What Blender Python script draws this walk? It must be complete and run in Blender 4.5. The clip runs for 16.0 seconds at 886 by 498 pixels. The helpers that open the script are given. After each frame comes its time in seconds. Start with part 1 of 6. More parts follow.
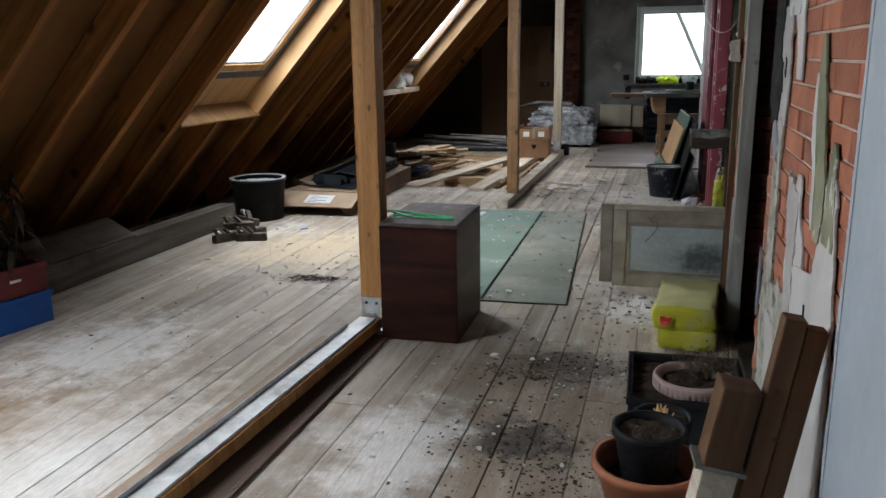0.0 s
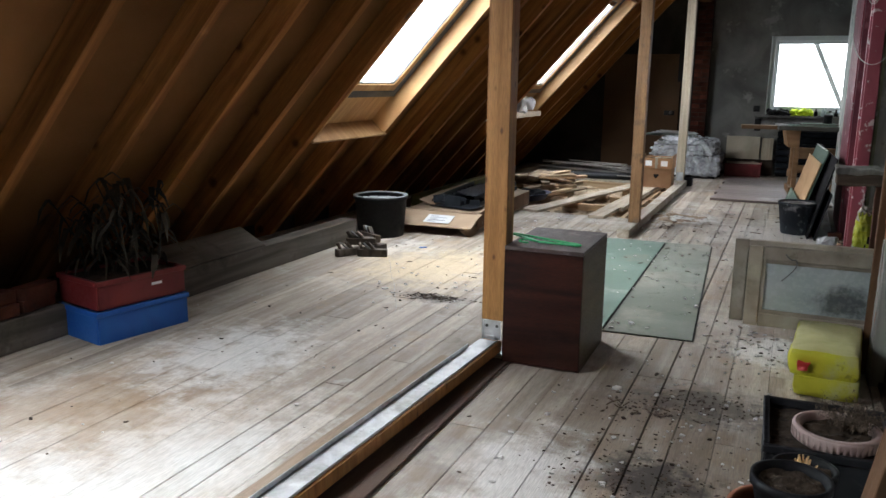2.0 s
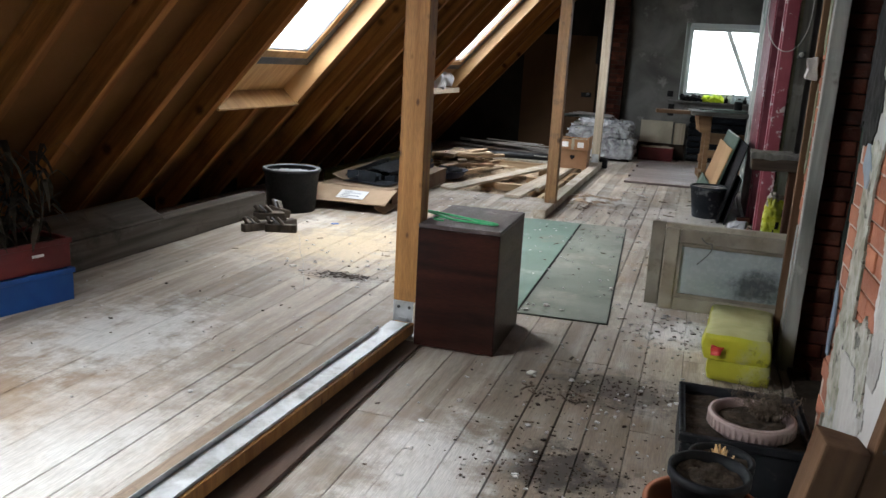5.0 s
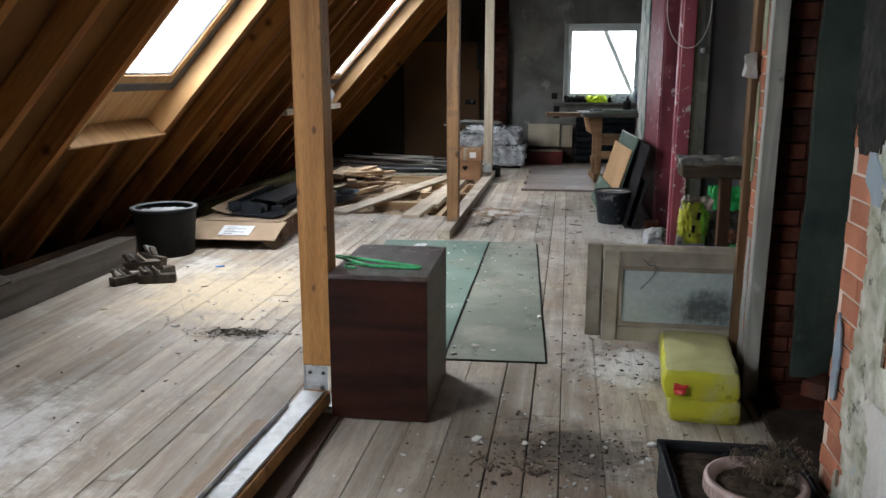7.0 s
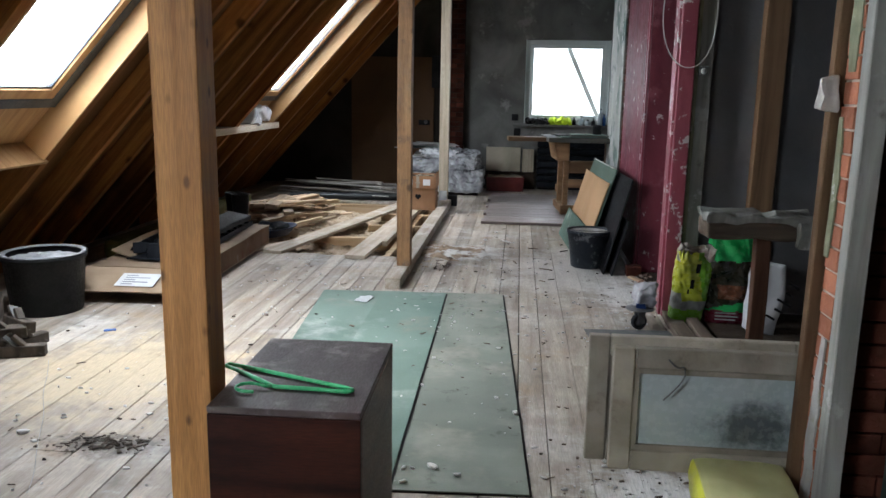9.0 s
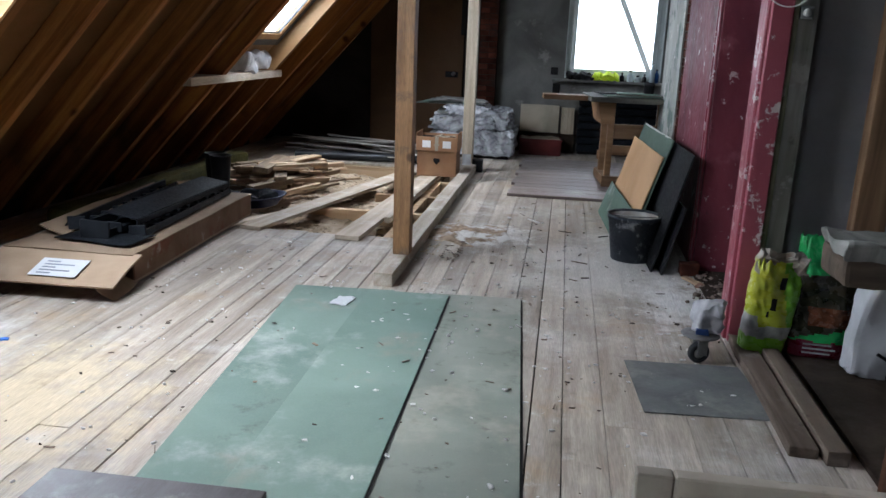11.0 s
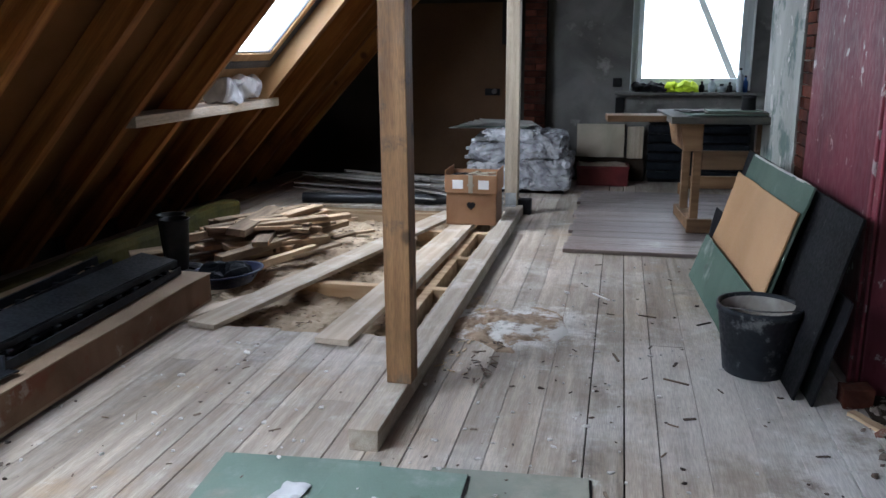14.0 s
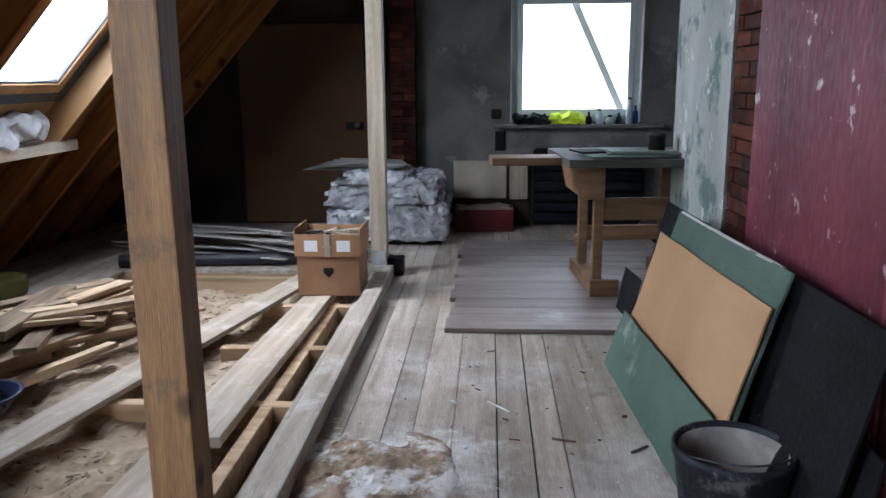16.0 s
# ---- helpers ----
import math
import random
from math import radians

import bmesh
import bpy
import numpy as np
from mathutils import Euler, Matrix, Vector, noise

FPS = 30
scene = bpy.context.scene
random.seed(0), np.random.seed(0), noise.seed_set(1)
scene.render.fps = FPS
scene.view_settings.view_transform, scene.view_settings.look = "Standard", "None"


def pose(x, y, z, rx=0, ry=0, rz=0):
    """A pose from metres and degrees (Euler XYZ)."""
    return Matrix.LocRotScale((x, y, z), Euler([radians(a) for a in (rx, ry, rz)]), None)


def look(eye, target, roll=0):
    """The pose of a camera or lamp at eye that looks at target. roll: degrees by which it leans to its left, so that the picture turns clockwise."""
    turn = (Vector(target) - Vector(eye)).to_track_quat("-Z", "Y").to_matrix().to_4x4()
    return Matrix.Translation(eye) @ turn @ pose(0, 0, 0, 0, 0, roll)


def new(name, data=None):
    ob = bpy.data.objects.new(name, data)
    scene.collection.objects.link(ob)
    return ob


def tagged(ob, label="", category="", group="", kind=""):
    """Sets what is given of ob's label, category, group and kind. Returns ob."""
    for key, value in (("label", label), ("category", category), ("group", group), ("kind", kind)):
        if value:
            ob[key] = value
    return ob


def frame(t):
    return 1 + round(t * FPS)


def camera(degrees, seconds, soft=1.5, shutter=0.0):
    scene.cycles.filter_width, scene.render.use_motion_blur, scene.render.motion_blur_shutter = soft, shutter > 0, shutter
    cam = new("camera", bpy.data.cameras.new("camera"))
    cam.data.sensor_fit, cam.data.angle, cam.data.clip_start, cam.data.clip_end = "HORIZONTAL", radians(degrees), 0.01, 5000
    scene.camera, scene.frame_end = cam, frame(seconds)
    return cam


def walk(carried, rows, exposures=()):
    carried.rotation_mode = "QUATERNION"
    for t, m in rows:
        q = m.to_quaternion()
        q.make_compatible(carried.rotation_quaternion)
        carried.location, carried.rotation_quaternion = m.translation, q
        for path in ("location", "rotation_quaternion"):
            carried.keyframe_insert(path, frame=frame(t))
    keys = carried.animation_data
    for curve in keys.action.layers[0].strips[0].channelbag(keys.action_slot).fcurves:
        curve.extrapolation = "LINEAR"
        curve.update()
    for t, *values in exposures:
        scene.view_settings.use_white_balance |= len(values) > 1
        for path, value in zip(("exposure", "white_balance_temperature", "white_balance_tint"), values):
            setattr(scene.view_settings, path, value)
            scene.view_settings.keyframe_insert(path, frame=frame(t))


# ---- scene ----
cam = camera(58.3, 16.0)
METRES, EYE, TILT, LEAN, TURN = 6.9, 1.5, 0.0, 0.0, 15.6
ROWS = [
    (0.0, 0.0, 0.0, 0.0, -0.18, -13.54, 0.75),
    (0.5, -0.0004, -0.0004, 0.0044, -1.09, -11.7, 1.42),
    (1.0, -0.0006, -0.0022, 0.0057, -2.21, -10.0, 1.19),
    (1.5, -0.0087, -0.002, 0.0034, 0.77, -10.29, -0.94),
    (2.0, -0.0145, 0.0015, -0.0003, 8.02, -11.89, -0.73),
    (2.5, -0.0147, 0.001, 0.001, 10.44, -11.01, -1.01),
    (3.0, -0.017, 0.004, -0.0009, 6.99, -11.15, -2.1),
    (5.5, -0.014, 0.0477, -0.0073, 0.44, -13.77, -3.44),
    (6.0, -0.0191, 0.0687, -0.0076, -3.01, -13.87, -3.06),
    (6.5, -0.0325, 0.0915, -0.0016, -5.72, -11.51, 0.07),
    (7.0, -0.0347, 0.124, -0.0036, -6.76, -12.39, -0.05),
    (7.5, -0.0332, 0.1626, -0.0013, -2.92, -12.04, -2.65),
    (8.0, -0.0307, 0.2042, -0.0034, -5.57, -12.63, -2.94),
    (8.5, -0.0282, 0.2428, 0.0014, -11.44, -12.76, -2.05),
    (9.0, -0.0114, 0.294, 0.0001, -10.11, -11.23, -1.01),
    (11.5, 0.0659, 0.5176, -0.0048, -6.69, -15.48, -2.31),
    (12.0, 0.0801, 0.5602, -0.0048, -8.01, -15.83, -2.52),
    (12.5, 0.0937, 0.6057, -0.0057, 0.18, -16.26, -1.43),
    (13.0, 0.0987, 0.6518, -0.0099, 3.28, -16.82, -1.05),
    (13.5, 0.1011, 0.6977, -0.0042, -1.7, -16.28, -1.07),
    (14.0, 0.1104, 0.7491, -0.0041, -3.22, -13.94, 0.36),
    (14.5, 0.1179, 0.7929, -0.0057, -8.36, -14.1, -1.01),
    (15.0, 0.1204, 0.8412, -0.0014, -12.61, -13.93, 1.36),
    (15.5, 0.1349, 0.8931, -0.0025, -13.93, -13.36, 1.62),
    (16.0, 0.1468, 0.9399, -0.0004, -12.32, -12.28, 0.43),
]
walk(cam, [(t, pose(0, 0, EYE, TILT, LEAN, TURN) @ pose(METRES * x, METRES * y, METRES * z, 90 + pitch, roll, yaw)) for t, x, y, z, yaw, pitch, roll in ROWS],
     [(0, -0.68, 6620, 14), (0.5, -0.48, 6660, 14), (1.0, -0.36, 6660, 14), (6, -0.33, 6720, 14), (9, -0.32, 6400, 14), (12, -0.45, 6050, 16), (14.5, -0.44, 5980, 16), (16, -0.38, 5950, 16)])

# ---- world, daylight, lamps ----
world = bpy.data.worlds.new("overcast_sky")
scene.world = world
world.use_nodes = True
wn = world.node_tree.nodes
sky = wn.new("ShaderNodeTexSky")
sky.sky_type, sky.sun_disc = "NISHITA", False
sky.sun_elevation, sky.sun_rotation, sky.dust_density = radians(48), radians(-70), 4.0
wn["Background"].inputs["Strength"].default_value = 0.15
world.node_tree.links.new(sky.outputs["Color"], wn["Background"].inputs["Color"])
sun = new("sun", bpy.data.lights.new("sun", "SUN"))
sun.data.energy, sun.data.angle, sun.data.color = 0.8, radians(40), (1, 0.97, 0.93)
sun.matrix_world = look((0, 0, 0), (0.55, 0.15, -0.62))


def sky_lamp(name, place, target, w, h, power, color=(0.84, 0.93, 1.0)):
    lamp = new(name, bpy.data.lights.new(name, "AREA"))
    lamp.data.shape, lamp.data.size, lamp.data.size_y = "RECTANGLE", w, h
    lamp.data.energy, lamp.data.color = power, color
    lamp.matrix_world = look(place, target)
    return lamp


SLOPE = 1.085
ANG = math.atan(SLOPE)


def roof_z(x, out=0.0):
    """Height of the rafters' inner edge at x; out: metres outward, square to the roof."""
    return 1.0 + SLOPE * (x + 3.81) + out / math.cos(ANG)


RAFTER0, STEP = 2.91, 0.695
SKYLIGHTS = [(RAFTER0 - 3 * STEP, RAFTER0 - STEP), (RAFTER0 + 4 * STEP, RAFTER0 + 6 * STEP), (RAFTER0 + 11 * STEP, RAFTER0 + 13 * STEP)]
SK_LO, SK_HI = -3.81, -2.3
for (ya, yb), power in zip(SKYLIGHTS, (146, 166, 130)):
    xm = (SK_LO + SK_HI) / 2 - 0.05
    c = Vector((xm, (ya + yb) / 2, roof_z(xm, 0.27)))
    sky_lamp("skylight_daylight", c, c + Vector((math.sin(ANG), 0, -math.cos(ANG))), 1.3, 1.9, power)
sky_lamp("window_daylight", (0.1, 15.75, 1.8), (0.1, 10.0, 1.2), 3.0, 2.6, 180)


# ---- materials ----
def rgb(c):
    return (c[0], c[1], c[2], 1)


def surface(name, dark, light, stretch=(1, 1, 1), scale=4.0, rough=0.75, bump=0.15, grain=60.0, metal=0.0, coord="Object",
            vary=0.12, knots=None, stains=(), spots=(), spec=0.4, coat=0.0, streak=0.0):
    """A worn surface: broad grain between two colours, fine relief, stains of a given colour and size, spots of a given
    colour at given places.
    """
    m = bpy.data.materials.new(name)
    m.use_nodes = True
    nt = m.node_tree
    n, link = nt.nodes, nt.links.new
    b = n["Principled BSDF"]
    if coord == "World":
        src = n.new("ShaderNodeNewGeometry").outputs["Position"]
    else:
        src = n.new("ShaderNodeTexCoord").outputs["Object"]
    info = n.new("ShaderNodeObjectInfo")
    shift = n.new("ShaderNodeVectorMath")
    shift.operation = "MULTIPLY_ADD"
    link(src, shift.inputs[0])
    shift.inputs[1].default_value = stretch
    comb = n.new("ShaderNodeMath")
    comb.operation = "MULTIPLY"
    link(info.outputs["Random"], comb.inputs[0])
    comb.inputs[1].default_value = 40.0 if vary else 0.0
    link(comb.outputs[0], shift.inputs[2])
    big = n.new("ShaderNodeTexNoise")
    big.inputs["Scale"].default_value, big.inputs["Detail"].default_value, big.inputs["Distortion"].default_value = scale, 6, 0.6
    link(shift.outputs[0], big.inputs["Vector"])
    ramp = n.new("ShaderNodeValToRGB")
    ramp.color_ramp.elements[0].position, ramp.color_ramp.elements[1].position = 0.32, 0.68
    ramp.color_ramp.elements[0].color, ramp.color_ramp.elements[1].color = rgb(dark), rgb(light)
    link(big.outputs["Fac"], ramp.inputs[0])
    color = ramp.outputs[0]

    def mix(fac, a, c, mode="MIX"):
        k = n.new("ShaderNodeMix")
        k.data_type, k.blend_type = "RGBA", mode
        for value, socket in ((fac, k.inputs[0]), (a, k.inputs[6]), (c, k.inputs[7])):
            if isinstance(value, (int, float)):
                socket.default_value = value
            elif isinstance(value, tuple):
                socket.default_value = rgb(value)
            else:
                link(value, socket)
        return k.outputs[2]

    def span(value, lo, hi, a=0.0, c=1.0):
        k = n.new("ShaderNodeMapRange")
        k.interpolation_type = "SMOOTHSTEP"
        link(value, k.inputs[0])
        for i, v in enumerate((lo, hi, a, c)):
            k.inputs[i + 1].default_value = v
        return k.outputs[0]

    if vary:
        hsv = n.new("ShaderNodeHueSaturation")
        link(color, hsv.inputs["Color"])
        link(span(info.outputs["Random"], 0, 1, 1 - vary * 2, 1 + vary * 2), hsv.inputs["Value"])
        color = hsv.outputs[0]
    if knots:
        vor = n.new("ShaderNodeTexVoronoi")
        vor.inputs["Scale"].default_value = knots[0]
        warp = n.new("ShaderNodeVectorMath")
        warp.operation = "MULTIPLY"
        link(shift.outputs[0], warp.inputs[0])
        warp.inputs[1].default_value = knots[1]
        link(warp.outputs[0], vor.inputs["Vector"])
        color = mix(span(vor.outputs["Distance"], 0.06, 0.19, 0.85, 0.0), color, tuple(v * 0.3 for v in dark))
    for tone, size, lo, hi, strength in stains:
        s = n.new("ShaderNodeTexNoise")
        s.inputs["Scale"].default_value, s.inputs["Detail"].default_value, s.inputs["Roughness"].default_value = size, 9, 0.68
        link(src, s.inputs["Vector"])
        color = mix(span(s.outputs["Fac"], lo, hi, 0.0, strength), color, tone)
    for tone, place, radius, size, strength in spots:
        d = n.new("ShaderNodeVectorMath")
        d.operation = "SUBTRACT"
        link(src, d.inputs[0])
        d.inputs[1].default_value = place
        q = n.new("ShaderNodeVectorMath")
        q.operation = "DIVIDE"
        link(d.outputs[0], q.inputs[0])
        q.inputs[1].default_value = radius
        ln = n.new("ShaderNodeVectorMath")
        ln.operation = "LENGTH"
        link(q.outputs[0], ln.inputs[0])
        s = n.new("ShaderNodeTexNoise")
        s.inputs["Scale"].default_value, s.inputs["Detail"].default_value, s.inputs["Roughness"].default_value = size, 9, 0.7
        link(src, s.inputs["Vector"])
        add = n.new("ShaderNodeMath")
        add.operation = "MULTIPLY_ADD"
        link(s.outputs["Fac"], add.inputs[0])
        add.inputs[1].default_value = -2.6
        link(ln.outputs["Value"], add.inputs[2])
        color = mix(span(add.outputs[0], -1.05, -0.25, strength, 0.0), color, tone)
    fine = n.new("ShaderNodeTexNoise")
    fine.inputs["Scale"].default_value, fine.inputs["Detail"].default_value = grain, 5
    link(shift.outputs[0], fine.inputs["Vector"])
    if streak:
        lines = n.new("ShaderNodeHueSaturation")
        link(color, lines.inputs["Color"])
        link(span(fine.outputs["Fac"], 0.3, 0.7, 1 - streak, 1 + streak * 0.6), lines.inputs["Value"])
        color = lines.outputs[0]
    link(color, b.inputs["Base Color"])
    b.inputs["Metallic"].default_value = metal
    b.inputs["Specular IOR Level"].default_value = spec
    b.inputs["Coat Weight"].default_value = coat
    link(span(fine.outputs["Fac"], 0.2, 0.8, max(rough - 0.12, 0.03), min(rough + 0.12, 1.0)), b.inputs["Roughness"])
    if bump:
        bp = n.new("ShaderNodeBump")
        bp.inputs["Strength"].default_value, bp.inputs["Distance"].default_value = bump, 0.01
        link(fine.outputs["Fac"], bp.inputs["Height"])
        link(bp.outputs[0], b.inputs["Normal"])
    return m


WHITE_DUST = (0.74, 0.73, 0.70)
DARK_DIRT = (0.05, 0.042, 0.036)
m_floor = surface("worn_floorboard", (0.262, 0.214, 0.166), (0.460, 0.402, 0.336), (7, 0.5, 7), 2.2, 0.72, 0.25, 30, coord="World", vary=0.08, streak=0.19,
                  stains=((WHITE_DUST, 1.3, 0.50, 0.72, 0.5), (DARK_DIRT, 0.9, 0.54, 0.80, 0.32), (DARK_DIRT, 3.1, 0.56, 0.76, 0.6), ((0.36, 0.24, 0.13), 2.1, 0.54, 0.72, 0.5), (WHITE_DUST, 6, 0.58, 0.72, 0.4), (DARK_DIRT, 26, 0.70, 0.76, 0.7), (WHITE_DUST, 34, 0.70, 0.75, 0.8)),
                  spots=((WHITE_DUST, (-2.8, 1.7, 0), (1.3, 1.2, 1), 2.6, 0.7), ((0.30, 0.19, 0.10), (-2.9, 2.5, 0), (0.9, 0.7, 1), 3.6, 0.6), (WHITE_DUST, (-2.85, 3.4, 0), (0.55, 0.7, 1), 7, 0.85), (WHITE_DUST, (-2.2, 2.0, 0), (0.6, 1.3, 1), 5, 0.6),
                         ((0.17, 0.115, 0.072), (-0.45, 3.0, 0), (0.85, 1.5, 1), 2.2, 0.5), ((0.17, 0.115, 0.072), (0.0, 5.2, 0), (0.5, 0.9, 1), 3, 0.4),
                         # tan patch below the second roof window, paler than the boards
                         ((0.52, 0.42, 0.28), (-2.7, 5.8, 0), (0.8, 0.9, 1), 5, 0.85), (DARK_DIRT, (-2.33, 4.94, 0), (0.34, 0.14, 1), 14, 0.7), (DARK_DIRT, (-0.5, 2.9, 0), (0.3, 0.25, 1), 12, 0.95),
                         (DARK_DIRT, (-0.35, 3.75, 0), (0.4, 0.3, 1), 12, 0.7), (WHITE_DUST, (-0.95, 2.7, 0), (0.3, 0.6, 1), 6, 0.8), (WHITE_DUST, (-1.1, 9.35, 0), (0.42, 0.42, 1), 6, 0.95),
                         (WHITE_DUST, (-0.1, 4.75, 0), (0.35, 0.35, 1), 7, 0.8), (WHITE_DUST, (-0.1, 8.6, 0), (0.9, 1.2, 1), 3, 0.45), (WHITE_DUST, (0.25, 7.9, 0), (0.3, 0.6, 1), 6, 0.8)))
m_rafter = surface("rafter_pine", (0.150, 0.053, 0.013), (0.36, 0.150, 0.042), (0.5, 9, 9), 1.6, 0.75, 0.12, 24, knots=(3.2, (2.0, 0.11, 0.11)), stains=(((0.07, 0.035, 0.018), 1.6, 0.52, 0.75, 0.6),), streak=0.16, spec=0.12)
m_purlin = surface("purlin_pine", (0.12, 0.046, 0.013), (0.27, 0.115, 0.036), (9, 0.5, 9), 1.6, 0.75, 0.12, 24, coord="World", streak=0.16, spec=0.12)
m_post = surface("new_pine_post", (0.30, 0.128, 0.035), (0.48, 0.238, 0.075), (9, 9, 0.5), 2.4, 0.6, 0.12, 40, knots=(4.6, (0.33, 0.33, 3.2)), stains=(((0.20, 0.11, 0.05), 3, 0.58, 0.75, 0.5),), streak=0.22)
m_dirtypost = surface("dirty_pine_post", (0.17, 0.085, 0.034), (0.31, 0.168, 0.072), (9, 9, 0.5), 2.4, 0.65, 0.2, 40, knots=(1.7, (0.33, 0.33, 5.0)), stains=(((0.055, 0.05, 0.04), 3.4, 0.54, 0.66, 0.8), ((0.16, 0.14, 0.11), 1.5, 0.5, 0.7, 0.6)), streak=0.25)
m_greypost = surface("weathered_pine_post", (0.26, 0.215, 0.155), (0.40, 0.34, 0.255), (9, 9, 0.5), 2.4, 0.7, 0.12, 40, stains=(((0.12, 0.09, 0.06), 4, 0.62, 0.78, 0.5),), streak=0.22)
m_sill = surface("dusty_sill_timber", (0.40, 0.33, 0.24), (0.60, 0.53, 0.44), (9, 0.4, 9), 2.5, 0.7, 0.15, 40, stains=((WHITE_DUST, 2.5, 0.5, 0.7, 0.6), (DARK_DIRT, 5, 0.64, 0.78, 0.6)), streak=0.22)
m_pine = surface("skylight_pine", (0.36, 0.195, 0.078), (0.52, 0.315, 0.145), (0.8, 6, 0.8), 2.5, 0.5, 0.08, 50, coord="World")
m_roofboard = surface("brown_fibre_roof_board", (0.115, 0.050, 0.017), (0.19, 0.085, 0.030), (1, 1, 1), 1.3, 0.85, 0.1, 90, coord="World", vary=0, spec=0.08)
m_ceil = surface("ceiling_board", (0.035, 0.020, 0.012), (0.08, 0.045, 0.026), (7, 0.6, 7), 2, 0.8, 0.15, 40, coord="World", vary=0, spec=0.08)
m_plaster = surface("old_grey_plaster", (0.105, 0.105, 0.097), (0.225, 0.222, 0.208), (1, 1, 1), 1.8, 0.92, 0.4, 30, coord="World", vary=0, spec=0.12,
                    stains=(((0.085, 0.078, 0.066), 1.3, 0.52, 0.70, 0.85), ((0.36, 0.355, 0.335), 2.6, 0.57, 0.68, 0.65), ((0.07, 0.063, 0.053), 6, 0.62, 0.72, 0.75), ((0.30, 0.29, 0.27), 14, 0.64, 0.70, 0.5)))
# gable plaster darkened to carry the deep shade under the roof slope
m_shadeplaster = surface("shaded_gable_plaster", (0.022, 0.019, 0.016), (0.05, 0.044, 0.037), (1, 1, 1), 1.6, 0.95, 0.4, 30, coord="World", vary=0, stains=(((0.03, 0.026, 0.022), 2, 0.52, 0.7, 0.7),), spec=0.08)
m_white = surface("pale_blue_white_paint", (0.31, 0.36, 0.40), (0.42, 0.475, 0.52), (1, 1, 1), 1.2, 0.7, 0.15, 25, coord="World", vary=0, stains=(((0.30, 0.31, 0.31), 2.8, 0.66, 0.76, 0.6), ((0.12, 0.12, 0.12), 9, 0.73, 0.77, 0.6)))
m_red = surface("old_crimson_paint", (0.095, 0.013, 0.024), (0.185, 0.031, 0.048), (1, 1, 0.45), 2.2, 0.55, 0.35, 34, coord="World", vary=0,
                stains=(((0.07, 0.014, 0.024), 1.1, 0.50, 0.72, 0.75), ((0.30, 0.10, 0.12), 3.2, 0.56, 0.70, 0.5), ((0.54, 0.49, 0.47), 7, 0.615, 0.645, 0.9), ((0.50, 0.44, 0.42), 26, 0.66, 0.69, 0.8), ((0.42, 0.34, 0.16), 6, 0.70, 0.715, 0.8), ((0.05, 0.012, 0.018), 14, 0.66, 0.70, 0.8)))
m_redchip = surface("chipped_crimson_gloss", (0.20, 0.035, 0.055), (0.31, 0.075, 0.095), (1, 1, 0.45), 2.2, 0.4, 0.35, 34, coord="World", vary=0,
                    stains=(((0.09, 0.016, 0.026), 1.6, 0.52, 0.72, 0.7), ((0.58, 0.54, 0.52), 9, 0.585, 0.62, 0.9), ((0.28, 0.26, 0.22), 14, 0.63, 0.66, 0.85)))
m_brick = surface("orange_red_brick", (0.27, 0.088, 0.045), (0.40, 0.145, 0.075), (1, 1, 1), 5, 0.9, 0.4, 60, coord="World", vary=0.1, stains=(((0.24, 0.09, 0.06), 4, 0.56, 0.7, 0.7), ((0.55, 0.42, 0.34), 22, 0.68, 0.75, 0.5)))
# old brick and its dark mortar: albedo lowered to hold the alcove's shade
m_oldbrick = surface("darkened_old_brick", (0.034, 0.011, 0.007), (0.10, 0.031, 0.019), (1, 1, 1), 5, 0.95, 0.5, 50, coord="World", vary=0.2, stains=(((0.035, 0.028, 0.025), 3, 0.5, 0.68, 0.85),), spec=0.12)
m_mortar = surface("lime_mortar", (0.38, 0.28, 0.22), (0.52, 0.41, 0.34), (1, 1, 1), 9, 0.95, 0.5, 60, coord="World", vary=0)
m_darkmortar = surface("darkened_mortar", (0.02, 0.017, 0.015), (0.05, 0.042, 0.036), (1, 1, 1), 9, 0.95, 0.5, 60, coord="World", vary=0, spec=0.12)
m_peel = surface("peeling_wallpaper_plaster", (0.29, 0.275, 0.25), (0.43, 0.415, 0.39), (1, 1, 1), 3, 0.9, 0.35, 40, coord="World", vary=0,
                 stains=(((0.24, 0.25, 0.15), 3.5, 0.56, 0.66, 0.9), ((0.06, 0.06, 0.055), 2.2, 0.63, 0.72, 0.95), ((0.35, 0.45, 0.55), 2.6, 0.66, 0.7, 0.7)))
m_greenpeel = surface("olive_green_old_paint", (0.17, 0.18, 0.11), (0.30, 0.30, 0.20), (1, 1, 1), 6, 0.85, 0.3, 40, coord="World", vary=0, stains=(((0.60, 0.58, 0.53), 8, 0.58, 0.66, 0.9),), spec=0.12)
m_soot = surface("soot_stain", (0.006, 0.006, 0.006), (0.028, 0.026, 0.024), (1, 1, 1), 6, 0.9, 0.3, 40, coord="World", vary=0, spec=0.12)
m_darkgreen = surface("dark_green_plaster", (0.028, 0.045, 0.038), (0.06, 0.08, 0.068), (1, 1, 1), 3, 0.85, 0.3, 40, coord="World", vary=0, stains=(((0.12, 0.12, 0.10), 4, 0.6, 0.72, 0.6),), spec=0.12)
m_greywall = surface("side_room_grey_plaster", (0.15, 0.15, 0.16), (0.21, 0.21, 0.22), (1, 1, 1), 1.5, 0.9, 0.2, 40, coord="World", vary=0)
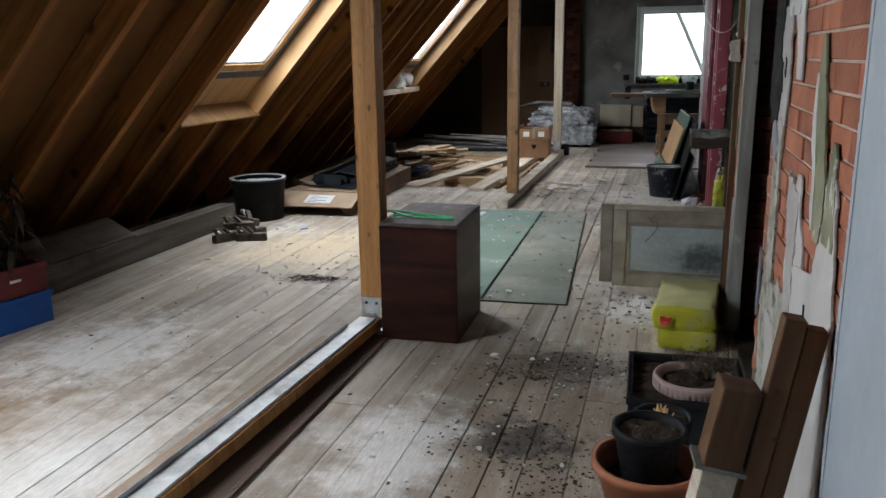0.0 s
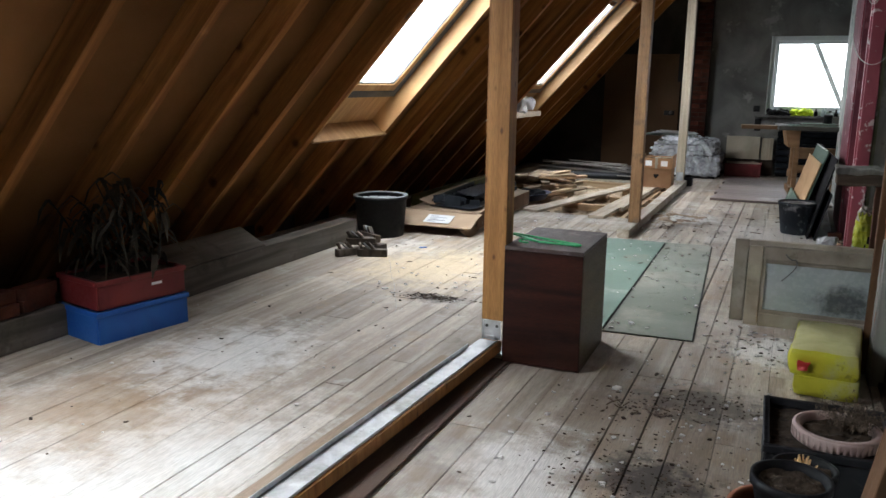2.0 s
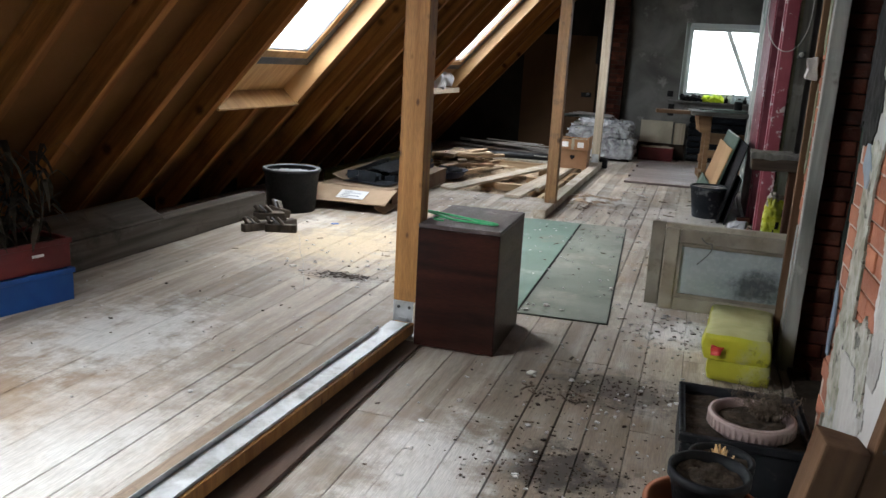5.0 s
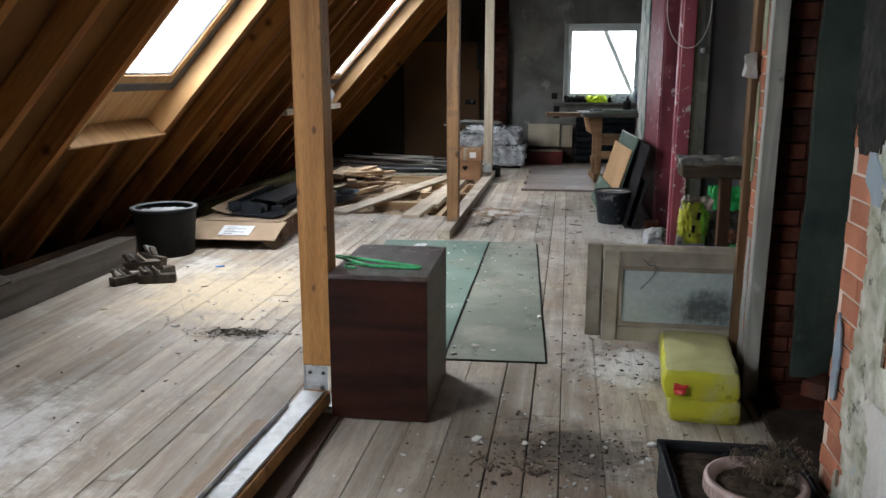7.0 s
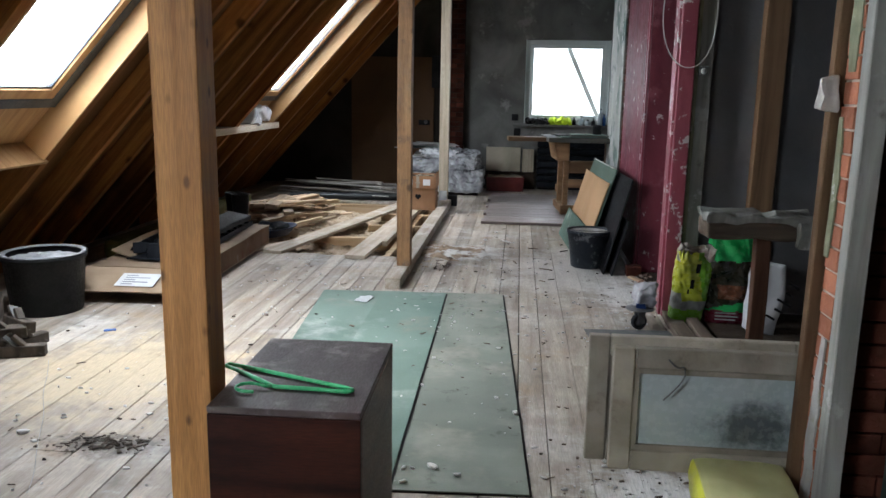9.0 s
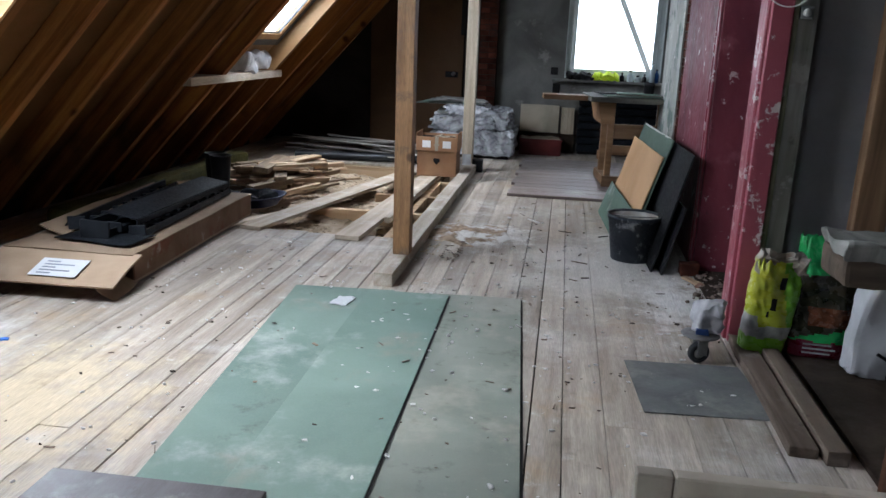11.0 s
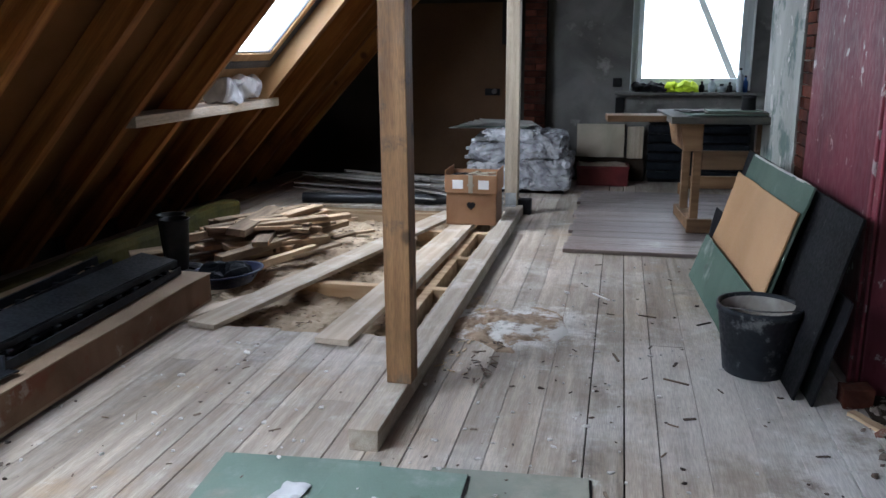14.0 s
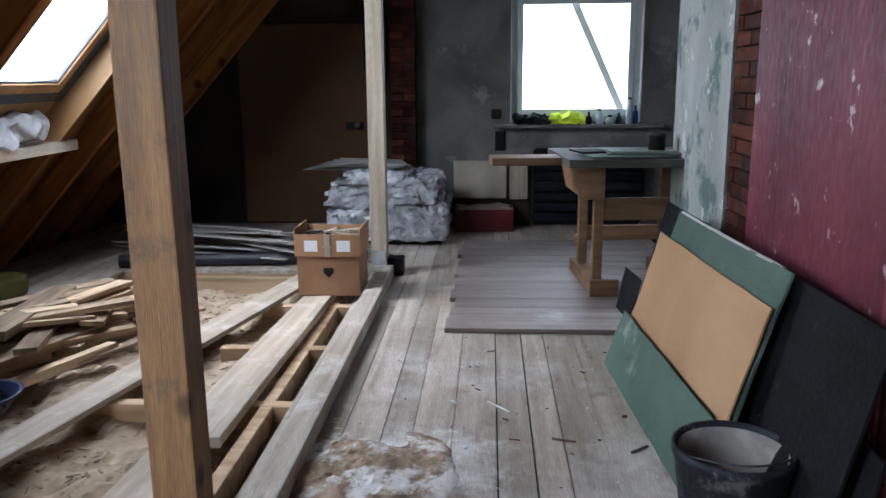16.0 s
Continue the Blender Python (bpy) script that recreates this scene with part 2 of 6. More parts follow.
m_paledoor = surface("mint_grey_peeling_paint", (0.26, 0.28, 0.25), (0.38, 0.39, 0.365), (1, 1, 0.5), 2.5, 0.8, 0.25, 40, coord="World", vary=0, stains=(((0.07, 0.13, 0.11), 2.6, 0.50, 0.60, 0.85), ((0.10, 0.09, 0.06), 4, 0.55, 0.68, 0.6), ((0.56, 0.56, 0.53), 4, 0.585, 0.62, 0.9)))
m_stud = surface("grey_whitewashed_stud", (0.17, 0.168, 0.15), (0.34, 0.335, 0.305), (8, 8, 0.6), 2, 0.85, 0.25, 40, coord="World", stains=(((0.42, 0.41, 0.39), 6, 0.6, 0.68, 0.8), ((0.06, 0.05, 0.04), 4, 0.62, 0.75, 0.7)))
m_lath = surface("brown_lath", (0.11, 0.062, 0.034), (0.21, 0.125, 0.07), (8, 8, 0.6), 2, 0.8, 0.2, 40, coord="World", spec=0.12)
m_hardboard = surface("brown_hardboard", (0.075, 0.036, 0.013), (0.115, 0.058, 0.023), (1, 1, 1), 1.2, 0.75, 0.05, 80, coord="World", vary=0)
m_black = surface("black_plastic", (0.007, 0.007, 0.008), (0.018, 0.018, 0.019), (1, 1, 1), 5, 0.55, 0.08, 60, spec=0.15, stains=(((0.16, 0.15, 0.14), 7, 0.62, 0.75, 0.08),))
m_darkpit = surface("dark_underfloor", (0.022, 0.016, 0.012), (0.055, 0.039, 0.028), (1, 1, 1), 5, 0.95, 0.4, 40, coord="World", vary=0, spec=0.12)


# ---- building helpers ----
def box(bm, x0, x1, y0, y1, z0, z1, bevel=0.0, m=None):
    t = Matrix.Translation(((x0 + x1) / 2, (y0 + y1) / 2, (z0 + z1) / 2)) @ Matrix.Diagonal((x1 - x0, y1 - y0, z1 - z0, 1))
    v = bmesh.ops.create_cube(bm, size=1, matrix=(m @ t) if m else t)["verts"]
    if bevel:
        bmesh.ops.bevel(bm, geom=list({e for a in v for e in a.link_edges}), offset=bevel, segments=2 if bevel > 0.004 else 1, affect="EDGES", profile=0.6)
    return bm


def tube(bm, r0, r1, z0, z1, seg=20, m=None, caps=True):
    t = Matrix.Translation((0, 0, (z0 + z1) / 2))
    return bmesh.ops.create_cone(bm, cap_ends=caps, segments=seg, radius1=r0, radius2=r1, depth=z1 - z0, matrix=(m @ t) if m else t)["verts"]


def lathe(profile, seg=32, m=None):
    """A turned body from (radius, height) pairs."""
    bm = bmesh.new()
    rings = []
    for r, z in profile:
        rings.append([bm.verts.new((r * math.cos(2 * math.pi * i / seg), r * math.sin(2 * math.pi * i / seg), z)) for i in range(seg)] if r > 1e-5 else [bm.verts.new((0, 0, z))])
    for a, b in zip(rings, rings[1:]):
        for i in range(seg):
            j = (i + 1) % seg
            q = [a[i % len(a)], a[j % len(a)], b[j % len(b)], b[i % len(b)]]
            q = list(dict.fromkeys(q))
            if len(q) > 2:
                bm.faces.new(q)
    if m:
        bm.transform(m)
    for fc in bm.faces:
        fc.smooth = True
    return bm


def wire(name, pts, radius, material, parent=None, label="", closed=False):
    """A round bar or cable along points, as a mesh."""
    cu = bpy.data.curves.new(name, "CURVE")
    cu.dimensions, cu.bevel_depth, cu.bevel_resolution, cu.resolution_u = "3D", radius, 2, 6
    sp = cu.splines.new("NURBS")
    sp.points.add(len(pts) - 1)
    for p, c in zip(sp.points, pts):
        p.co = (*c, 1)
    sp.use_endpoint_u, sp.order_u, sp.use_cyclic_u = True, 3, closed
    tmp = bpy.data.objects.new("tmp", cu)
    me = bpy.data.meshes.new_from_object(tmp)
    bpy.data.objects.remove(tmp)
    me.name = name
    me.materials.clear()
    me.materials.append(material)
    for p in me.polygons:
        p.use_smooth = True
    ob = new(name, me)
    if parent:
        ob.parent = parent
    if label:
        ob["label"] = label
    return ob


def part(name, bm, material, parent=None, label=""):
    """Links a bmesh as one mesh object, under a thing or a part."""
    me = bpy.data.meshes.new(name)
    bmesh.ops.recalc_face_normals(bm, faces=bm.faces)
    bm.to_mesh(me)
    bm.free()
    me.materials.append(material)
    ob = new(name, me)
    if parent:
        ob.parent = parent
    if label:
        ob["label"] = label
    return ob


def structure(name, bm, material, label="", parent=None):
    return tagged(part(name, bm, material, parent), label, "", "", "structure")


def thing(name, label, category, m=None, group=""):
    ob = tagged(new(name), label, category, group)
    ob.empty_display_size = 0.1
    if m:
        ob.matrix_world = m
    return ob


def one(x0, x1, y0, y1, z0, z1, bevel=0.0, m=None):
    return box(bmesh.new(), x0, x1, y0, y1, z0, z1, bevel, m)


def roughen(bm, amount, scale, cuts=0, seed=0.0):
    if cuts:
        bmesh.ops.subdivide_edges(bm, edges=bm.edges[:], cuts=cuts, use_grid_fill=True)
    for v in bm.verts:
        v.co += noise.noise_vector(v.co * scale + Vector((seed, seed * 2, seed))) * amount
    return bm


# ---- setting: walls, ceiling, roof ----
WALL_X, FAR_Y, NEAR_Y, CEIL = 0.396, 14.65, -3.0, 3.05
structure("wall_far", box(box(box(box(bmesh.new(), -1.7, -0.56, FAR_Y, FAR_Y + 0.35, -0.4, 4.2), 0.74, 2.6, FAR_Y, FAR_Y + 0.35, -0.4, 4.2), -0.56, 0.74, FAR_Y, FAR_Y + 0.35, -0.4, 1.03), -0.56, 0.74, FAR_Y, FAR_Y + 0.35, 2.31, 4.2), m_plaster, "stained grey plaster gable wall with a window")
# left part of the gable: shade is put into the darker plaster colour
structure("wall_far_low", one(-4.9, -1.703, FAR_Y, FAR_Y + 0.35, -0.4, 4.2), m_shadeplaster, "plaster gable wall under the roof slope, shade in its dark colour")
structure("wall_near", one(-4.9, 2.6, NEAR_Y - 0.2, NEAR_Y, -0.4, 4.2), m_plaster, "grey plaster gable wall")
structure("wall_outer", one(2.6, 2.8, NEAR_Y - 0.2, FAR_Y + 0.35, -0.4, 4.2), m_greywall, "grey plaster wall of the side rooms")
bm = one(-2.05, 2.6, NEAR_Y, FAR_Y, CEIL, CEIL + 0.06)
for i in range(17):
    box(bm, -1.9, 2.6, NEAR_Y + 0.6 + i * 1.05, NEAR_Y + 0.72 + i * 1.05, CEIL - 0.16, CEIL - 0.002, 0.004)
structure("ceiling", bm, m_ceil, "dark brown boarded ceiling on joists")
structure("wall_white", one(WALL_X - 0.008, WALL_X + 0.30, NEAR_Y, 1.806, 0, CEIL - 0.003), m_white, "pale blue-white painted wall with scuffs")
structure("wall_brick_backing", one(WALL_X + 0.009, WALL_X + 0.26, 1.81, 3.345, 0, CEIL - 0.003), m_mortar, "lime mortar bed of the exposed brick wall")
# alcove behind the brick wall; its shade is in dark wall and floor colours
structure("wall_alcove_far", one(0.45, 2.597, 4.49, 4.60, 0, CEIL - 0.003), m_darkmortar, "brick wall of the alcove, shade in its dark colour")
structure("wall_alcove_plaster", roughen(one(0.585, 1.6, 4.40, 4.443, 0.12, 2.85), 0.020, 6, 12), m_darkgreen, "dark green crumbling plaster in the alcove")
structure("wall_alcove_near", one(WALL_X + 0.263, 2.597, 3.09, 3.29, 0, CEIL - 0.003), m_darkmortar, "near wall of the alcove, shade in its dark colour")
structure("floor_alcove", roughen(one(0.42, 1.897, 3.350, 4.382, 0.004, 0.03, 0.004), 0.008, 6, 6), m_darkpit, "slab of rubble on the alcove floor, shade in its dark colour")
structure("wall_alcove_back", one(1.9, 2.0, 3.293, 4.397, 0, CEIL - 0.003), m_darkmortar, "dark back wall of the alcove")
for i, (bx, by, bz, br) in enumerate([(0.62, 4.30, 0.03, 12), (0.80, 4.22, 0.03, -30), (0.70, 4.27, 0.10, 50), (0.95, 4.05, 0.03, 70)]):
    t = part("loose_brick", roughen(one(-0.12, 0.12, -0.055, 0.055, 0, 0.068, 0.006), 0.006, 9, 2, i), m_oldbrick)
    tagged(t, "broken dark brick lying on the alcove rubble", "brick", "bricks in the alcove").matrix_world = pose(bx, by, bz, 0, 4 * (i == 2), br)
# pillar at the end of the alcove
structure("wall_pillar_backing", one(0.384, 0.446, 4.462, 4.56, 0, CEIL - 0.003), m_mortar, "brick pillar core")
part("stud", roughen(one(0.376, 0.443, 4.385, 4.446, 0, CEIL - 0.003, 0.004), 0.005, 7, 8), m_stud)
tagged(bpy.data.objects["stud"], "grey whitewashed upright wall stud", "", "", "structure")
structure("trim_lath", one(0.346, 0.39, 4.566, 4.612, 0, CEIL - 0.003, 0.004), m_lath, "rough brown upright lath")
# far side of the wide opening: red jamb, stud and grey panel
structure("door_jamb_red", box(one(0.40, 0.50, 7.36, 7.62, 0, CEIL - 0.003, 0.006), 0.385, 0.42, 7.40, 7.47, 0, CEIL - 0.004, 0.004), m_redchip, "crimson painted door jamb, chipped")
structure("wall_side_stud", roughen(one(0.503, 0.62, 7.40, 7.56, 0, CEIL - 0.003, 0.005), 0.003, 4, 2), m_stud, "whitewashed old timber stud")
structure("wall_side_panel", one(0.623, 2.597, 7.48, 7.58, 0, CEIL - 0.003), m_greywall, "grey plaster side wall")
structure("wall_side_post", one(0.93, 1.08, 7.38, 7.478, 0, CEIL - 0.003, 0.006), m_lath, "brown timber wall post")
# red wall and its recessed doorway
structure("wall_red", one(0.42, 0.72, 8.72, 10.22, 0, CEIL - 0.003, 0.008), m_red, "crimson painted plaster wall, chipped")
structure("trim_red_moulding", box(box(bmesh.new(), 0.405, 0.418, 8.74, 8.80, 0, CEIL - 0.004, 0.003), 0.405, 0.418, 8.84, 8.87, 0, CEIL - 0.004, 0.003), m_redchip, "crimson door architrave moulding")
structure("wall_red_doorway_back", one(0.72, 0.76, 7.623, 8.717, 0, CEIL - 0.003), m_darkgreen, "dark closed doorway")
structure("wall_brick_break", one(0.50, 0.72, 10.223, 10.70, 0, CEIL - 0.003), m_darkmortar, "broken wall edge with exposed brick")
structure("wall_pale", roughen(one(0.45, 0.72, 10.703, 11.9, 0, CEIL - 0.003), 0.004, 3, 6), m_paledoor, "mint-grey peeling plaster wall end")
# roof
bm = bmesh.new()
for ya, yb in [(NEAR_Y, SKYLIGHTS[0][0])] + [(SKYLIGHTS[i][1], SKYLIGHTS[i + 1][0]) for i in range(2)] + [(SKYLIGHTS[2][1], FAR_Y)]:
    box(bm, 0, 5.4, ya, yb, 0.185, 0.23, 0, pose(-4.95, 0, roof_z(-4.95), 0, -math.degrees(ANG), 0))
s_lo, s_hi = (SK_LO + 4.95) / math.cos(ANG), (SK_HI + 4.95) / math.cos(ANG)
for ya, yb in SKYLIGHTS:
    box(bm, 0, s_lo - 0.10, ya, yb, 0.185, 0.23, 0, pose(-4.95, 0, roof_z(-4.95), 0, -math.degrees(ANG), 0))
    box(bm, s_hi - 0.25, 5.4, ya, yb, 0.185, 0.23, 0, pose(-4.95, 0, roof_z(-4.95), 0, -math.degrees(ANG), 0))
roof = structure("roof", bm, m_roofboard, "brown fibre boards lining the roof slope")
k = -8
while RAFTER0 + k * STEP < FAR_Y - 0.05:
    y = RAFTER0 + k * STEP
    m = pose(-4.95, y, roof_z(-4.95), 0, -math.degrees(ANG), 0)
    spans = [(0.05, s_lo - 0.026), (s_hi + 0.03, 5.3)] if any(a + 0.1 < y < b - 0.1 for a, b in SKYLIGHTS) else [(0.05, 5.3)]
    for u0, u1 in spans:
        part("rafter", roughen(one(u0, u1, -0.04, 0.04, 0, 0.18, 0.003), 0.002, 2, 3, k), m_rafter, roof).matrix_world = m
    k += 1
structure("purlin", one(-1.72, -1.54, NEAR_Y, FAR_Y, CEIL - 0.19, CEIL - 0.003, 0.006), m_purlin, "brown timber purlin on the posts")

m_glass = bpy.data.materials.new("window_glass")
m_glass.use_nodes = True
g = m_glass.node_tree.nodes["Principled BSDF"]
g.inputs["Base Color"].default_value, g.inputs["Roughness"].default_value, g.inputs["Transmission Weight"].default_value = (0.97, 0.99, 0.98, 1), 0.02, 1
g.inputs["IOR"].default_value = 1.1
m_seal = surface("dark_grey_aluminium", (0.06, 0.07, 0.085), (0.11, 0.12, 0.14), (1, 1, 1), 3, 0.45, 0.03, 60, metal=0.6)


def skylight(ya, yb, number):
    """A roof window: pine reveal boards, sash and frame, in roof coordinates (u up the slope, w outward)."""
    m = pose(SK_LO, 0, roof_z(SK_LO), 0, -math.degrees(ANG), 0)
    length = (SK_HI - SK_LO) / math.cos(ANG)
    a, b = ya + 0.045, yb - 0.045
    top = structure("window_%d" % number, box(box(bmesh.new(), 0, length, a - 0.003, a + 0.018, -0.002, 0.25, 0, m), 0, length, b - 0.018, b + 0.003, -0.002, 0.25, 0, m), m_pine, "pine-lined roof window, daylight outside")
    part("head_board", one(length - 0.02, length, a + 0.02, b - 0.02, 0.01, 0.25, 0, m), m_pine, top)
    part("apron_board", one(-0.02, 0.35, a + 0.02, b - 0.02, 0.178, 0.19, 0, m), m_pine, top)
    u0 = 0.335
    e = length - 0.02
    part("frame", box(box(box(box(bmesh.new(), u0, e, a + 0.02, a + 0.115, 0.15, 0.25, 0.004, m), u0, e, b - 0.115, b - 0.02, 0.15, 0.25, 0.004, m), u0, u0 + 0.075, a + 0.115, b - 0.115, 0.15, 0.25, 0.004, m), e - 0.075, e, a + 0.115, b - 0.115, 0.15, 0.25, 0.004, m), m_seal, top, "dark grey outer frame")
    u1, e1, a1, b1 = u0 + 0.076, e - 0.076, a + 0.116, b - 0.116
    part("sash", box(box(box(box(bmesh.new(), u1, e1, a1, a1 + 0.075, 0.155, 0.215, 0.006, m), u1, e1, b1 - 0.075, b1, 0.155, 0.215, 0.006, m), u1, u1 + 0.075, a1 + 0.075, b1 - 0.075, 0.155, 0.215, 0.006, m), e1 - 0.075, e1, a1 + 0.075, b1 - 0.075, 0.155, 0.215, 0.006, m), m_pine, top, "varnished pine sash")
    part("glazing_bead", box(box(box(box(bmesh.new(), u1 + 0.075, e1 - 0.075, a1 + 0.076, a1 + 0.088, 0.172, 0.19, 0, m), u1 + 0.075, e1 - 0.075, b1 - 0.088, b1 - 0.076, 0.172, 0.19, 0, m), u1 + 0.076, u1 + 0.088, a1 + 0.088, b1 - 0.088, 0.172, 0.19, 0, m), e1 - 0.088, e1 - 0.076, a1 + 0.088, b1 - 0.088, 0.172, 0.19, 0, m), m_seal, top, "dark glazing bead")
    pane = part("pane", one(u1 + 0.076, e1 - 0.076, a1 + 0.076, b1 - 0.076, 0.192, 0.198, 0, m), m_glass, top)
    pane.visible_shadow = False
    return top


for i, (ya, yb) in enumerate(SKYLIGHTS):
    skylight(ya, yb, i + 1)
for i in (0, 1):
    ya, yb = SKYLIGHTS[i]
    structure("window_sill_%d" % i, one(-0.022, 0.0, ya + 0.043, yb - 0.02, -0.022, 0.176, 0.003, pose(SK_LO, 0, roof_z(SK_LO), 0, -math.degrees(ANG), 0)), m_pine, "plain pine sill board")
structure("window_sill_2", one(SK_LO - 0.26, SK_LO + 0.08, 9.85, 12.12, roof_z(SK_LO) + 0.0, roof_z(SK_LO) + 0.075, 0.004), m_sill, "rough plank nailed under the roof window")
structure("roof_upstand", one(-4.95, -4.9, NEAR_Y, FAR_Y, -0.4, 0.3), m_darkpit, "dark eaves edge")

# ---- posts and sills ----
m_zinc = surface("galvanised_steel", (0.36, 0.38, 0.39), (0.62, 0.64, 0.65), (1, 1, 1), 9, 0.6, 0.08, 60, metal=0.3, stains=(((0.20, 0.19, 0.17), 3, 0.50, 0.68, 0.6), ((0.10, 0.09, 0.08), 16, 0.62, 0.72, 0.7)))
m_sole = surface("dark_reddish_old_plank", (0.055, 0.035, 0.026), (0.12, 0.075, 0.055), (8, 0.5, 8), 2, 0.8, 0.25, 40, stains=((WHITE_DUST, 5, 0.62, 0.74, 0.5),))
m_packlath = surface("grey_brown_packing_timber", (0.20, 0.145, 0.10), (0.36, 0.28, 0.21), (9, 0.5, 9), 2.2, 0.8, 0.2, 40, stains=((DARK_DIRT, 4, 0.56, 0.7, 0.6), (WHITE_DUST, 7, 0.60, 0.72, 0.5)), streak=0.2)
m_steelbolt = surface("dark_bolt_steel", (0.06, 0.06, 0.06), (0.14, 0.14, 0.14), (1, 1, 1), 9, 0.5, 0.05, 60, metal=0.7)
post = thing("timber_post", "new knotty pine post on a galvanised foot", "post", pose(-1.535, 4.06, 0))
part("post", one(-0.065, 0.065, -0.06, 0.06, 0.20, CEIL - 0.19, 0.005), m_post, post)
part("steel_foot", box(box(box(bmesh.new(), -0.07, 0.07, -0.07, 0.07, 0.0, 0.012), -0.067, -0.061, -0.05, 0.05, 0.012, 0.20), -0.05, 0.05, -0.068, -0.062, 0.012, 0.20), m_zinc, post, "galvanised steel post foot")
part("tongue", one(-0.025, 0.025, -0.088, -0.082, 0.012, 0.13, 0.004, pose(0, 0.012, 0, 6, 0, 0)), m_zinc, post, "bent steel tongue")
for bx, bz in ((-0.03, 0.17), (0.03, 0.17), (-0.035, 0.07), (0.035, 0.07)):
    part("bolt", lathe([(0, 0), (0.009, 0), (0.008, 0.006), (0, 0.007)], 8, pose(bx, -0.0685, bz, 90, 0, 0)), m_steelbolt, post)
part("batten", one(0.067, 0.075, -0.075, -0.02, 0.2, 0.62, 0.002), m_sill, post, "pale wood batten")
post = thing("timber_post", "knotty brown pine post standing on the sill beam", "post", pose(-1.535, 8.30, 0.09))
part("post", roughen(one(-0.052, 0.06, -0.055, 0.055, 0.0, CEIL - 0.28, 0.006), 0.007, 1.8, 5), m_dirtypost, post)
post = thing("timber_post", "pale weathered pine post at the end of the sill", "post", pose(-1.60, 12.42, 0.09))
part("post", one(-0.06, 0.06, -0.06, 0.06, 0.0, CEIL - 0.28, 0.005), m_greypost, post)
part("bracket", box(one(-0.05, 0.05, -0.068, -0.062, 0, 0.12), -0.05, 0.05, -0.12, -0.062, 0.0, 0.006), m_zinc, post, "small steel angle bracket")
sill = thing("sill_beam", "dusty pale sill beam lying along the floor", "beam", pose(-1.58, 7.80, 0))
part("beam", roughen(one(-0.03, 0.09, 0.0, 4.75, 0.0, 0.09, 0.006), 0.003, 3, 4), m_sill, sill)
part("notch_block", one(-0.03, 0.03, 4.755, 4.88, 0, 0.12, 0.004), m_lath, sill)
part("notch_block", one(0.03, 0.16, 4.6, 4.72, 0.0, 0.14, 0.01), m_black, sill)
sill = thing("sill_beam", "long pine sill beam with a dusty steel track on it", "beam", pose(-1.737, -1.03, 0, 0, 0, -2.1))
part("beam", one(-0.02, 0.09, 0.0, 5.0, 0.042, 0.10, 0.005), m_post, sill)
part("steel_track", box(box(one(-0.030, 0.075, -0.2, 4.97, 0.1005, 0.104), -0.030, -0.027, -0.2, 4.80, 0.104, 0.125), 0.072, 0.075, -0.2, 4.97, 0.104, 0.112), m_zinc, sill, "dusty galvanised steel track")
part("packing_lath", roughen(one(-0.145, -0.052, -0.2, 4.72, 0.0, 0.075, 0.016), 0.003, 3, 3), m_packlath, sill, "pale packing lath")
part("packing_lath", one(-0.048, -0.022, -0.2, 4.9, 0.0, 0.060, 0.004), m_stud, sill)

# low reddish plank; the sill beam's shadow is part of its dark colour
t = thing("sole_plank", "reddish-brown worn plank beside the sill beam, beam's shadow in its dark colour", "plank", pose(-1.60, -1.0, 0))
part("plank", roughen(one(-0.02, 0.20, 0.0, 4.92, 0.0, 0.014, 0.004), 0.004, 5, 7), m_sole, t)

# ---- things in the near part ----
# front veneer toned down for the face turned from the light; top is dusty
m_veneer = surface("shaded_mahogany_front", (0.014, 0.0038, 0.003), (0.075, 0.018, 0.010), (0.5, 0.5, 4.5), 2.2, 0.5, 0.03, 50, spec=0.2, streak=0.3, stains=(((0.03, 0.011, 0.008), 1.8, 0.5, 0.7, 0.7),))
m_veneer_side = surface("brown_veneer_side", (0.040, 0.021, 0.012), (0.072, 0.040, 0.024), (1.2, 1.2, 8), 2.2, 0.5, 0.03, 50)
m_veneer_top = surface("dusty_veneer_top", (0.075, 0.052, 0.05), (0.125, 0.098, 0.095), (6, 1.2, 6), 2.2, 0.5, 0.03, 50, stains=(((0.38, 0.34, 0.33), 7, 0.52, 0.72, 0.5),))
cab = thing("cabinet", "dark mahogany veneered speaker-like cabinet on the floor", "cabinet", pose(-1.232, 4.20, 0, 0, 0, 1.0))
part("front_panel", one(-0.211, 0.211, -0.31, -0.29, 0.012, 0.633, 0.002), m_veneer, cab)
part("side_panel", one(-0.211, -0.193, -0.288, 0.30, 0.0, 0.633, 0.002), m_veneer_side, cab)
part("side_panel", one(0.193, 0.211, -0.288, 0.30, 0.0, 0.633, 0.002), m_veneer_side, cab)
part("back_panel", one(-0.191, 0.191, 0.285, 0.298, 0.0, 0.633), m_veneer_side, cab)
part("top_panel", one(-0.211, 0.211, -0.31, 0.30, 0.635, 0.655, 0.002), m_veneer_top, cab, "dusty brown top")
part("plinth", one(-0.186, 0.186, -0.27, 0.28, 0.0, 0.05), m_black, cab)
m_hanger = surface("bright_green_plastic", (0.04, 0.38, 0.14), (0.07, 0.48, 0.20), (1, 1, 1), 5, 0.3, 0.0, 60)
hang = thing("clothes_hanger", "bright green plastic clothes hanger lying on the cabinet", "hanger", pose(-1.28, 4.10, 0.662))
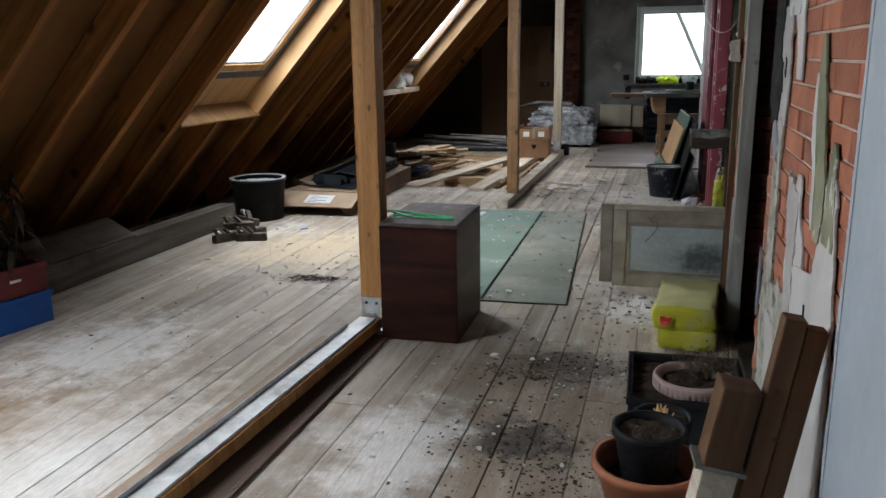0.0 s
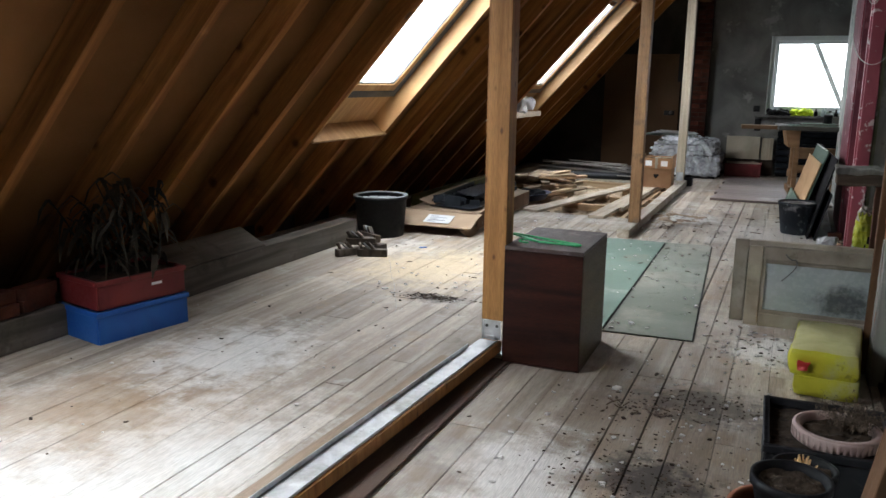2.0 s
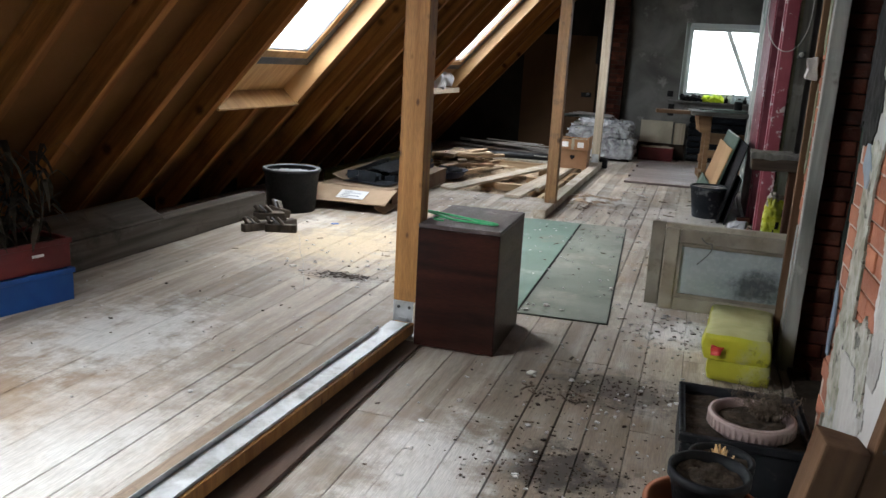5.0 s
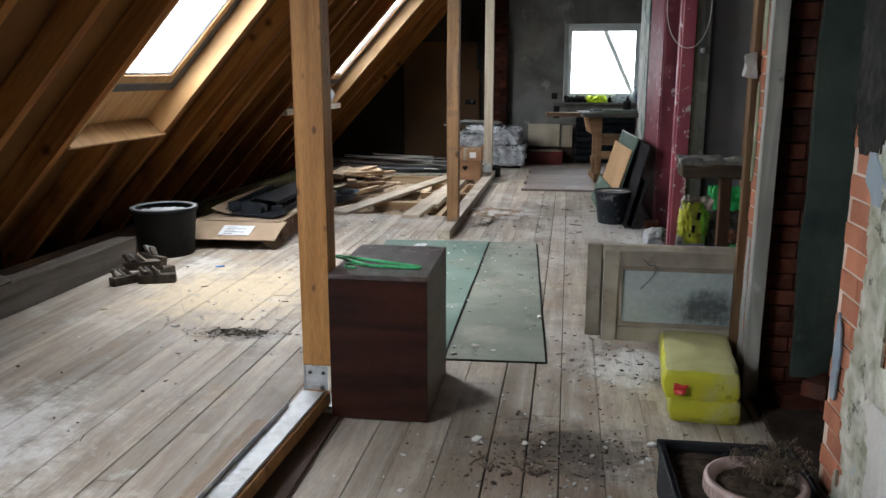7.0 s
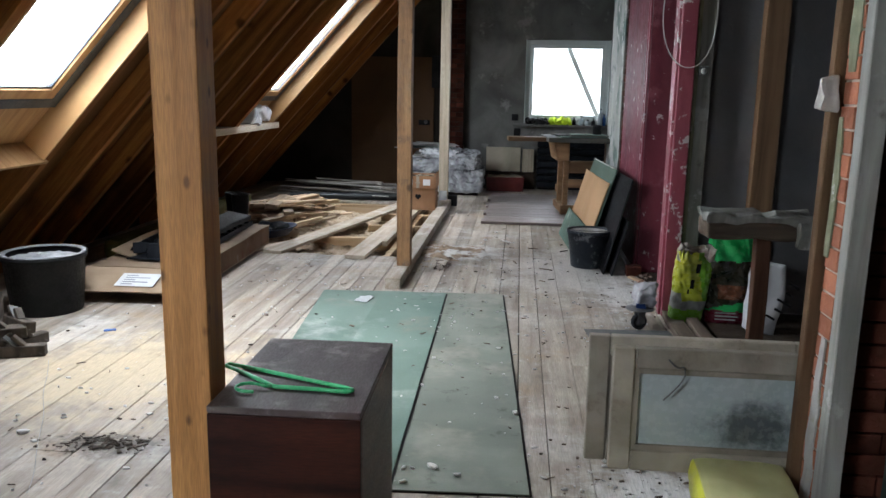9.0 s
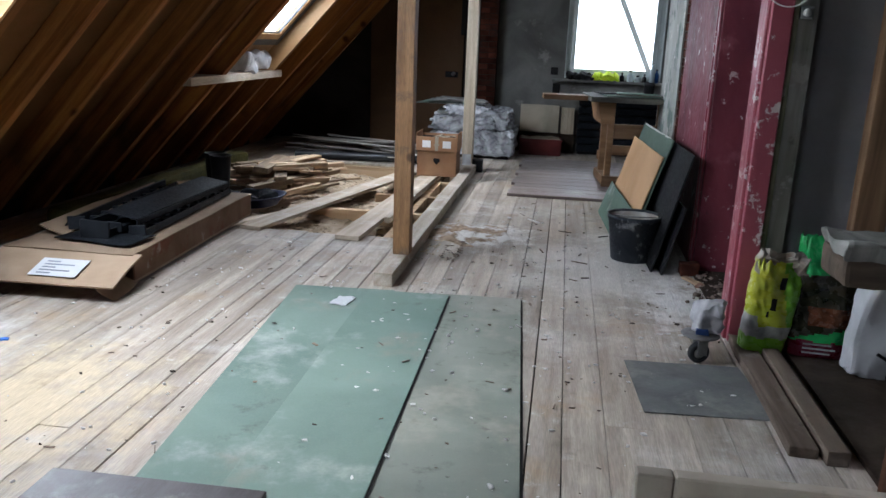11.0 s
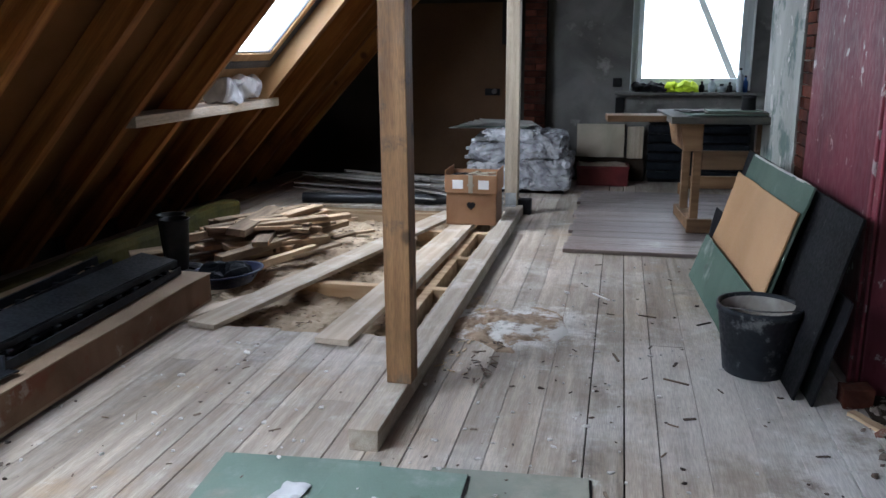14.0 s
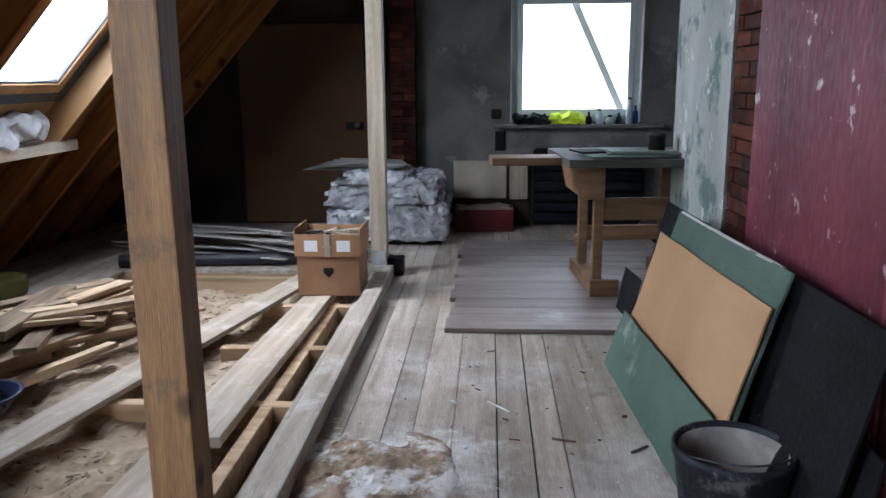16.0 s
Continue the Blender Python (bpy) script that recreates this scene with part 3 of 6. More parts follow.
wire("frame", [(-0.205, 0.10, 0.0), (-0.218, 0.088, 0), (-0.20, 0.078, 0), (-0.10, 0.005, 0), (-0.035, -0.050, 0), (-0.015, -0.066, 0), (0.01, -0.066, 0), (0.10, -0.068, 0), (0.195, -0.078, 0), (0.215, -0.066, 0), (0.205, -0.05, 0), (0.10, -0.012, 0), (-0.05, 0.046, 0), (-0.15, 0.083, 0)], 0.0065, m_hanger, hang, closed=True)
wire("hook", [(-0.018, -0.060, 0.0), (-0.035, -0.078, 0.004), (-0.055, -0.070, 0.006), (-0.085, -0.060, 0.006), (-0.115, -0.075, 0.005), (-0.118, -0.105, 0.003), (-0.085, -0.118, 0.001), (-0.06, -0.112, 0.0)], 0.005, m_hanger, hang)

# green fibre boards on the floor
m_greenboard = surface("green_fibre_board", (0.115, 0.175, 0.145), (0.175, 0.245, 0.205), (1, 1, 1), 1.3, 0.85, 0.1, 120, coord="World", stains=((WHITE_DUST, 2.0, 0.52, 0.74, 0.35), (DARK_DIRT, 4.5, 0.58, 0.72, 0.5), (WHITE_DUST, 40, 0.71, 0.74, 0.9), ((0.30, 0.25, 0.20), 1.2, 0.55, 0.7, 0.5)))
m_greyboard = surface("grey_green_fibre_board", (0.135, 0.15, 0.125), (0.20, 0.22, 0.185), (1, 1, 1), 1.6, 0.9, 0.1, 120, coord="World", stains=(((0.42, 0.39, 0.32), 1.6, 0.5, 0.68, 0.5), (DARK_DIRT, 5, 0.56, 0.70, 0.5), (WHITE_DUST, 40, 0.70, 0.74, 0.9), (DARK_DIRT, 22, 0.66, 0.72, 0.6)))
m_edge = surface("dark_strip_under_board", (0.012, 0.014, 0.012), (0.03, 0.03, 0.028), (1, 1, 1), 4, 0.9, 0.1, 60)


def floor_board(label, x0, x1, y0, y1, z, m, edge=True, skin=None):
    t = thing("fibre_board", label, "board", m, "green boards on the floor")
    part("board", roughen(one(x0, x1, y0, y1, z + 0.003, z + 0.009, 0.0015), 0.002, 2, 2), skin or m_greenboard, t)
    if edge:
        # thin dark strip below the board, 10 mm past its right side
        part("edge", one(x0 + 0.001, x1 + 0.010, y0 - 0.004, y1 - 0.003, z + 0.0005, z + 0.0028), m_edge, t, "dark strip under the board")
    return t


floor_board("dusty grey-green fibre board lying on the floorboards", -0.56, 0.0, 0, 3.04, 0, pose(-0.534, 4.72, 0.001, 0, 0, 3.2), True, m_greyboard)
floor_board("pale green fibre board lying on the floorboards", 0.0, 0.60, 0.0, 2.98, 0, pose(-1.808, 4.70, 0.001, 0, 0, 4.7), False)
floor_board("narrow green fibre board overlapping its neighbours", -0.48, 0.0, 0.0, 2.96, 0.0095, pose(-1.071, 4.72, 0.001, 0, 0, 1.0))


# ---- tub, carton, planers, crates along the eaves ----
m_soil = surface("dry_dark_soil", (0.025, 0.019, 0.014), (0.075, 0.055, 0.04), (1, 1, 1), 25, 0.98, 0.8, 60, spec=0.12)


def tub(name, label, m, r_top, r_bot, h, fill, material, fill_mat, rim=0.015, category="bucket"):
    t = thing(name, label, category, m)
    part("body", lathe([(0, 0.004), (r_bot, 0.004), (r_bot, 0), (r_bot + 0.004, 0.004), (r_top, h - 0.03), (r_top + rim, h - 0.028), (r_top + rim, h), (r_top - 0.004, h), (r_top - 0.010, h - 0.03), (r_bot - 0.006, 0.012), (0, 0.012)], 40), material, t)
    if fill:
        bm = bmesh.new()
        bmesh.ops.create_grid(bm, x_segments=14, y_segments=14, size=1)
        rr = r_bot + (r_top - r_bot) * fill - 0.012
        for v in bm.verts:
            a = max(abs(v.co.x), abs(v.co.y))
            l = v.co.length or 1
            v.co *= a / l * rr
            v.co.z = h * fill + 0.02 * noise.noise(v.co * 22 + Vector((r_top * 50, 0, 0)))
        part("fill", bm, fill_mat, t)
    return t


m_tubrim = surface("grey_plaster_crust", (0.16, 0.16, 0.165), (0.34, 0.35, 0.36), (1, 1, 1), 9, 0.9, 0.4, 30, stains=((WHITE_DUST, 9, 0.56, 0.64, 0.8),))
m_slurry = surface("set_plaster_slurry", (0.24, 0.25, 0.26), (0.40, 0.41, 0.42), (1, 1, 1), 6, 0.6, 0.3, 30)
t = tub("mortar_tub", "large round black mortar tub with dusty white rim", pose(-3.77, 6.88, 0), 0.255, 0.22, 0.395, 0.9, m_black, m_slurry)
part("rim_dust", lathe([(0.230, 0.394), (0.264, 0.396), (0.272, 0.400), (0.252, 0.405), (0.230, 0.394)], 40), m_tubrim, t, "plaster crust on the rim")
m_card = surface("corrugated_cardboard", (0.28, 0.195, 0.125), (0.39, 0.285, 0.195), (1, 1, 1), 3, 0.85, 0.08, 120, stains=(((0.22, 0.15, 0.09), 3, 0.58, 0.75, 0.5),))
m_paper = surface("white_paper", (0.66, 0.68, 0.70), (0.76, 0.77, 0.78), (1, 1, 1), 5, 0.7, 0.02, 60)
m_ink = surface("printed_grey", (0.22, 0.24, 0.28), (0.30, 0.33, 0.38), (1, 1, 1), 5, 0.7, 0.0, 60)
m_gutter = surface("grey_black_plastic_parts", (0.010, 0.012, 0.015), (0.030, 0.035, 0.042), (1, 1, 1), 5, 0.5, 0.05, 60, stains=(((0.30, 0.30, 0.30), 5, 0.6, 0.75, 0.2),), spec=0.12)
# reddish carton sides, darker than m_card: their shadow is in the colour
m_cardside = surface("shaded_reddish_cardboard", (0.13, 0.075, 0.045), (0.24, 0.15, 0.10), (1, 1, 1), 3, 0.9, 0.1, 90, stains=(((0.16, 0.05, 0.03), 2.2, 0.52, 0.62, 0.7), ((0.36, 0.32, 0.28), 5, 0.60, 0.68, 0.6)), spec=0.12)
car = thing("cardboard_carton", "long open flat cardboard carton full of dark plastic parts", "box", pose(-2.95, 7.42, 0, 0, 0, 2.0))
part("base", one(-0.78, 0.0, 0.0, 1.95, 0.02, 0.035), m_card, car)
part("side", one(-0.012, 0.0, 0.0, 1.95, 0.036, 0.19), m_cardside, car)
part("side", one(-0.78, -0.768, 0.0, 1.95, 0.036, 0.19), m_cardside, car)
part("end", one(-0.766, -0.014, 1.938, 1.95, 0.036, 0.19), m_cardside, car)
flap = part("flap", roughen(one(-0.80, 0.05, -0.36, 0.0, -0.006, 0.004, 0, pose(0, 0, 0.19, 16, 0, 0)), 0.012, 4, 5), m_card, car, "torn front flap")
part("label_sheet", one(-0.48, -0.20, -0.30, -0.12, 0.014, 0.017, 0, pose(0, 0, 0.19, 16, 0, 0)), m_paper, flap, "white printed label")
for i in range(5):
    part("print_bar", one(-0.44, -0.36 + 0.1 * (i % 2), -0.28 + 0.03 * i, -0.268 + 0.03 * i, 0.0175, 0.0185, 0, pose(0, 0, 0.19, 16, 0, 0)), m_ink, flap)
part("lid", roughen(one(-0.80, 0.004, -0.02, 1.95, 0.191, 0.197), 0.012, 3, 6), m_card, car, "crumpled carton lid")
part("lid_flap", roughen(one(-0.17, 0.0, 0.3, 1.85, 0.0, 0.008, 0, pose(-0.62, 0, 0.20, 0, 20, 0)), 0.02, 3, 4), m_card, car)
part("tear", roughen(one(-0.02, 0.10, -0.30, -0.10, 0.0, 0.006, 0, pose(0, 0, 0.13, 20, 38, 0)), 0.014, 9, 4), m_card, car)


def gutter_part(m, length, w, h):
    t = thing("plastic_profile", "dark grey plastic gutter part on the carton", "profile", m, "plastic parts in the carton")
    part("channel", box(box(one(-w, w, 0, length, 0.0, 0.006), -w, -w + 0.008, 0, length, 0.006, h), w - 0.008, w, 0, length, 0.006, h * 0.7), m_gutter, t)
    for j in range(int(length / 0.16)):
        part("web", one(-w + 0.01, w - 0.010, 0.06 + j * 0.16, 0.085 + j * 0.16, 0.007, h * 0.55, 0.003), m_gutter, t)
    part("flange", one(-0.06, 0.0, 0.0, length, 0, 0.005, 0, pose(-w, 0, h * 0.98, 0, -52, 0)), m_gutter, t)
    part("end_cap", one(-w - 0.01, w + 0.01, -0.02, -0.002, 0, h * 1.25, 0.004), m_gutter, t)
    return t


for i, (dx, dy, dz, rz, ln, w, h) in enumerate([(-0.16, 0.35, 0.205, 1, 1.5, 0.045, 0.06), (-0.36, 0.20, 0.205, -1, 1.65, 0.085, 0.10), (-0.60, 0.40, 0.21, 3, 1.5, 0.05, 0.07), (-0.30, 0.32, 0.235, -2, 1.6, 0.04, 0.05)]):
    gutter_part(pose(-2.95 + dx, 7.42 + dy, dz, 0, 3 if i % 2 else -4, 2 + rz), ln, w, h)
t = thing("plastic_profile", "long flat dark plastic panel lying on the carton", "profile", pose(-3.24, 7.78, 0.325, 0, 9, 0.5), "plastic parts in the carton")
part("panel", roughen(one(-0.10, 0.12, 0.0, 1.42, 0.0, 0.008, 0.002), 0.004, 2, 3), m_gutter, t)
part("lip", one(0.112, 0.122, 0.0, 1.42, -0.035, -0.001, 0.002), m_gutter, t)
for i in range(9):
    part("clip", one(0.085, 0.135, 0.06 + i * 0.155, 0.10 + i * 0.155, -0.055, -0.037, 0.004), m_gutter, t)
t = part("plastic_sheet", roughen(one(-0.40, 0.12, 0.0, 0.26, 0.0, 0.006), 0.012, 5, 4), m_gutter)
tagged(t, "dark plastic sheet lying on the carton", "sheet").matrix_world = pose(-3.15, 7.52, 0.212, 0, 0, -8)
m_steel = surface("dull_iron", (0.10, 0.10, 0.105), (0.22, 0.22, 0.22), (1, 1, 1), 8, 0.5, 0.15, 50, metal=0.7)
m_oldwood = surface("old_brown_tool_wood", (0.12, 0.075, 0.045), (0.22, 0.15, 0.095), (5, 5, 1), 3, 0.7, 0.15, 40, stains=((WHITE_DUST, 6, 0.55, 0.72, 0.5),))
m_greytimber = surface("grey_old_timber", (0.055, 0.047, 0.039), (0.135, 0.118, 0.10), (7, 0.5, 7), 2, 0.9, 0.3, 40, coord="World", spec=0.12, stains=(((0.03, 0.025, 0.02), 3, 0.52, 0.7, 0.7), ((0.30, 0.28, 0.25), 7, 0.62, 0.72, 0.4)))
m_plane = surface("dark_old_plane_wood", (0.045, 0.034, 0.026), (0.13, 0.105, 0.082), (5, 5, 1), 3, 0.7, 0.15, 40, stains=((WHITE_DUST, 6, 0.56, 0.72, 0.4),))
for i, (px, py, pz, r, rx) in enumerate([(-3.56, 5.90, 0.0, 60, 0), (-3.42, 6.10, 0.0, 75, 0), (-3.50, 6.0, 0.085, 28, 8), (-3.36, 5.95, 0.0, 20, 0), (-3.48, 6.12, 0.10, -30, -10)]):
    t = thing("hand_plane", "old dusty wooden hand plane with iron", "tool", pose(px, py, pz, rx, 0, r), "old hand planes")
    part("body", one(-0.13, 0.13, -0.033, 0.033, 0.0, 0.065, 0.008), m_plane, t)
    part("blade", one(-0.004, 0.004, -0.025, 0.025, 0.0, 0.11, 0, pose(0.0, 0, 0.045, 0, -48, 0)), m_steel, t, "dull iron blade")
    part("wedge", one(-0.012, 0.012, -0.022, 0.022, 0.0, 0.08, 0.003, pose(0.02, 0, 0.06, 0, -45, 0)), m_plane, t)
    part("horn", lathe([(0, 0), (0.018, 0.0), (0.013, 0.05), (0.019, 0.09), (0, 0.10)], 12, pose(-0.09, 0, 0.06, 0, -25, 0) @ Matrix.Diagonal((1, 1, 0.7, 1))), m_plane, t)
t = thing("old_beam", "grey old timber beam lying along the eaves", "beam", pose(-3.86, 4.10, 0))
part("beam", roughen(one(-0.16, 0.0, 0.0, 2.45, 0.0, 0.20, 0.01), 0.006, 3, 3), m_greytimber, t)
t = thing("old_board", "pale grey board leaning on the eaves beam", "board", pose(-3.90, 3.75, 0.19, 0, 28, 0))
part("board", roughen(one(-0.25, 0.02, 0.0, 1.35, 0.012, 0.036, 0.003), 0.004, 3, 3), m_greytimber, t)
m_blue = surface("bright_blue_crate_plastic", (0.012, 0.10, 0.42), (0.02, 0.15, 0.52), (1, 1, 1), 4, 0.4, 0.04, 60)
m_redcrate = surface("dark_red_crate_plastic", (0.10, 0.012, 0.013), (0.17, 0.022, 0.022), (1, 1, 1), 4, 0.45, 0.04, 60)


def crate(name, label, m, w, d, h, material):
    t = thing(name, label, "crate", m)
    part("bottom", one(-w / 2 + 0.012, w / 2 - 0.012, -d / 2 + 0.012, d / 2 - 0.012, 0.0, 0.01), material, t)
    for s in (-1, 1):
        part("long_side", box(one(-w / 2, w / 2, s * d / 2 - 0.005, s * d / 2 + 0.005, 0, h, 0.002), -w / 2 - 0.012, w / 2 + 0.012, s * d / 2 - 0.012, s * d / 2 + 0.012, h - 0.03, h, 0.003), material, t)
        part("short_side", box(one(s * w / 2 - 0.005, s * w / 2 + 0.005, -d / 2 + 0.006, d / 2 - 0.006, 0, h, 0.002), s * w / 2 - 0.012, s * w / 2 + 0.012, -d / 2 + 0.013, d / 2 - 0.013, h - 0.03, h, 0.003), material, t)
    return t


crate("plastic_crate", "bright blue plastic crate on the floor by the eaves", pose(-3.74, 3.50, 0, 0, 0, 78), 0.60, 0.40, 0.19, m_blue)
t = crate("plastic_crate", "dark red plastic crate stacked on the blue one", pose(-3.76, 3.52, 0.191, 0, 0, 78), 0.58, 0.40, 0.17, m_redcrate)
part("label_mark", one(0.05, 0.12, -0.216, -0.213, 0.09, 0.105), m_paper, t, "small white mark")
part("soil", roughen(one(-0.26, 0.26, -0.18, 0.18, 0.02, 0.15), 0.012, 14, 4), m_soil, t)
m_dryleaf = surface("withered_leaf", (0.025, 0.021, 0.012), (0.085, 0.065, 0.035), (1, 1, 1), 9, 0.85, 0.05, 60, vary=0.3)
rnd = random.Random(5)


def leafy(name, label, m, count, height, spread, lean=1.0, mat=None, leaf=1.0):
    """A withered plant: thin stems with long drooping leaves."""
    t = thing(name, label, "plant", m)
    stem, leaves = bmesh.new(), bmesh.new()
    for i in range(count):
        a, h = rnd.uniform(0, 6.28), height * rnd.uniform(0.5, 1)
        p = Vector((rnd.uniform(-spread, spread) * 0.5, rnd.uniform(-spread, spread) * 0.35, 0))
        d = Vector((math.cos(a) * 0.25 * lean, math.sin(a) * 0.25 * lean, 1)).normalized()
        for j in range(5):
            q = p + d * h / 5
            tube(stem, 0.006 * leaf, 0.004 * leaf, 0, (q - p).length, 5, Matrix.Translation(p) @ d.to_track_quat("Z", "Y").to_matrix().to_4x4(), False)
            for _ in range(2):
                ln, w, b = leaf * rnd.uniform(0.10, 0.24), leaf * rnd.uniform(0.008, 0.02), rnd.uniform(0, 6.28)
                out = Vector((math.cos(b), math.sin(b), 0))
                side = Vector((-math.sin(b), math.cos(b), 0)) * w
                c = [q, q + out * ln * 0.4 + Vector((0, 0, ln * 0.25)), q + out * ln * 0.8 - Vector((0, 0, ln * 0.1)), q + out * ln - Vector((0, 0, ln * 0.5))]
                r = [(leaves.verts.new(v - side * k), leaves.verts.new(v + side * k)) for v, k in zip(c, (0.3, 1, 0.8, 0.1))]
                for u, w2 in zip(r, r[1:]):
                    leaves.faces.new((u[0], u[1], w2[1], w2[0]))
            p = q
            d = (d + Vector((rnd.uniform(-0.3, 0.3), rnd.uniform(-0.3, 0.3), 0)) * lean).normalized()
    part("stem", stem, m_dryleaf, t)["kind"] = "stuff"
    part("foliage", leaves, mat or m_dryleaf, t)["kind"] = "stuff"
    return t


leafy("withered_plant", "withered brown plant with drooping leaves in the red crate", pose(-3.76, 3.52, 0.33, 0, 0, 78), 16, 0.62, 0.45)

# stack of reclaimed bricks and planks at the near eaves
for i in range(6):
    t = part("loose_brick", roughen(one(-0.12, 0.12, -0.055, 0.055, 0, 0.07, 0.006), 0.004, 9), m_oldbrick)
    tagged(t, "dusty reclaimed brick stacked by the eaves", "brick", "loose bricks")
    t.matrix_world = pose(-4.0 + 0.02 * (i % 2), 2.55 + 0.26 * (i % 3), 0.20 + 0.073 * (i // 3), 0, 0, 84 + 7 * (i % 3))
t = thing("old_board", "grey old board lying along the eaves", "board", pose(-3.92, 1.2, 0))
part("board", roughen(one(-0.24, 0.0, 0.0, 2.2, 0.0, 0.19, 0.008), 0.006, 3, 3), m_greytimber, t)

# ---- pot plants, bag and timber by the right wall ----
m_pot = surface("black_nursery_pot", (0.010, 0.011, 0.013), (0.028, 0.030, 0.034), (1, 1, 1), 5, 0.55, 0.05, 60, stains=(((0.20, 0.20, 0.20), 8, 0.6, 0.75, 0.4),), spec=0.12)
m_terra = surface("terracotta", (0.34, 0.12, 0.06), (0.44, 0.17, 0.09), (1, 1, 1), 5, 0.8, 0.1, 60)
m_pink = surface("dusty_pink_plastic", (0.33, 0.235, 0.22), (0.45, 0.34, 0.315), (1, 1, 1), 5, 0.6, 0.05, 60)
t = crate("planting_trough", "black plastic tray full of dark soil", pose(0.135, 3.23, 0, 0, 0, 1.5), 0.445, 0.50, 0.20, m_pot)
part("soil", roughen(one(-0.213, 0.213, -0.24, 0.24, 0.012, 0.165), 0.016, 16, 7), m_soil, t)
t = tub("flower_bowl", "round dusty pink plastic bowl planter with dry soil", pose(0.160, 3.16, 0.088), 0.138, 0.09, 0.15, 0.86, m_pink, m_soil, 0.016, "planter")
bm = lathe([(0.140, 0.098), (0.153, 0.100), (0.156, 0.144), (0.150, 0.152), (0.141, 0.151), (0.140, 0.098)], 48)
for i in range(44):
    box(bm, 0.150, 0.1575, -0.0045, 0.0045, 0.104, 0.142, 0, pose(0, 0, 0, 0, 0, i * 360 / 44))
part("rim", bm, m_pink, t, "ribbed pink rim")
m_shrub = surface("grey_brown_dead_twigs", (0.07, 0.05, 0.035), (0.20, 0.15, 0.11), (1, 1, 1), 9, 0.9, 0.05, 60, vary=0.2)
leafy("dead_plant", "dry dead shrub in the pink bowl", pose(0.215, 3.19, 0.215), 150, 0.17, 0.09, 2.8, m_shrub, 0.10)
tub("flower_pot", "black plastic flower pot with dry soil", pose(0.0, 2.545, 0.10), 0.115, 0.08, 0.19, 0.88, m_pot, m_soil, 0.008, "flower pot")
tub("flower_pot", "large terracotta-coloured pot under a black one", pose(0.0, 2.54, 0.0), 0.175, 0.13, 0.17, 0.55, m_terra, m_soil, 0.012, "flower pot")
tub("flower_pot", "black plastic flower pot with a dry stump", pose(0.045, 2.76, 0.0), 0.098, 0.075, 0.235, 0.92, m_pot, m_soil, 0.008, "flower pot")
m_straw = surface("dry_straw", (0.34, 0.22, 0.10), (0.54, 0.38, 0.20), (1, 1, 1), 9, 0.8, 0.05, 60, vary=0.3)
bm = bmesh.new()
for i in range(22):
    a = rnd.uniform(0, 6.28)
    tube(bm, 0.006, 0.003, 0, rnd.uniform(0.02, 0.05), 5, pose(0.03 * math.cos(a), 0.03 * math.sin(a), 0, rnd.uniform(-40, 40), rnd.uniform(-40, 40), 0))
t = part("dry_stump", bm, m_straw)
tagged(t, "dry straw-coloured plant stump in a flower pot", "plant").matrix_world = pose(0.045, 2.76, 0.215)
m_cut = surface("reddish_sawn_timber", (0.080, 0.040, 0.022), (0.165, 0.090, 0.050), (7, 7, 0.6), 2, 0.8, 0.2, 40, spec=0.12)
t = thing("timber_offcut", "brown sawn timber offcut leaning against the brick wall", "timber", pose(0.146, 1.88, 0.0, 0, 8.7, 4))
part("plank", roughen(one(0.0, 0.050, -0.028, 0.022, 0.0, 0.925, 0.003), 0.0015, 6, 3), m_cut, t)
part("plank_half", roughen(one(0.053, 0.103, -0.022, 0.028, 0.0, 0.905, 0.003), 0.0015, 6, 3), m_cut, t)
for kx, kz in ((0.046, 0.62), (0.02, 0.74), (0.056, 0.44)):
    part("knot", one(kx - 0.006, kx + 0.006, -0.032, -0.022, kz, kz + 0.012, 0.003), m_sole, t)
t = thing("timber_offcut", "short pale timber block beside the pots", "timber", pose(0.072, 1.86, 0.0, 0, 10, 6))
part("block", one(-0.042, 0.042, -0.045, 0.045, 0.0, 0.535, 0.005), m_sill, t)
t = thing("timber_offcut", "short brown timber block on top of a pale one", "timber", pose(0.072, 1.86, 0.0, 0, 10, 6) @ pose(0.0, 0, 0.538))
part("block", roughen(one(-0.045, 0.045, -0.048, 0.048, 0.002, 0.215, 0.006), 0.003, 9, 3), m_cut, t)
part("band", one(-0.062, 0.057, -0.052, 0.052, 0.0, 0.011), m_steel, t, "dark metal band")
m_yellow = surface("yellow_plastic_sack", (0.38, 0.37, 0.02), (0.54, 0.53, 0.045), (1, 1, 1), 4, 0.42, 0.3, 30, stains=(((0.42, 0.41, 0.26), 3.5, 0.50, 0.64, 0.6), ((0.14, 0.13, 0.02), 9, 0.60, 0.68, 0.6)))
m_grime = surface("greyed_sack_top", (0.40, 0.39, 0.17), (0.54, 0.52, 0.27), (1, 1, 1), 5, 0.55, 0.12, 30)
m_redprint = surface("red_print", (0.55, 0.03, 0.03), (0.62, 0.06, 0.05), (1, 1, 1), 4, 0.4, 0.0, 30)


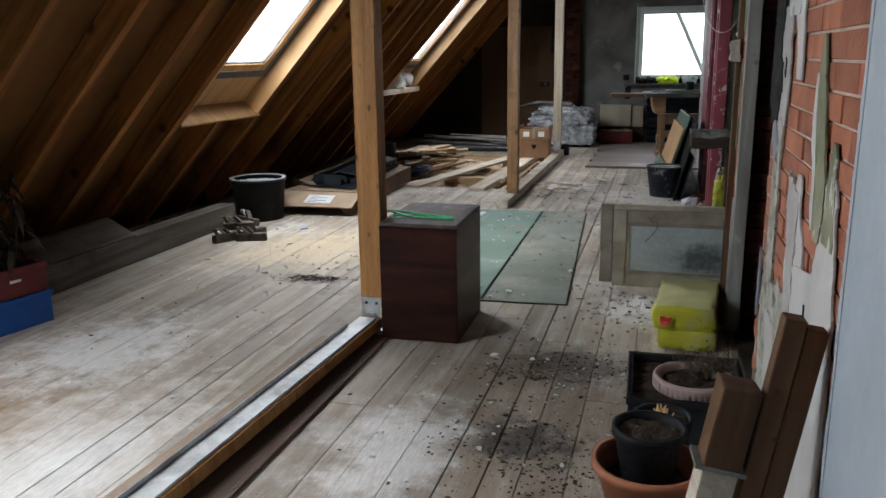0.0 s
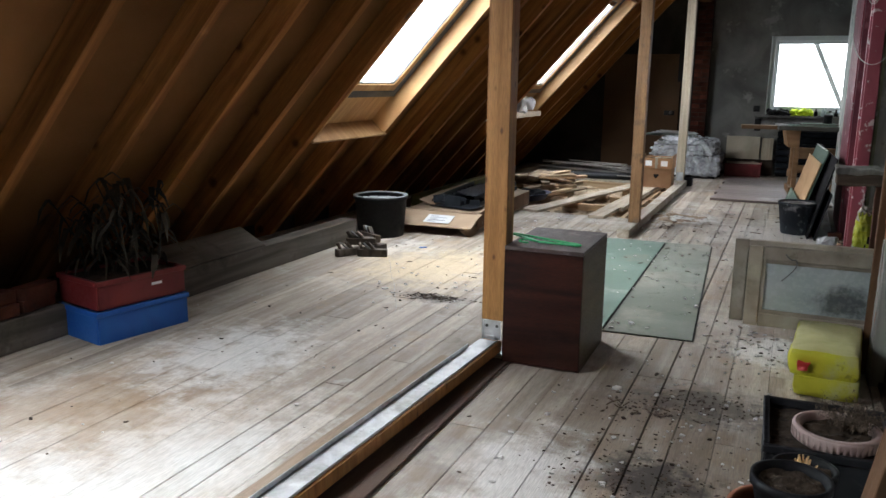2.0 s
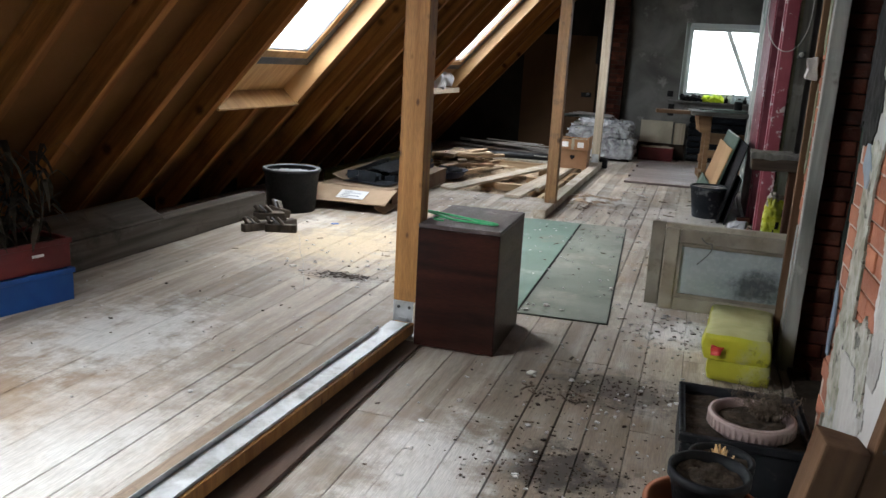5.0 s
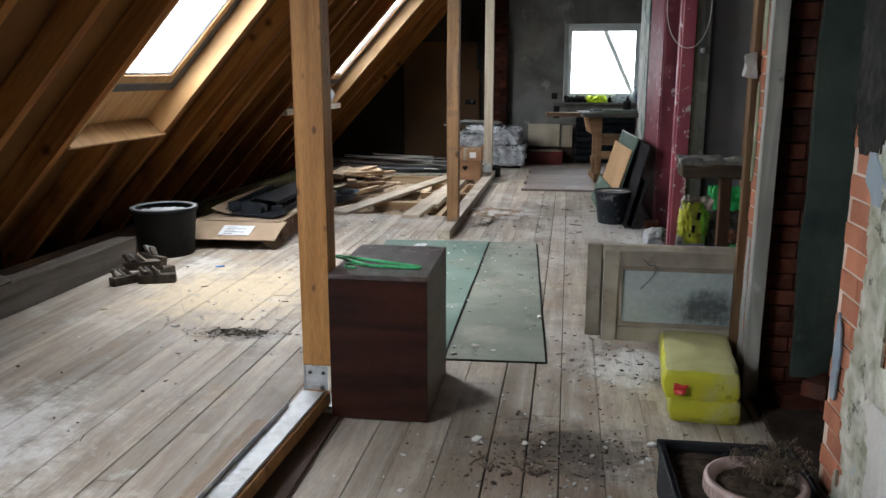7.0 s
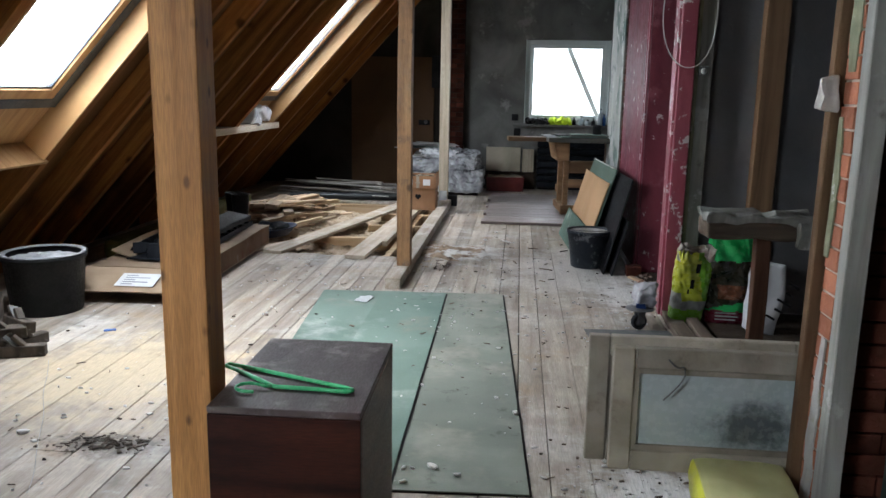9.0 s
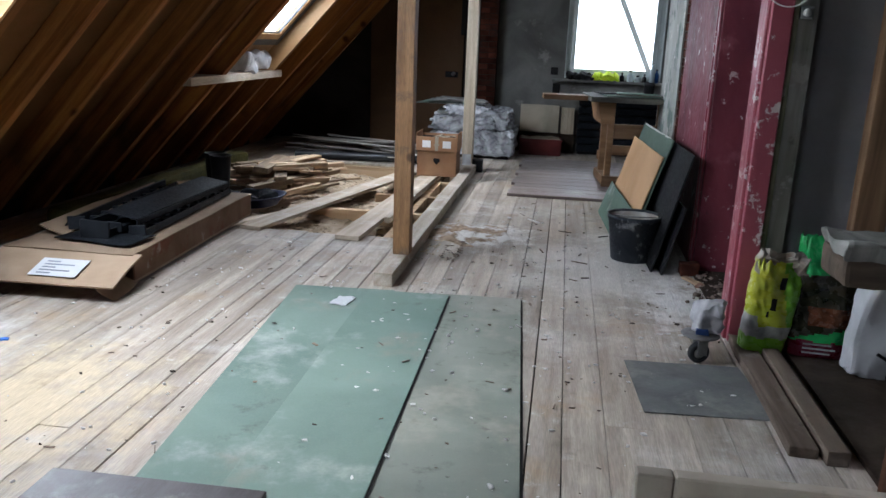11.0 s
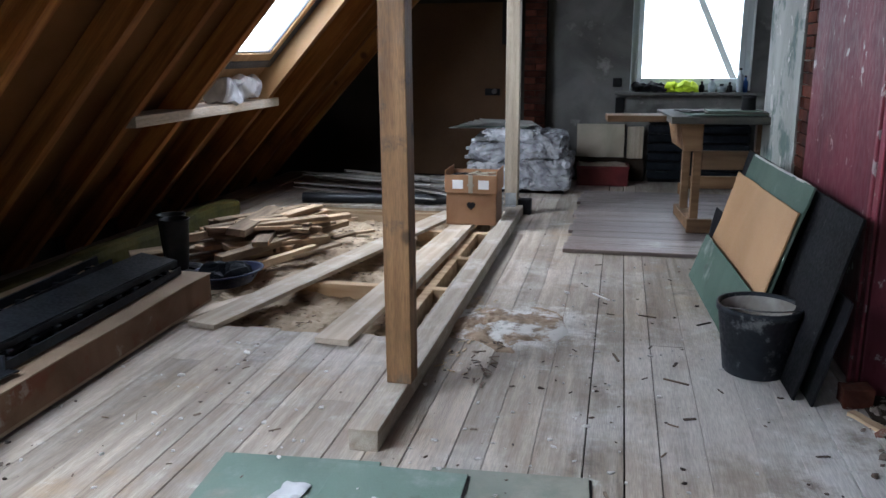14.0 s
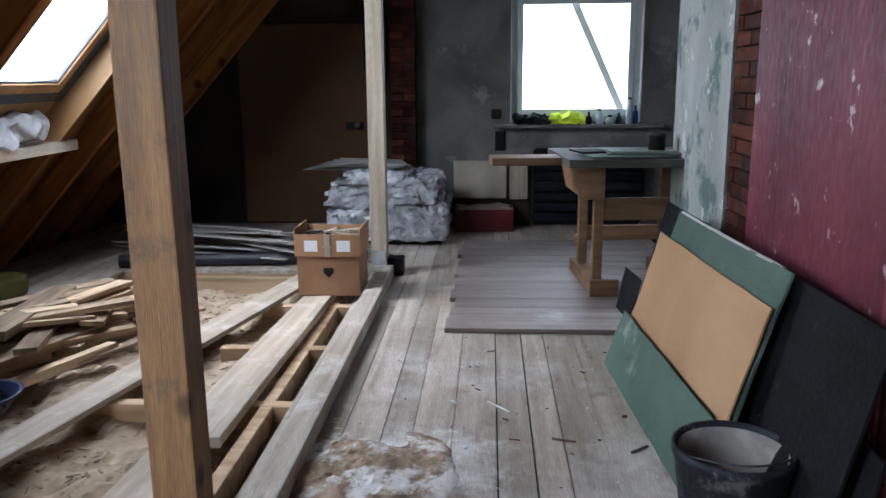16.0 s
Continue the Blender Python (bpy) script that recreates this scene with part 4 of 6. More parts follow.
def sack(name, label, m, w, d, h, material, puff=0.03, seed=0.0, category="bag"):
    t = thing(name, label, category, m)
    bm = one(-w / 2, w / 2, -d / 2, d / 2, 0, h, min(w, d, h) * 0.2)
    bmesh.ops.subdivide_edges(bm, edges=bm.edges[:], cuts=5, use_grid_fill=True)
    for v in bm.verts:
        v.co += Vector((v.co.x, v.co.y, 0)) * (0.03 if "cement" in name else 0.08) * math.sin(math.pi * min(max(v.co.z / h, 0), 1))
        nz = noise.noise_vector(v.co * 9 + Vector((seed, seed, 0)))
        v.co += nz * puff * (0.3 if v.co.z < 0.02 else 1)
        v.co.z -= 0.25 * puff * abs(math.sin(v.co.x * 23 + 6 * noise.noise(v.co * 6))) if v.co.z > 0.02 else 0
        v.co += noise.noise_vector(v.co * 34 + Vector((seed, 0, seed))) * puff * 0.35
        v.co.z = max(v.co.z, 0)
    for fc in bm.faces:
        fc.smooth = True
    part("body", bm, material, t)
    return t


def dust_top(t):
    """Grey cement dust settled on the faces of a sack that look up."""
    me = t.children[0].data
    me.materials.append(m_grime)
    for p in me.polygons:
        p.material_index = 1 if p.normal.z > 0.72 else 0
    return t


t = sack("cement_sack", "bright yellow plastic cement sack lying on another", pose(0.165, 4.36, 0.10, 0, 0, -4), 0.31, 0.56, 0.145, m_yellow, 0.011, 1)
dust_top(t)
part("red_mark", roughen(one(-0.115, -0.065, -0.309, -0.300, 0.035, 0.09, 0.002), 0.018, 22, 4), m_redprint, t, "red printed mark")
sack("cement_sack", "bright yellow plastic cement sack on the floor", pose(0.18, 4.35, 0, 0, 0, -3), 0.29, 0.54, 0.112, m_yellow, 0.010, 4)

# ---- old casement windows leaning at the pillar ----
m_oldwhite = surface("grey_old_white_paint", (0.23, 0.20, 0.155), (0.42, 0.375, 0.305), (1, 1, 1), 4, 0.75, 0.25, 40, stains=(((0.14, 0.11, 0.08), 5, 0.54, 0.68, 0.75), ((0.08, 0.065, 0.05), 2, 0.58, 0.75, 0.6)))
# opaque dusty pane: pale reflection and dark see-through spot are painted in
m_dustglass = surface("dusty_glass_with_reflection", (0.30, 0.355, 0.36), (0.41, 0.465, 0.475), (1, 1, 1), 2.5, 0.25, 0.02, 40, stains=(((0.13, 0.15, 0.15), 3, 0.55, 0.7, 0.7),), spots=(((0.05, 0.06, 0.06), (0.16, 0, 0.17), (0.22, 0.2, 0.12), 5, 0.85),), coat=0.5)


def casement(label, m, w, h, group="old casement windows"):
    t = thing("casement_window", label, "window", m, group)
    b = 0.075
    part("stile", one(-w / 2, -w / 2 + b, -0.02, 0.02, 0, h, 0.004), m_oldwhite, t)
    part("stile", one(w / 2 - b, w / 2, -0.02, 0.02, 0, h, 0.004), m_oldwhite, t)
    part("bottom_rail", one(-w / 2 + b + 0.002, w / 2 - b - 0.002, -0.02, 0.02, 0, b, 0.004), m_oldwhite, t)
    part("top_rail", one(-w / 2 + b + 0.002, w / 2 - b - 0.002, -0.02, 0.02, h - b, h, 0.004), m_oldwhite, t)
    part("glazing_bead", box(box(box(one(-w / 2 + b, w / 2 - b, -0.012, 0.012, b, b + 0.02), -w / 2 + b, w / 2 - b, -0.012, 0.012, h - b - 0.02, h - b), -w / 2 + b, -w / 2 + b + 0.02, -0.012, 0.012, b + 0.02, h - b - 0.02), w / 2 - b - 0.02, w / 2 - b, -0.012, 0.012, b + 0.02, h - b - 0.02), m_oldwhite, t)
    part("pane", one(-w / 2 + b + 0.002, w / 2 - b - 0.002, 0.0, 0.004, b + 0.003, h - b - 0.003), m_dustglass, t, "dusty window pane, pale reflection and dark see-through blot in its colour")
    return t


m_darkbeam = surface("dark_old_beam", (0.035, 0.026, 0.019), (0.08, 0.06, 0.045), (1, 6, 6), 3, 0.85, 0.25, 40, spec=0.12)
# added dark block: holds up the casements and fills the shadow gap below
t = thing("timber_support", "added dark block in the shaded gap under the casement windows", "timber", pose(0.15, 4.73, 0))
part("beam", roughen(one(-0.06, 0.38, 0.03, 0.12, 0, 0.165, 0.01), 0.004, 5, 3), m_darkbeam, t)
front = casement("old white casement window standing against the pillar", pose(0.11, 4.668, 0.17, -2, 0, 0), 0.74, 0.455)
casement("old grey casement window leaning behind another", pose(0.06, 4.735, 0.17, -2, 0, 0), 0.80, 0.475)
wire("wire_loop", [(-0.18, -0.022, 0.42), (-0.15, -0.026, 0.385), (-0.12, -0.024, 0.40), (-0.12, -0.024, 0.34), (-0.19, -0.024, 0.27)], 0.003, m_steel, front, "thin bent wire")

# ---- the wide opening: prop, bags, threshold ----
t = thing("timber_prop", "rough T-shaped timber prop with rubble on top", "prop", pose(0.42, 5.34, 0))
m_prop = surface("dark_red_brown_old_timber", (0.05, 0.022, 0.013), (0.12, 0.056, 0.034), (8, 8, 0.6), 2, 0.8, 0.2, 40, spec=0.12)
part("upright", roughen(one(-0.030, 0.032, -0.03, 0.03, 0, 0.93, 0.006), 0.010, 3, 6), m_prop, t)
part("head_board", roughen(one(-0.25, 0.19, -0.10, 0.10, 0.925, 1.0, 0.012), 0.014, 7, 6), m_darkbeam, t)
part("rubble", roughen(one(-0.26, 0.20, -0.105, 0.105, 0.985, 1.025, 0.012), 0.024, 13, 7), m_stud, t, "grey plaster crust")
part("lump", roughen(one(0.10, 0.20, -0.13, -0.07, 0.90, 1.0, 0.02), 0.02, 17, 5), m_stud, t, "hanging lump of plaster")
m_lining_paper = surface("white_lining_paper", (0.42, 0.41, 0.39), (0.54, 0.53, 0.505), (1, 1, 0.4), 3, 0.85, 0.15, 40, coord="World", vary=0, stains=(((0.33, 0.30, 0.25), 4, 0.58, 0.75, 0.6), ((0.12, 0.10, 0.08), 6, 0.71, 0.74, 0.7)))
m_lime = surface("lime_green_yellow_sack", (0.30, 0.36, 0.02), (0.50, 0.50, 0.05), (1, 1, 2.2), 3.2, 0.3, 0.15, 20, stains=(((0.62, 0.64, 0.55), 6, 0.60, 0.66, 0.8), ((0.03, 0.05, 0.03), 5, 0.64, 0.68, 0.8)))
m_gbag = surface("dark_green_soil_bag", (0.006, 0.012, 0.006), (0.04, 0.03, 0.018), (1, 1, 1), 6, 0.25, 0.15, 20)
m_green = surface("shiny_green_plastic", (0.01, 0.28, 0.06), (0.03, 0.42, 0.12), (1, 1, 1), 6, 0.22, 0.2, 18)
m_maroon = surface("maroon_print", (0.10, 0.006, 0.02), (0.16, 0.012, 0.03), (1, 1, 1), 4, 0.3, 0.05, 30)
m_wbag = surface("white_plastic_bag", (0.55, 0.56, 0.58), (0.72, 0.73, 0.75), (1, 1, 1), 5, 0.45, 0.2, 18)
m_packet_brown = surface("torn_sack_paper", (0.16, 0.11, 0.075), (0.50, 0.46, 0.42), (1, 1, 1), 9, 0.85, 0.2, 40)
m_limegreen = surface("bright_lime_plastic", (0.13, 0.36, 0.02), (0.24, 0.50, 0.05), (1, 1, 1), 6, 0.28, 0.15, 20)
m_greyprint = surface("grey_print", (0.20, 0.21, 0.21), (0.38, 0.39, 0.39), (1, 1, 1), 14, 0.35, 0.05, 30)
m_brownprint = surface("brown_soil_print", (0.035, 0.012, 0.007), (0.16, 0.06, 0.03), (1, 1, 1), 17, 0.25, 0.05, 30)


def tall_sack(label, m, w0, w1, depth, height, zones, seed, pinch=0.8, lean=0.0):
    """A standing plastic sack with folds; zones: (material, test of u across, v up) from the last to the first."""
    t = thing("soil_sack", label, "bag", m, "bags in the opening")
    bm, rings, seg, n = bmesh.new(), [], 96, 64
    for j in range(n + 1):
        v = j / n
        w, d = w0 + (w1 - w0) * v, depth * (1 - pinch * v ** 2.5) * (0.8 + 0.2 * min(1, v * 8))
        ring = []
        for i in range(seg):
            a = 2 * math.pi * i / seg
            cx, cy = math.cos(a), math.sin(a)
            p = Vector((w / 2 * math.copysign(abs(cx) ** 0.55, cx), d / 2 * math.copysign(abs(cy) ** 0.55, cy), height * v))
            fold = noise.noise(Vector((p.x * 14 + p.z * 6, p.z * 5 - p.x * 5, seed))) * 0.020 + noise.noise(Vector((p.x * 45 + p.z * 20, p.z * 22, seed + 3))) * 0.009
            p += Vector((cx * 0.5, cy, 0)) * fold * (0.4 + v)
            p.x += lean * v * v
            p.z += 0.035 * v ** 6 * noise.noise(Vector((i * 0.4, seed, 0)))
            ring.append(bm.verts.new(p))
        rings.append(ring)
    for j in range(n):
        for i in range(seg):
            f = bm.faces.new((rings[j][i], rings[j][(i + 1) % seg], rings[j + 1][(i + 1) % seg], rings[j + 1][i]))
            c = f.calc_center_median()
            u, v = (c.x - lean * (c.z / height) ** 2) / w1 + 0.5 + 0.03 * noise.noise(c * 30), c.z / height + 0.02 * noise.noise(c * 25 + Vector((5, 0, seed)))
            f.material_index = next(k for k, (mat, test) in enumerate(zones) if test(u, v))
            f.smooth = True
    bm.faces.new(list(reversed(rings[0])))
    body = part("body", bm, zones[0][0], t)
    for mat, test in zones[1:]:
        body.data.materials.append(mat)
    return t


t = tall_sack("lime green and yellow sack with torn open top", pose(0.525, 7.21, 0.02, 0, 3, 8), 0.20, 0.27, 0.16, 0.47,
              [(m_black, lambda u, v: 0.42 < v < 0.85 and abs(u - 0.42 - 0.45 * (v - 0.5)) < 0.032), (m_limegreen, lambda u, v: v < 0.20), (m_greyprint, lambda u, v: v < 0.32 + 0.10 * (u < 0.25)), (m_limegreen, lambda u, v: u > 0.66 + 0.4 * (0.6 - v)), (m_lime, lambda u, v: True)], 7.0, 0.75, 0.035)
part("torn_top", roughen(one(-0.10, 0.15, -0.02, 0.02, 0.43, 0.51), 0.05, 19, 10), m_packet_brown, t, "crumpled torn paper")
t = tall_sack("dark bag of potting soil with green top and band", pose(0.795, 7.24, 0.02, 0, 0, -4), 0.29, 0.28, 0.17, 0.60,
              [(m_maroon, lambda u, v: v < 0.15), (m_green, lambda u, v: v < 0.16 + 0.12 * u or v > 0.70), (m_brownprint, lambda u, v: 0.28 < v < 0.44 and u > 0.25), (m_gbag, lambda u, v: True)], 11.0, 0.7)
for i in range(3):
    part("print_bar", one(-0.08, 0.05 + 0.02 * (i % 2), -0.096, -0.094, 0.03 + 0.022 * i, 0.038 + 0.022 * i), m_greyprint, t)
t = sack("plastic_bag", "white plastic bag with black scribbled writing", pose(0.95, 7.02, 0.02, 0, 4, 0), 0.18, 0.15, 0.46, m_wbag, 0.025, 12)
for i in range(5):
    part("scribble_bar", one(-0.06 + 0.02 * (i % 2), 0.0 + 0.02 * (i % 3), -0.112, -0.105, 0.12 + 0.06 * i, 0.135 + 0.06 * i, 0, pose(0, 0, 0, 0, 25, 0)), m_black, t)
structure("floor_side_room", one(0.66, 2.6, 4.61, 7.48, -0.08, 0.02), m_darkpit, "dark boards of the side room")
m_threshold = surface("dusty_dark_threshold_timber", (0.06, 0.044, 0.034), (0.15, 0.115, 0.09), (8, 0.5, 8), 2, 0.85, 0.25, 40, coord="World", stains=(((0.30, 0.28, 0.25), 4, 0.54, 0.72, 0.5), ((0.025, 0.018, 0.014), 5, 0.60, 0.72, 0.7)), spec=0.12)
structure("threshold", roughen(box(one(0.40, 0.505, 6.14, 7.35, 0.0, 0.045, 0.006), 0.52, 0.60, 6.10, 7.36, 0.0, 0.060, 0.006), 0.006, 5, 6), m_threshold, "dusty brown threshold timbers")
m_greysheet = surface("grey_rubber_sheet", (0.085, 0.09, 0.088), (0.15, 0.155, 0.15), (1, 1, 1), 5, 0.9, 0.2, 60, stains=(((0.30, 0.29, 0.27), 3, 0.5, 0.68, 0.5), (DARK_DIRT, 6, 0.58, 0.7, 0.5), (WHITE_DUST, 26, 0.66, 0.72, 0.8)))
t = part("rubber_sheet", roughen(one(-0.27, 0.27, -0.28, 0.28, 0.002, 0.006), 0.003, 5, 4), m_greysheet)
tagged(t, "grey rubber sheet lying on the floorboards", "sheet").matrix_world = pose(0.135, 6.69, 0, 0, 0, 4.5)
m_slab_grey = surface("dusty_grey_plastic", (0.22, 0.22, 0.21), (0.36, 0.36, 0.34), (1, 1, 1), 8, 0.7, 0.1, 50)
t = thing("castor_wheel", "dusty grey castor wheel with a metal plate", "castor", pose(0.197, 7.02, 0, 0, 0, 16))
wheel = part("tyre", lathe([(0.030, -0.018), (0.046, -0.018), (0.052, -0.010), (0.052, 0.010), (0.046, 0.018), (0.030, 0.018), (0.030, -0.018)], 28, pose(0, 0, 0.053, 90, 0, 0)), m_pot, t, "dark grey rubber tyre")
part("hub", lathe([(0, -0.022), (0.010, -0.022), (0.012, -0.012), (0.029, -0.010), (0.029, 0.010), (0.012, 0.012), (0, 0.022)], 20, pose(0, 0, 0.053, 90, 0, 0)), m_slab_grey, t, "pale grey hub")
part("fork", box(box(one(-0.02, 0.03, -0.030, -0.025, 0.045, 0.118), -0.02, 0.03, 0.025, 0.030, 0.045, 0.118), -0.02, 0.03, -0.030, 0.030, 0.113, 0.119), m_steel, t)
part("plate", lathe([(0, 0.119), (0.09, 0.119), (0.094, 0.123), (0.09, 0.127), (0.06, 0.130), (0, 0.130)], 28, pose(0.03, 0.06, 0)), m_steel, t)
m_navyprint = surface("blue_print", (0.01, 0.04, 0.16), (0.02, 0.07, 0.24), (1, 1, 1), 9, 0.4, 0.0, 30)
m_packet = surface("crumpled_grey_paper", (0.34, 0.34, 0.36), (0.60, 0.60, 0.62), (1, 1, 1), 9, 0.7, 0.4, 30)
t = sack("paper_bag", "crumpled white and blue paper packet on the castor plate", pose(0.24, 7.11, 0.131), 0.13, 0.10, 0.15, m_packet, 0.045, 21)
part("blue_print", roughen(one(-0.06, 0.0, -0.074, -0.066, 0.005, 0.035), 0.010, 16, 4), m_navyprint, t, "blue printing")
m_cable = surface("white_cable", (0.55, 0.55, 0.52), (0.66, 0.66, 0.62), (1, 1, 1), 5, 0.5, 0.0, 60)
t = wire("hanging_cable", [(0.36, 7.34, 3.045), (0.30, 7.30, 2.4), (0.25, 7.27, 2.0), (0.28, 7.2, 1.78), (0.38, 7.15, 1.66), (0.50, 7.13, 1.69), (0.58, 7.15, 1.9), (0.56, 7.2, 2.3), (0.44, 7.28, 2.5), (0.34, 7.3, 2.35), (0.34, 7.26, 2.15), (0.42, 7.22, 2.12), (0.48, 7.3, 2.5), (0.45, 7.34, 3.045)], 0.0035, m_cable)
tagged(t, "white electric cable hanging in loose loops", "cable")

t = thing("junction_box", "small grey junction box on the old stud", "socket", pose(0.56, 7.397, 1.66))
part("box", one(-0.03, 0.03, -0.03, 0.0, -0.03, 0.03, 0.006), m_greysheet, t)
part("cap", lathe([(0, 0), (0.02, 0), (0.018, 0.006), (0, 0.006)], 14, pose(0, -0.03, 0, 90, 0, 0)), m_cable, t)
t = part("plaster_lump", roughen(one(-0.032, 0.018, -0.03, 0.03, -0.06, 0.05, 0.012), 0.016, 16, 4), m_peel)
tagged(t, "lump of old plaster stuck on the brown lath", "plaster").matrix_world = pose(0.345, 4.575, 1.52)
structure("trim_green_strip", roughen(one(0.505, 0.53, 7.385, 7.398, 0.0, 2.9, 0.002), 0.003, 6, 4), m_greenpeel, "olive green paint edge beside the red jamb")
# ---- boards leaning on the red wall, bucket ----
m_orange = surface("tan_hardboard", (0.37, 0.215, 0.100), (0.46, 0.280, 0.140), (1, 1, 1), 1.5, 0.75, 0.05, 90, stains=(((0.22, 0.13, 0.06), 30, 0.71, 0.75, 0.6),))
m_slate = surface("black_bitumen_board", (0.007, 0.007, 0.008), (0.015, 0.015, 0.017), (1, 1, 1), 4, 0.75, 0.12, 60, stains=((WHITE_DUST, 5, 0.6, 0.75, 0.12),), spec=0.12)


m_greenlean = surface("dark_green_fibre_board", (0.065, 0.115, 0.085), (0.115, 0.175, 0.135), (1, 1, 1), 1.6, 0.85, 0.12, 120, stains=((WHITE_DUST, 3.0, 0.56, 0.74, 0.3), (DARK_DIRT, 4.5, 0.58, 0.72, 0.5)))


def leaning(label, y0, y1, foot, tilt, height, thick, material, twist=0.0, edge=0.004):
    """A board on edge, leaning towards +x; foot: x of its near lower corner."""
    t = thing("leaning_board", label, "board", pose(foot - math.tan(radians(twist)) * (y1 - y0) / 2, (y0 + y1) / 2, 0, 0, tilt, twist), "boards leaning on the wall")
    w = (y1 - y0) / 2
    part("board", roughen(one(-thick, 0, -w, w, 0.0, height, 0.0015), edge, 8, 10, y0), material, t)
    return t


leaning("black board leaning against the red wall", 8.60, 10.95, 0.135, 14, 0.83, 0.012, m_slate, 2.4)
leaning("narrow dark board leaning behind the black one", 8.55, 9.3, 0.200, 14, 0.475, 0.012, m_slate, 2.4)
t = leaning("dark green fibre board leaning on the wall", 9.185, 10.46, 0.022, 16.8, 0.87, 0.012, m_greenlean, 3.7)
part("torn_edge", roughen(one(-0.013, -0.002, -0.56, 0.60, 0.862, 0.873), 0.004, 16, 9), m_lining_paper, t, "torn white paper edge")
leaning("tan hardboard sheet leaning on the green one", 9.19, 10.56, -0.002, 16.8, 0.737, 0.01, m_orange, 3.7, 0.006)
leaning("green fibre board offcut leaning on the tan sheet", 9.21, 10.56, -0.060, 19.5, 0.305, 0.01, m_greenlean, 3.7)
leaning("small dark board standing on the platform", 11.17, 11.5, 0.09, 12, 0.27, 0.008, m_slate, 6).location.z = 0.034
m_osb = surface("grey_beige_plasterboard", (0.30, 0.265, 0.20), (0.42, 0.38, 0.30), (1, 1, 1), 3, 0.85, 0.15, 50, stains=(((0.14, 0.12, 0.09), 4, 0.57, 0.7, 0.6),))
m_lining = surface("dried_plaster_film", (0.20, 0.18, 0.16), (0.40, 0.38, 0.36), (1, 1, 1), 7, 0.9, 0.2, 40)
m_bucket = surface("blue_black_bucket_plastic", (0.018, 0.022, 0.028), (0.045, 0.052, 0.062), (1, 1, 1), 4, 0.5, 0.08, 50, stains=(((0.34, 0.35, 0.36), 7, 0.56, 0.66, 0.55),), spec=0.12)
t = tub("bucket", "dusty black plastic builder's bucket with wire handle", pose(0.02, 8.93, 0), 0.185, 0.14, 0.33, 0.25, m_bucket, m_lining, 0.008)
part("dust_lining", lathe([(0.150, 0.10), (0.160, 0.20), (0.172, 0.315), (0.170, 0.315), (0.155, 0.2), (0.146, 0.10)], 40), m_lining, t, "dried plaster on the inside")
wire("handle", [(-0.19, 0, 0.30), (-0.16, -0.10, 0.335), (-0.05, -0.165, 0.342), (0.05, -0.165, 0.342), (0.16, -0.10, 0.335), (0.19, 0, 0.30)], 0.0035, m_steel, t, "steel wire handle")

# ---- far part: platform, bench, window, door, bales ----
m_plat = surface("dusty_brown_platform_board", (0.135, 0.102, 0.092), (0.26, 0.215, 0.20), (0.5, 7, 7), 2, 0.42, 0.15, 40, coord="World", stains=((WHITE_DUST, 2, 0.55, 0.75, 0.35), ((0.12, 0.08, 0.07), 2.4, 0.55, 0.7, 0.6)))
plat = thing("floor_platform", "dusty brown board platform lying on the floor", "platform", pose(0, 0, 0))
for i in range(12):
    y = 11.03 + i * 0.22
    part("plank", one(-1.03 + 0.02 * (i % 3), 0.62, y, y + 0.218, 0.003, 0.032, 0.003), m_plat, plat)
m_bench = surface("workbench_beech", (0.15, 0.080, 0.036), (0.27, 0.155, 0.078), (0.6, 7, 7), 2, 0.65, 0.12, 40, stains=(((0.10, 0.07, 0.05), 4, 0.58, 0.72, 0.6),))
m_benchtop = surface("grey_dusty_bench_top", (0.065, 0.062, 0.052), (0.15, 0.145, 0.125), (0.6, 5, 5), 3, 0.7, 0.12, 40)
bench = thing("workbench", "old wooden carpenter's workbench with an overhanging top", "workbench", pose(-0.06, 11.85, 0.033, 0, 0, 5))
part("top", roughen(one(-0.24, 0.78, -0.34, 0.52, 0.895, 0.948, 0.005), 0.004, 4, 3), m_benchtop, bench)
part("front_vice_board", one(-0.70, -0.243, -0.10, 0.16, 0.89, 0.94, 0.005), m_bench, bench, "pale board sticking out of the bench")
bm = one(-0.13, 0.055, -0.06, 0.62, 0.655, 0.893, 0.006)
for v in bm.verts:
    if v.co.z < 0.7:
        v.co.x += 0.045 * (v.co.x < 0)
part("vice_jaw", bm, m_bench, bench)
for sx in (0.0, 0.60):
    for ly in (0.0, 0.50):
        part("leg", one(sx, sx + 0.065, ly, ly + 0.065, 0.092, 0.893 if sx else 0.653, 0.005), m_bench, bench)
    part("foot_beam", one(sx - 0.02, sx + 0.085, -0.08, 0.72, 0.0, 0.09, 0.006), m_bench, bench)
    part("end_block", one(sx - 0.04, sx + 0.155, -0.122, -0.083, 0.004, 0.118, 0.005), m_bench, bench)
part("rail", one(0.068, 0.598, 0.015, 0.05, 0.50, 0.652, 0.004), m_bench, bench)
part("rail", one(0.068, 0.598, 0.52, 0.555, 0.26, 0.37, 0.004), m_bench, bench)
part("back_rail", one(-0.012, 0.076, 0.578, 0.62, 0.20, 0.30, 0.004), m_bench, bench)
